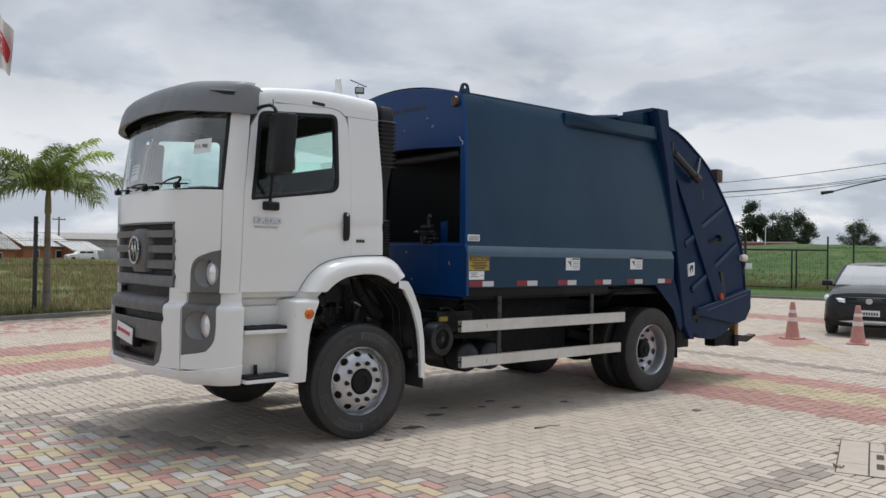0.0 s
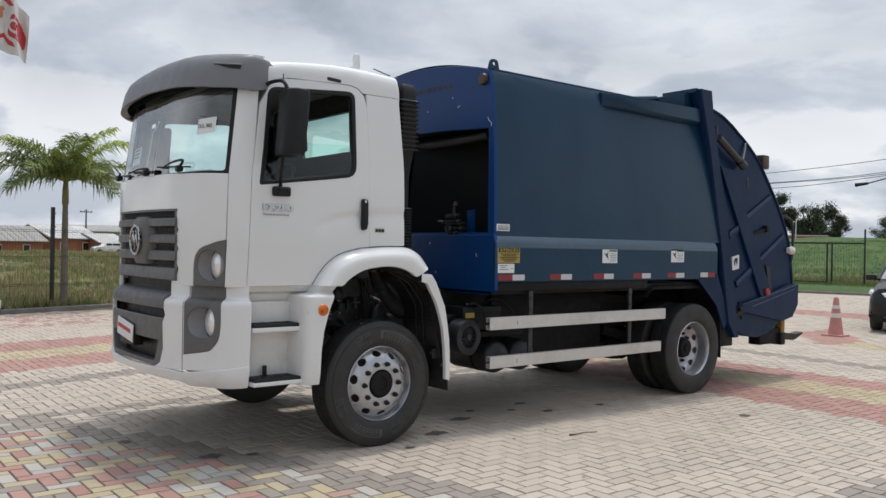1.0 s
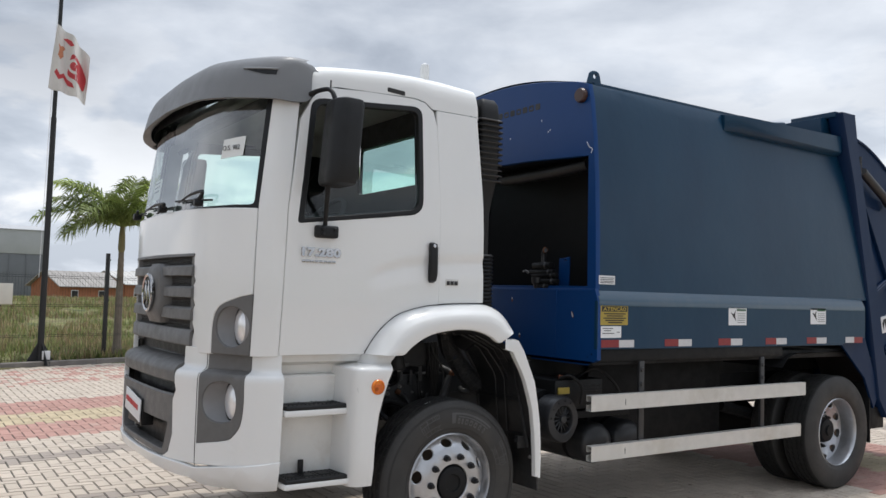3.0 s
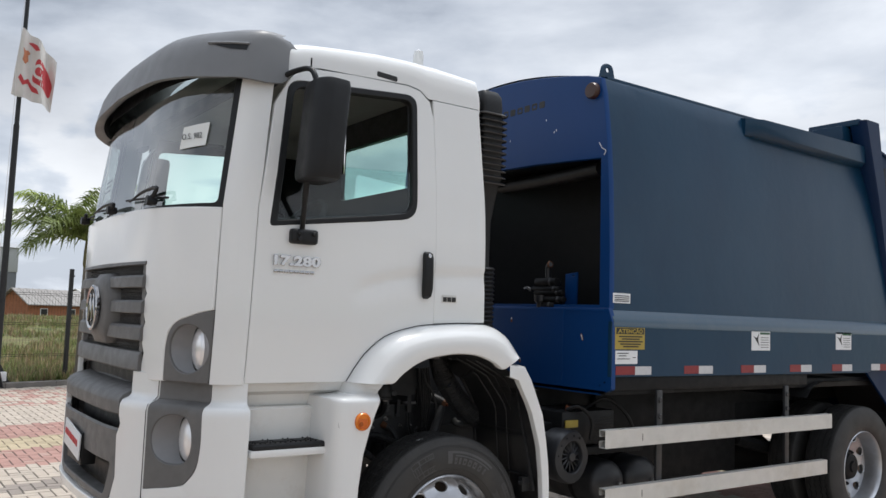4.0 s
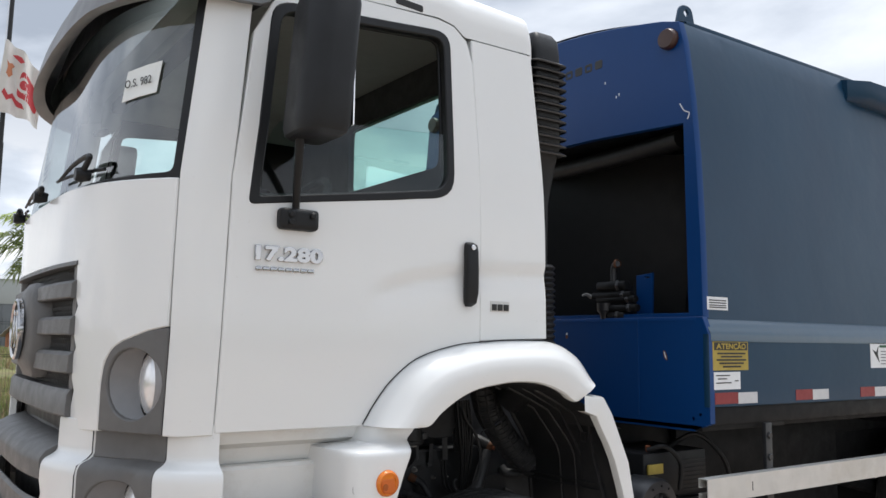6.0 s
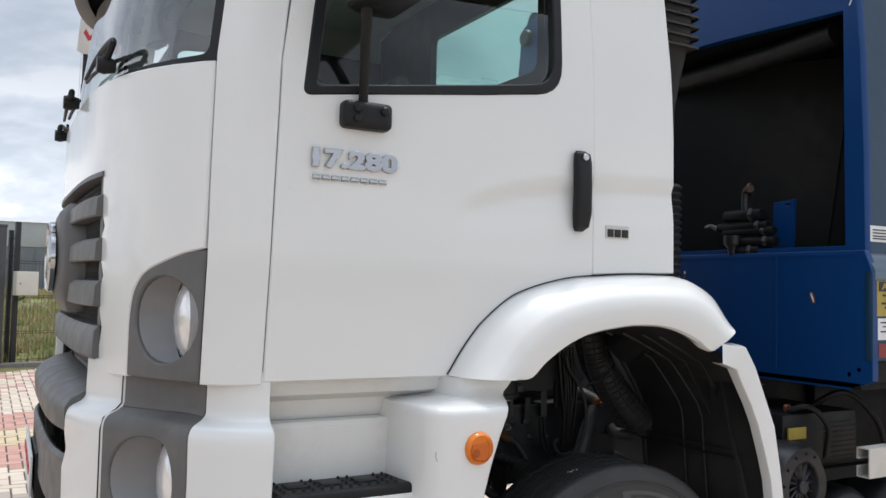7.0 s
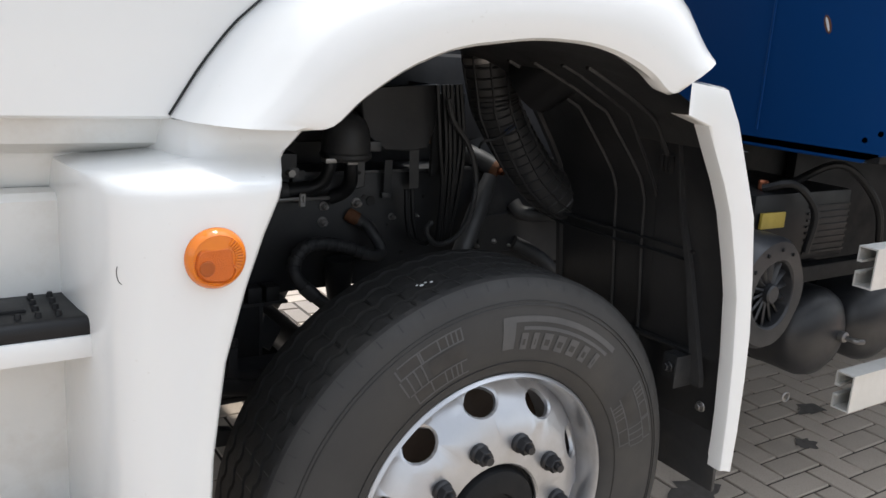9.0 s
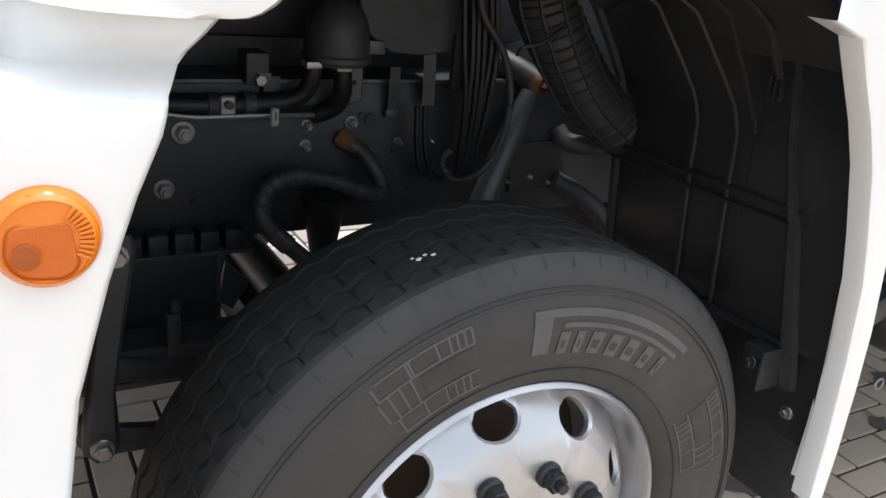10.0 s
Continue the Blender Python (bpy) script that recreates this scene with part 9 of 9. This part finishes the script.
for z in (0.62, 0.66, 0.70, 0.74, 0.78, 0.82):
    part("bar", tube([(-0.050 + 0.05 * y * y, y * 0.52, z) for y in np.linspace(-1, 1, 9)], 0.007, 5, 1), M["tank"], cgrille)
part("emblem", lathe([(0.065, 0.0), (0.065, -0.012), (0.055, -0.015), (0.052, -0.004), (0.0, -0.002)], "x", (-0.065, 0, 0.83), 22), M["alu"], cgrille)
part("lower_bumper", loft([[(0.10 + 0.10 * y * y, y * 0.86, 0.52), (-0.06 + 0.16 * y * y, y * 0.86, 0.48), (-0.07 + 0.16 * y * y, y * 0.84, 0.38), (0.05 + 0.1 * y * y, y * 0.80, 0.24)] for y in np.linspace(-1, 1, 13)]), M["black"], car)
part("skid_plate", loft([[(-0.075 + 0.15 * y * y, y * 0.66, 0.40), (-0.095 + 0.15 * y * y, y * 0.68, 0.36), (-0.02 + 0.15 * y * y, y * 0.66, 0.31)] for y in np.linspace(-1, 1, 11)]), M["alu"], car)
np_ = part("number_plate", box(-0.095, -0.060, -0.20, 0.20, 0.50, 0.63, 0.006), M["sticker"], car)
for k in range(7):
    part("plate_bar", box(-0.099, -0.094, -0.165 + k * 0.048, -0.135 + k * 0.048, 0.525, 0.59, 0.001), M["ink"], np_)
car.matrix_basis = Matrix.Translation((15.2, 0.15, 0)) @ Matrix.Rotation(radians(17), 4, "Z") @ Matrix.Diagonal((1, 1, 0.935, 1))

cone = thing("traffic_cone", "faded orange traffic cone with two white bands", "traffic cone", (13.72, 1.06, 0), "traffic cones")
part("cone_base", box(-0.19, 0.19, -0.19, 0.19, 0.0, 0.03, 0.012), M["cone"], cone)
part("cone_body", lathe([(0.145, 0.025), (0.14, 0.04), (0.115, 0.22), (0.06, 0.64), (0.042, 0.75), (0.034, 0.755), (0.03, 0.74)], "z", (0, 0, 0), 28), M["cone"], cone)
part("cone_band", lathe([(0.0985, 0.36), (0.0875, 0.445)], "z", (0, 0, 0), 28), M["cone_white"], cone)
part("cone_band", lathe([(0.0755, 0.535), (0.0665, 0.60)], "z", (0, 0, 0), 28), M["cone_white"], cone)
copy_thing(cone, Matrix.Translation((13.80, -0.21, 0)) @ Matrix.Rotation(radians(20), 4, "Z"))

# ---- far things: brick houses, sheds, a gate, trees, poles and wires ----


def house(x, y, z, w, d, h, ridge, turn, label, wallm, roofm):
    t = thing("house", label, "house")
    part("wall", box(-w / 2, w / 2, -d / 2, d / 2, -0.5, h, 0.02), wallm, t)
    roof = part("roof", loft([[(x2, -d / 2 - 0.5, h - 0.12), (x2, 0, h + ridge), (x2, d / 2 + 0.5, h - 0.12), (x2, d / 2 + 0.5, h - 0.22), (x2, 0, h + ridge - 0.10), (x2, -d / 2 - 0.5, h - 0.22)] for x2 in (-w / 2 - 0.5, w / 2 + 0.5)], True, True), roofm, t)
    part("gable", slab([(-d / 2, h), (d / 2, h), (0, h + ridge - 0.1)], "yz", -w / 2, 0.12), wallm, t)
    for k in range(int(w / 0.9)):
        xx = -w / 2 - 0.45 + k * 0.9
        part("roof_rib", tube([(xx, -d / 2 - 0.5, h - 0.10), (xx, 0, h + ridge + 0.02)], 0.03, 5, 2), roofm, roof)
    for xx in (-w * 0.25, w * 0.22):
        win = part("window", box(xx - 0.5, xx + 0.5, -d / 2 - 0.04, -d / 2 + 0.02, h * 0.30, h * 0.75, 0.01), M["sticker"], t)
        part("pane", box(xx - 0.42, xx + 0.42, -d / 2 - 0.06, -d / 2 - 0.03, h * 0.34, h * 0.71, 0.005), M["ink"], win)
    t.matrix_basis = Matrix.Translation((x, y, z)) @ Matrix.Rotation(radians(turn), 4, "Z")
    return t


house(16.9, 102.2, -0.65, 8.2, 5.0, 2.2, 1.7, 29, "orange brick house with a weathered patched roof", M["brick"], M["roof"])
house(25.0, 109.9, -0.52, 7.7, 7.0, 2.5, 1.6, 29, "orange brick house with a pale sheet roof", M["brick"], M["roof_light"])
house(30.3, 109.5, -0.50, 4.6, 5.0, 2.0, 1.1, 29, "brick outbuilding with a pale sheet roof", M["brick"], M["roof_light"])


def shed(x, y, w, d, h, turn, label, lower, upper):
    t = thing("warehouse", label, "warehouse")
    part("wall", box(-w / 2, w / 2, -d / 2, d / 2, -1, h * 0.62, 0.05), lower, t)
    part("upper_wall", box(-w / 2 - 0.1, w / 2 + 0.1, -d / 2 - 0.1, d / 2 + 0.1, h * 0.62, h, 0.05), upper, t)
    part("roof", loft([[(x2, -d / 2 - 0.3, h), (x2, 0, h + 1.2), (x2, d / 2 + 0.3, h)] for x2 in (-w / 2 - 0.3, w / 2 + 0.3)]), upper, t)
    for k in range(int(w / 2.5)):
        part("wall_rib", box(-w / 2 + 1 + k * 2.5, -w / 2 + 1.15 + k * 2.5, -d / 2 - 0.12, -d / 2, 0, h * 0.62, 0.01), lower, t)
    t.matrix_basis = Matrix.Translation((x, y, 0)) @ Matrix.Rotation(radians(turn), 4, "Z")
    return t


shed(2.8, 152, 34, 18, 10.3, -4, "grey warehouse with a pale upper cladding band", M["shed"], M["shed_light"])
shed(56, 141.6, 46, 14, 3.2, -22, "long low grey shed with a ribbed roof", M["shed_light"], M["roof"])
red_roof = thing("low_building", "long low building with a red roof edge beyond the hill", "building", (91.2, 44.2, 1.37))
red_roof.rotation_euler = (0, 0, radians(26))
part("wall", box(-3, 3, -4.2, 5.2, 0.0, 1.75, 0.02), M["shed_light"], red_roof)
part("roof_edge", box(-3.2, 3.2, -4.4, 5.4, 1.45, 2.18, 0.03), M["roof_red"], red_roof)
part("roof_ridge", loft([[(x2, y2, z2) for y2, z2 in ((-4.4, 2.18), (-4.2, 2.30), (5.2, 2.30), (5.4, 2.18))] for x2 in (-3.0, 3.0)], True, True), M["roof_light"], red_roof)
part("lamp_mast", tube([(-3.4, -0.9, 0.5), (-3.4, -0.9, 3.9), (-3.4, -1.2, 4.15)], [0.06, 0.045, 0.07], 8, 2), M["sticker"], red_roof)
van = thing("parked_van", "small white van parked before the brick houses", "van", (29.9, 103.9, -0.12))
part("body", loft([[(x, y, z) for y, z in ((-0.85, 0.3), (-0.9, zb), (-0.7, zt), (0.7, zt), (0.9, zb), (0.85, 0.3))] for x, zb, zt in ((-1.9, 0.6, 0.75), (-1.7, 0.85, 0.95), (-0.9, 0.95, 1.05), (-0.4, 1.0, 1.5), (1.4, 1.0, 1.55), (1.85, 0.95, 1.45), (1.95, 0.6, 0.9))], True, True), M["white"], van)
for x0, x1 in ((-0.35, 0.35), (0.45, 1.3)):
    part("side_window", box(x0, x1, -0.86, -0.80, 1.05, 1.36, 0.02), M["ink"], van)
for x0 in (-1.2, 1.2):
    part("wheel", cyl(0.32, 0.2, "y", (x0, -0.80, 0.32), 18), M["tyre"], van)
    part("wheel", cyl(0.32, 0.2, "y", (x0, 0.80, 0.32), 18), M["tyre"], van)


def utility_pole(x, y, h):
    t = thing("utility_pole", "wooden utility pole with crossarm", "utility pole", (x, y, 0))
    part("pole", tube([(0, 0, -0.5), (0, 0, h)], [0.16, 0.11], 10, 2), M["wood"], t)
    part("crossarm", box(-1.0, 1.0, -0.06, 0.06, h - 0.5, h - 0.36, 0.01), M["wood"], t)
    for xx in (-0.85, -0.3, 0.3, 0.85):
        part("insulator", cyl(0.05, 0.16, "z", (xx, 0, h - 0.28), 10), M["tank"], t)
    return t


utility_pole(35.5, 135, 6.7)
utility_pole(58.1, 75.3, 9.4)
utility_pole(60.0, -5.2, 11.9)
for pts in ([(58.1, 75.3, 8.93), (58.85, 51.1, 7.71), (59.4, 30.1, 7.97), (59.7, 17.3, 8.68), (59.9, 5.8, 9.83), (60.0, -5.2, 11.5)], [(58.7, 75.3, 8.94), (59.45, 51.2, 7.11), (60.0, 30.1, 7.24), (60.3, 17.3, 7.88), (60.65, -5.2, 10.9)],
            [(57.6, 75.3, 8.73), (58.35, 51.15, 6.9), (58.9, 30.1, 7.09), (59.2, 17.3, 7.55), (59.6, -5.2, 9.87)], [(58.1, 75.3, 8.33), (58.85, 51.2, 6.7), (59.4, 30, 6.73), (59.65, 19.3, 7.35), (60.05, -5.2, 9.68)]):
    tagged(part("overhead_wire", tube(pts, 0.024, 5, 6), M["cable"]), "black overhead wire strung between poles", "wire", "overhead wires")
arm = thing("street_lamp", "street lamp head on a bracket arm", "street lamp", (59.75, 12.85, 0.5))
part("arm", tube([(0, 0, 8.0), (0, 4.4, 7.05), (0, 6.4, 6.72), (0, 8.3, 6.30)], 0.045, 8), M["tank"], arm)
part("head", tube([(0, 8.2, 6.32), (0, 9.1, 6.24)], [0.10, 0.15], 10, 2), M["tank"], arm)
part("column", tube([(0, 0, -0.5), (0, 0, 8.1)], [0.12, 0.08], 10, 2), M["tank"], arm)

mast = thing("floodlight_mast", "slim mast with a small solar floodlight behind the fence", "floodlight", (14.26, 17.86, 0.19))
part("mast", tube([(0, 0, -0.3), (0, 0, 7.15)], [0.06, 0.035], 10, 2), M["fence"], mast)
flood = part("floodlight", moved(box(-0.17, 0.17, -0.05, 0.05, -0.12, 0.12, 0.015), Matrix.Translation((0, -0.10, 7.38)) @ Matrix.Rotation(radians(-35), 4, "Z") @ Matrix.Rotation(radians(-12), 4, "X")), M["tank"], mast)
part("lamp_glass", moved(box(-0.13, 0.13, -0.058, -0.048, -0.085, 0.085, 0.004), Matrix.Translation((0, -0.10, 7.38)) @ Matrix.Rotation(radians(-35), 4, "Z") @ Matrix.Rotation(radians(-12), 4, "X")), M["shed_light"], flood)
part("bracket", tube([(0, 0, 7.1), (-0.1, -0.06, 7.3), (0, 0, 7.6)], 0.012, 6, 2), M["tank"], mast)
part("solar_panel", moved(box(-0.32, 0.32, -0.15, 0.15, -0.012, 0.012, 0.004), Matrix.Translation((0.02, 0, 7.66)) @ Matrix.Rotation(radians(-35), 4, "Z") @ Euler((radians(14), radians(22), 0)).to_matrix().to_4x4()), M["ink"], mast)


def tree(x, y, z, h, r, seed):
    rnd = random.Random(seed)
    t = thing("tree", "dark broad-leaved tree on the far hill", "tree", (x, y, z), "trees on the far hill")
    part("trunk", tube([(0, 0, -0.5), (0.1, 0.05, h * 0.3), (0.0, 0.1, h * 0.6)], [h * 0.035, h * 0.028, h * 0.012], 8), M["trunk"], t)
    clumps = []
    for k in range(17):
        a, lev = rnd.uniform(0, 6.283), rnd.uniform(0.24, 0.92)
        q = rnd.uniform(0.3, 1.0) * (1 - 0.55 * max(0.0, lev - 0.5) / 0.42)
        end = Vector((math.cos(a) * r * q, math.sin(a) * r * q, h * lev))
        part("limb", tube([(0, 0, h * rnd.uniform(0.25, 0.5)), end * 0.6 + Vector((0, 0, h * 0.1)), end], [h * 0.014, h * 0.008, h * 0.003], 5, 3), M["trunk"], t)
        clumps.append((end, r * rnd.uniform(0.30, 0.52)))
    v, f = [], []
    for c, rr in clumps:
        for _ in range(420):
            d = Vector((rnd.gauss(0, 1), rnd.gauss(0, 1), rnd.gauss(0, 0.8))).normalized() * rr * (0.25 + abs(rnd.gauss(0.45, 0.38)))
            p = c + d
            s = h * rnd.uniform(0.009, 0.021)
            n = Vector((rnd.gauss(0, 1), rnd.gauss(0, 1), rnd.gauss(0, 1))).normalized()
            u = n.orthogonal().normalized() * s
            w = n.cross(u) * rnd.uniform(0.5, 1.0)
            i = len(v)
            v += [p - u, p + w, p + u, p - w]
            f.append((i, i + 1, i + 2, i + 3))
    me = bpy.data.meshes.new("crown")
    me.from_pydata(v, [], f)
    me.materials.append(M["leaf"])
    o = new("crown", me)
    o.parent = t


for k, (x, y, h, r) in enumerate(((100, 52.4, 4.3, 1.5), (100, 49.5, 7.2, 1.9), (101, 48.0, 5.6, 1.7), (101, 46.4, 4.6, 1.8), (100, 44.5, 5.8, 2.1), (101, 42.9, 4.4, 1.4), (99.4, 36.2, 4.1, 1.7), (99.4, 34.3, 2.6, 1.2), (100.5, 31.2, 2.0, 2.4))):
    tree(x, y, 2.2, h, r, 60 + k)

# single pavers nearest to the camera's way
shared = {}
for cx, cy, w, h, col in near_stones:
    key = (w > h, col)
    if key not in shared:
        b3 = box(-w / 2 + 0.0043, w / 2 - 0.0043, -h / 2 + 0.0043, h / 2 - 0.0043, -0.03, 0.0, 0.004, 1)
        o = part("paver", b3, PAVE[col], pavement)
        shared[key] = o.data
    else:
        o = new("paver", shared[key])
        o.parent = pavement
    o.matrix_basis = Matrix.Translation((cx, cy, random.uniform(-0.0015, 0.0012))) @ Euler((random.uniform(-0.008, 0.008), random.uniform(-0.008, 0.008), 0)).to_matrix().to_4x4()
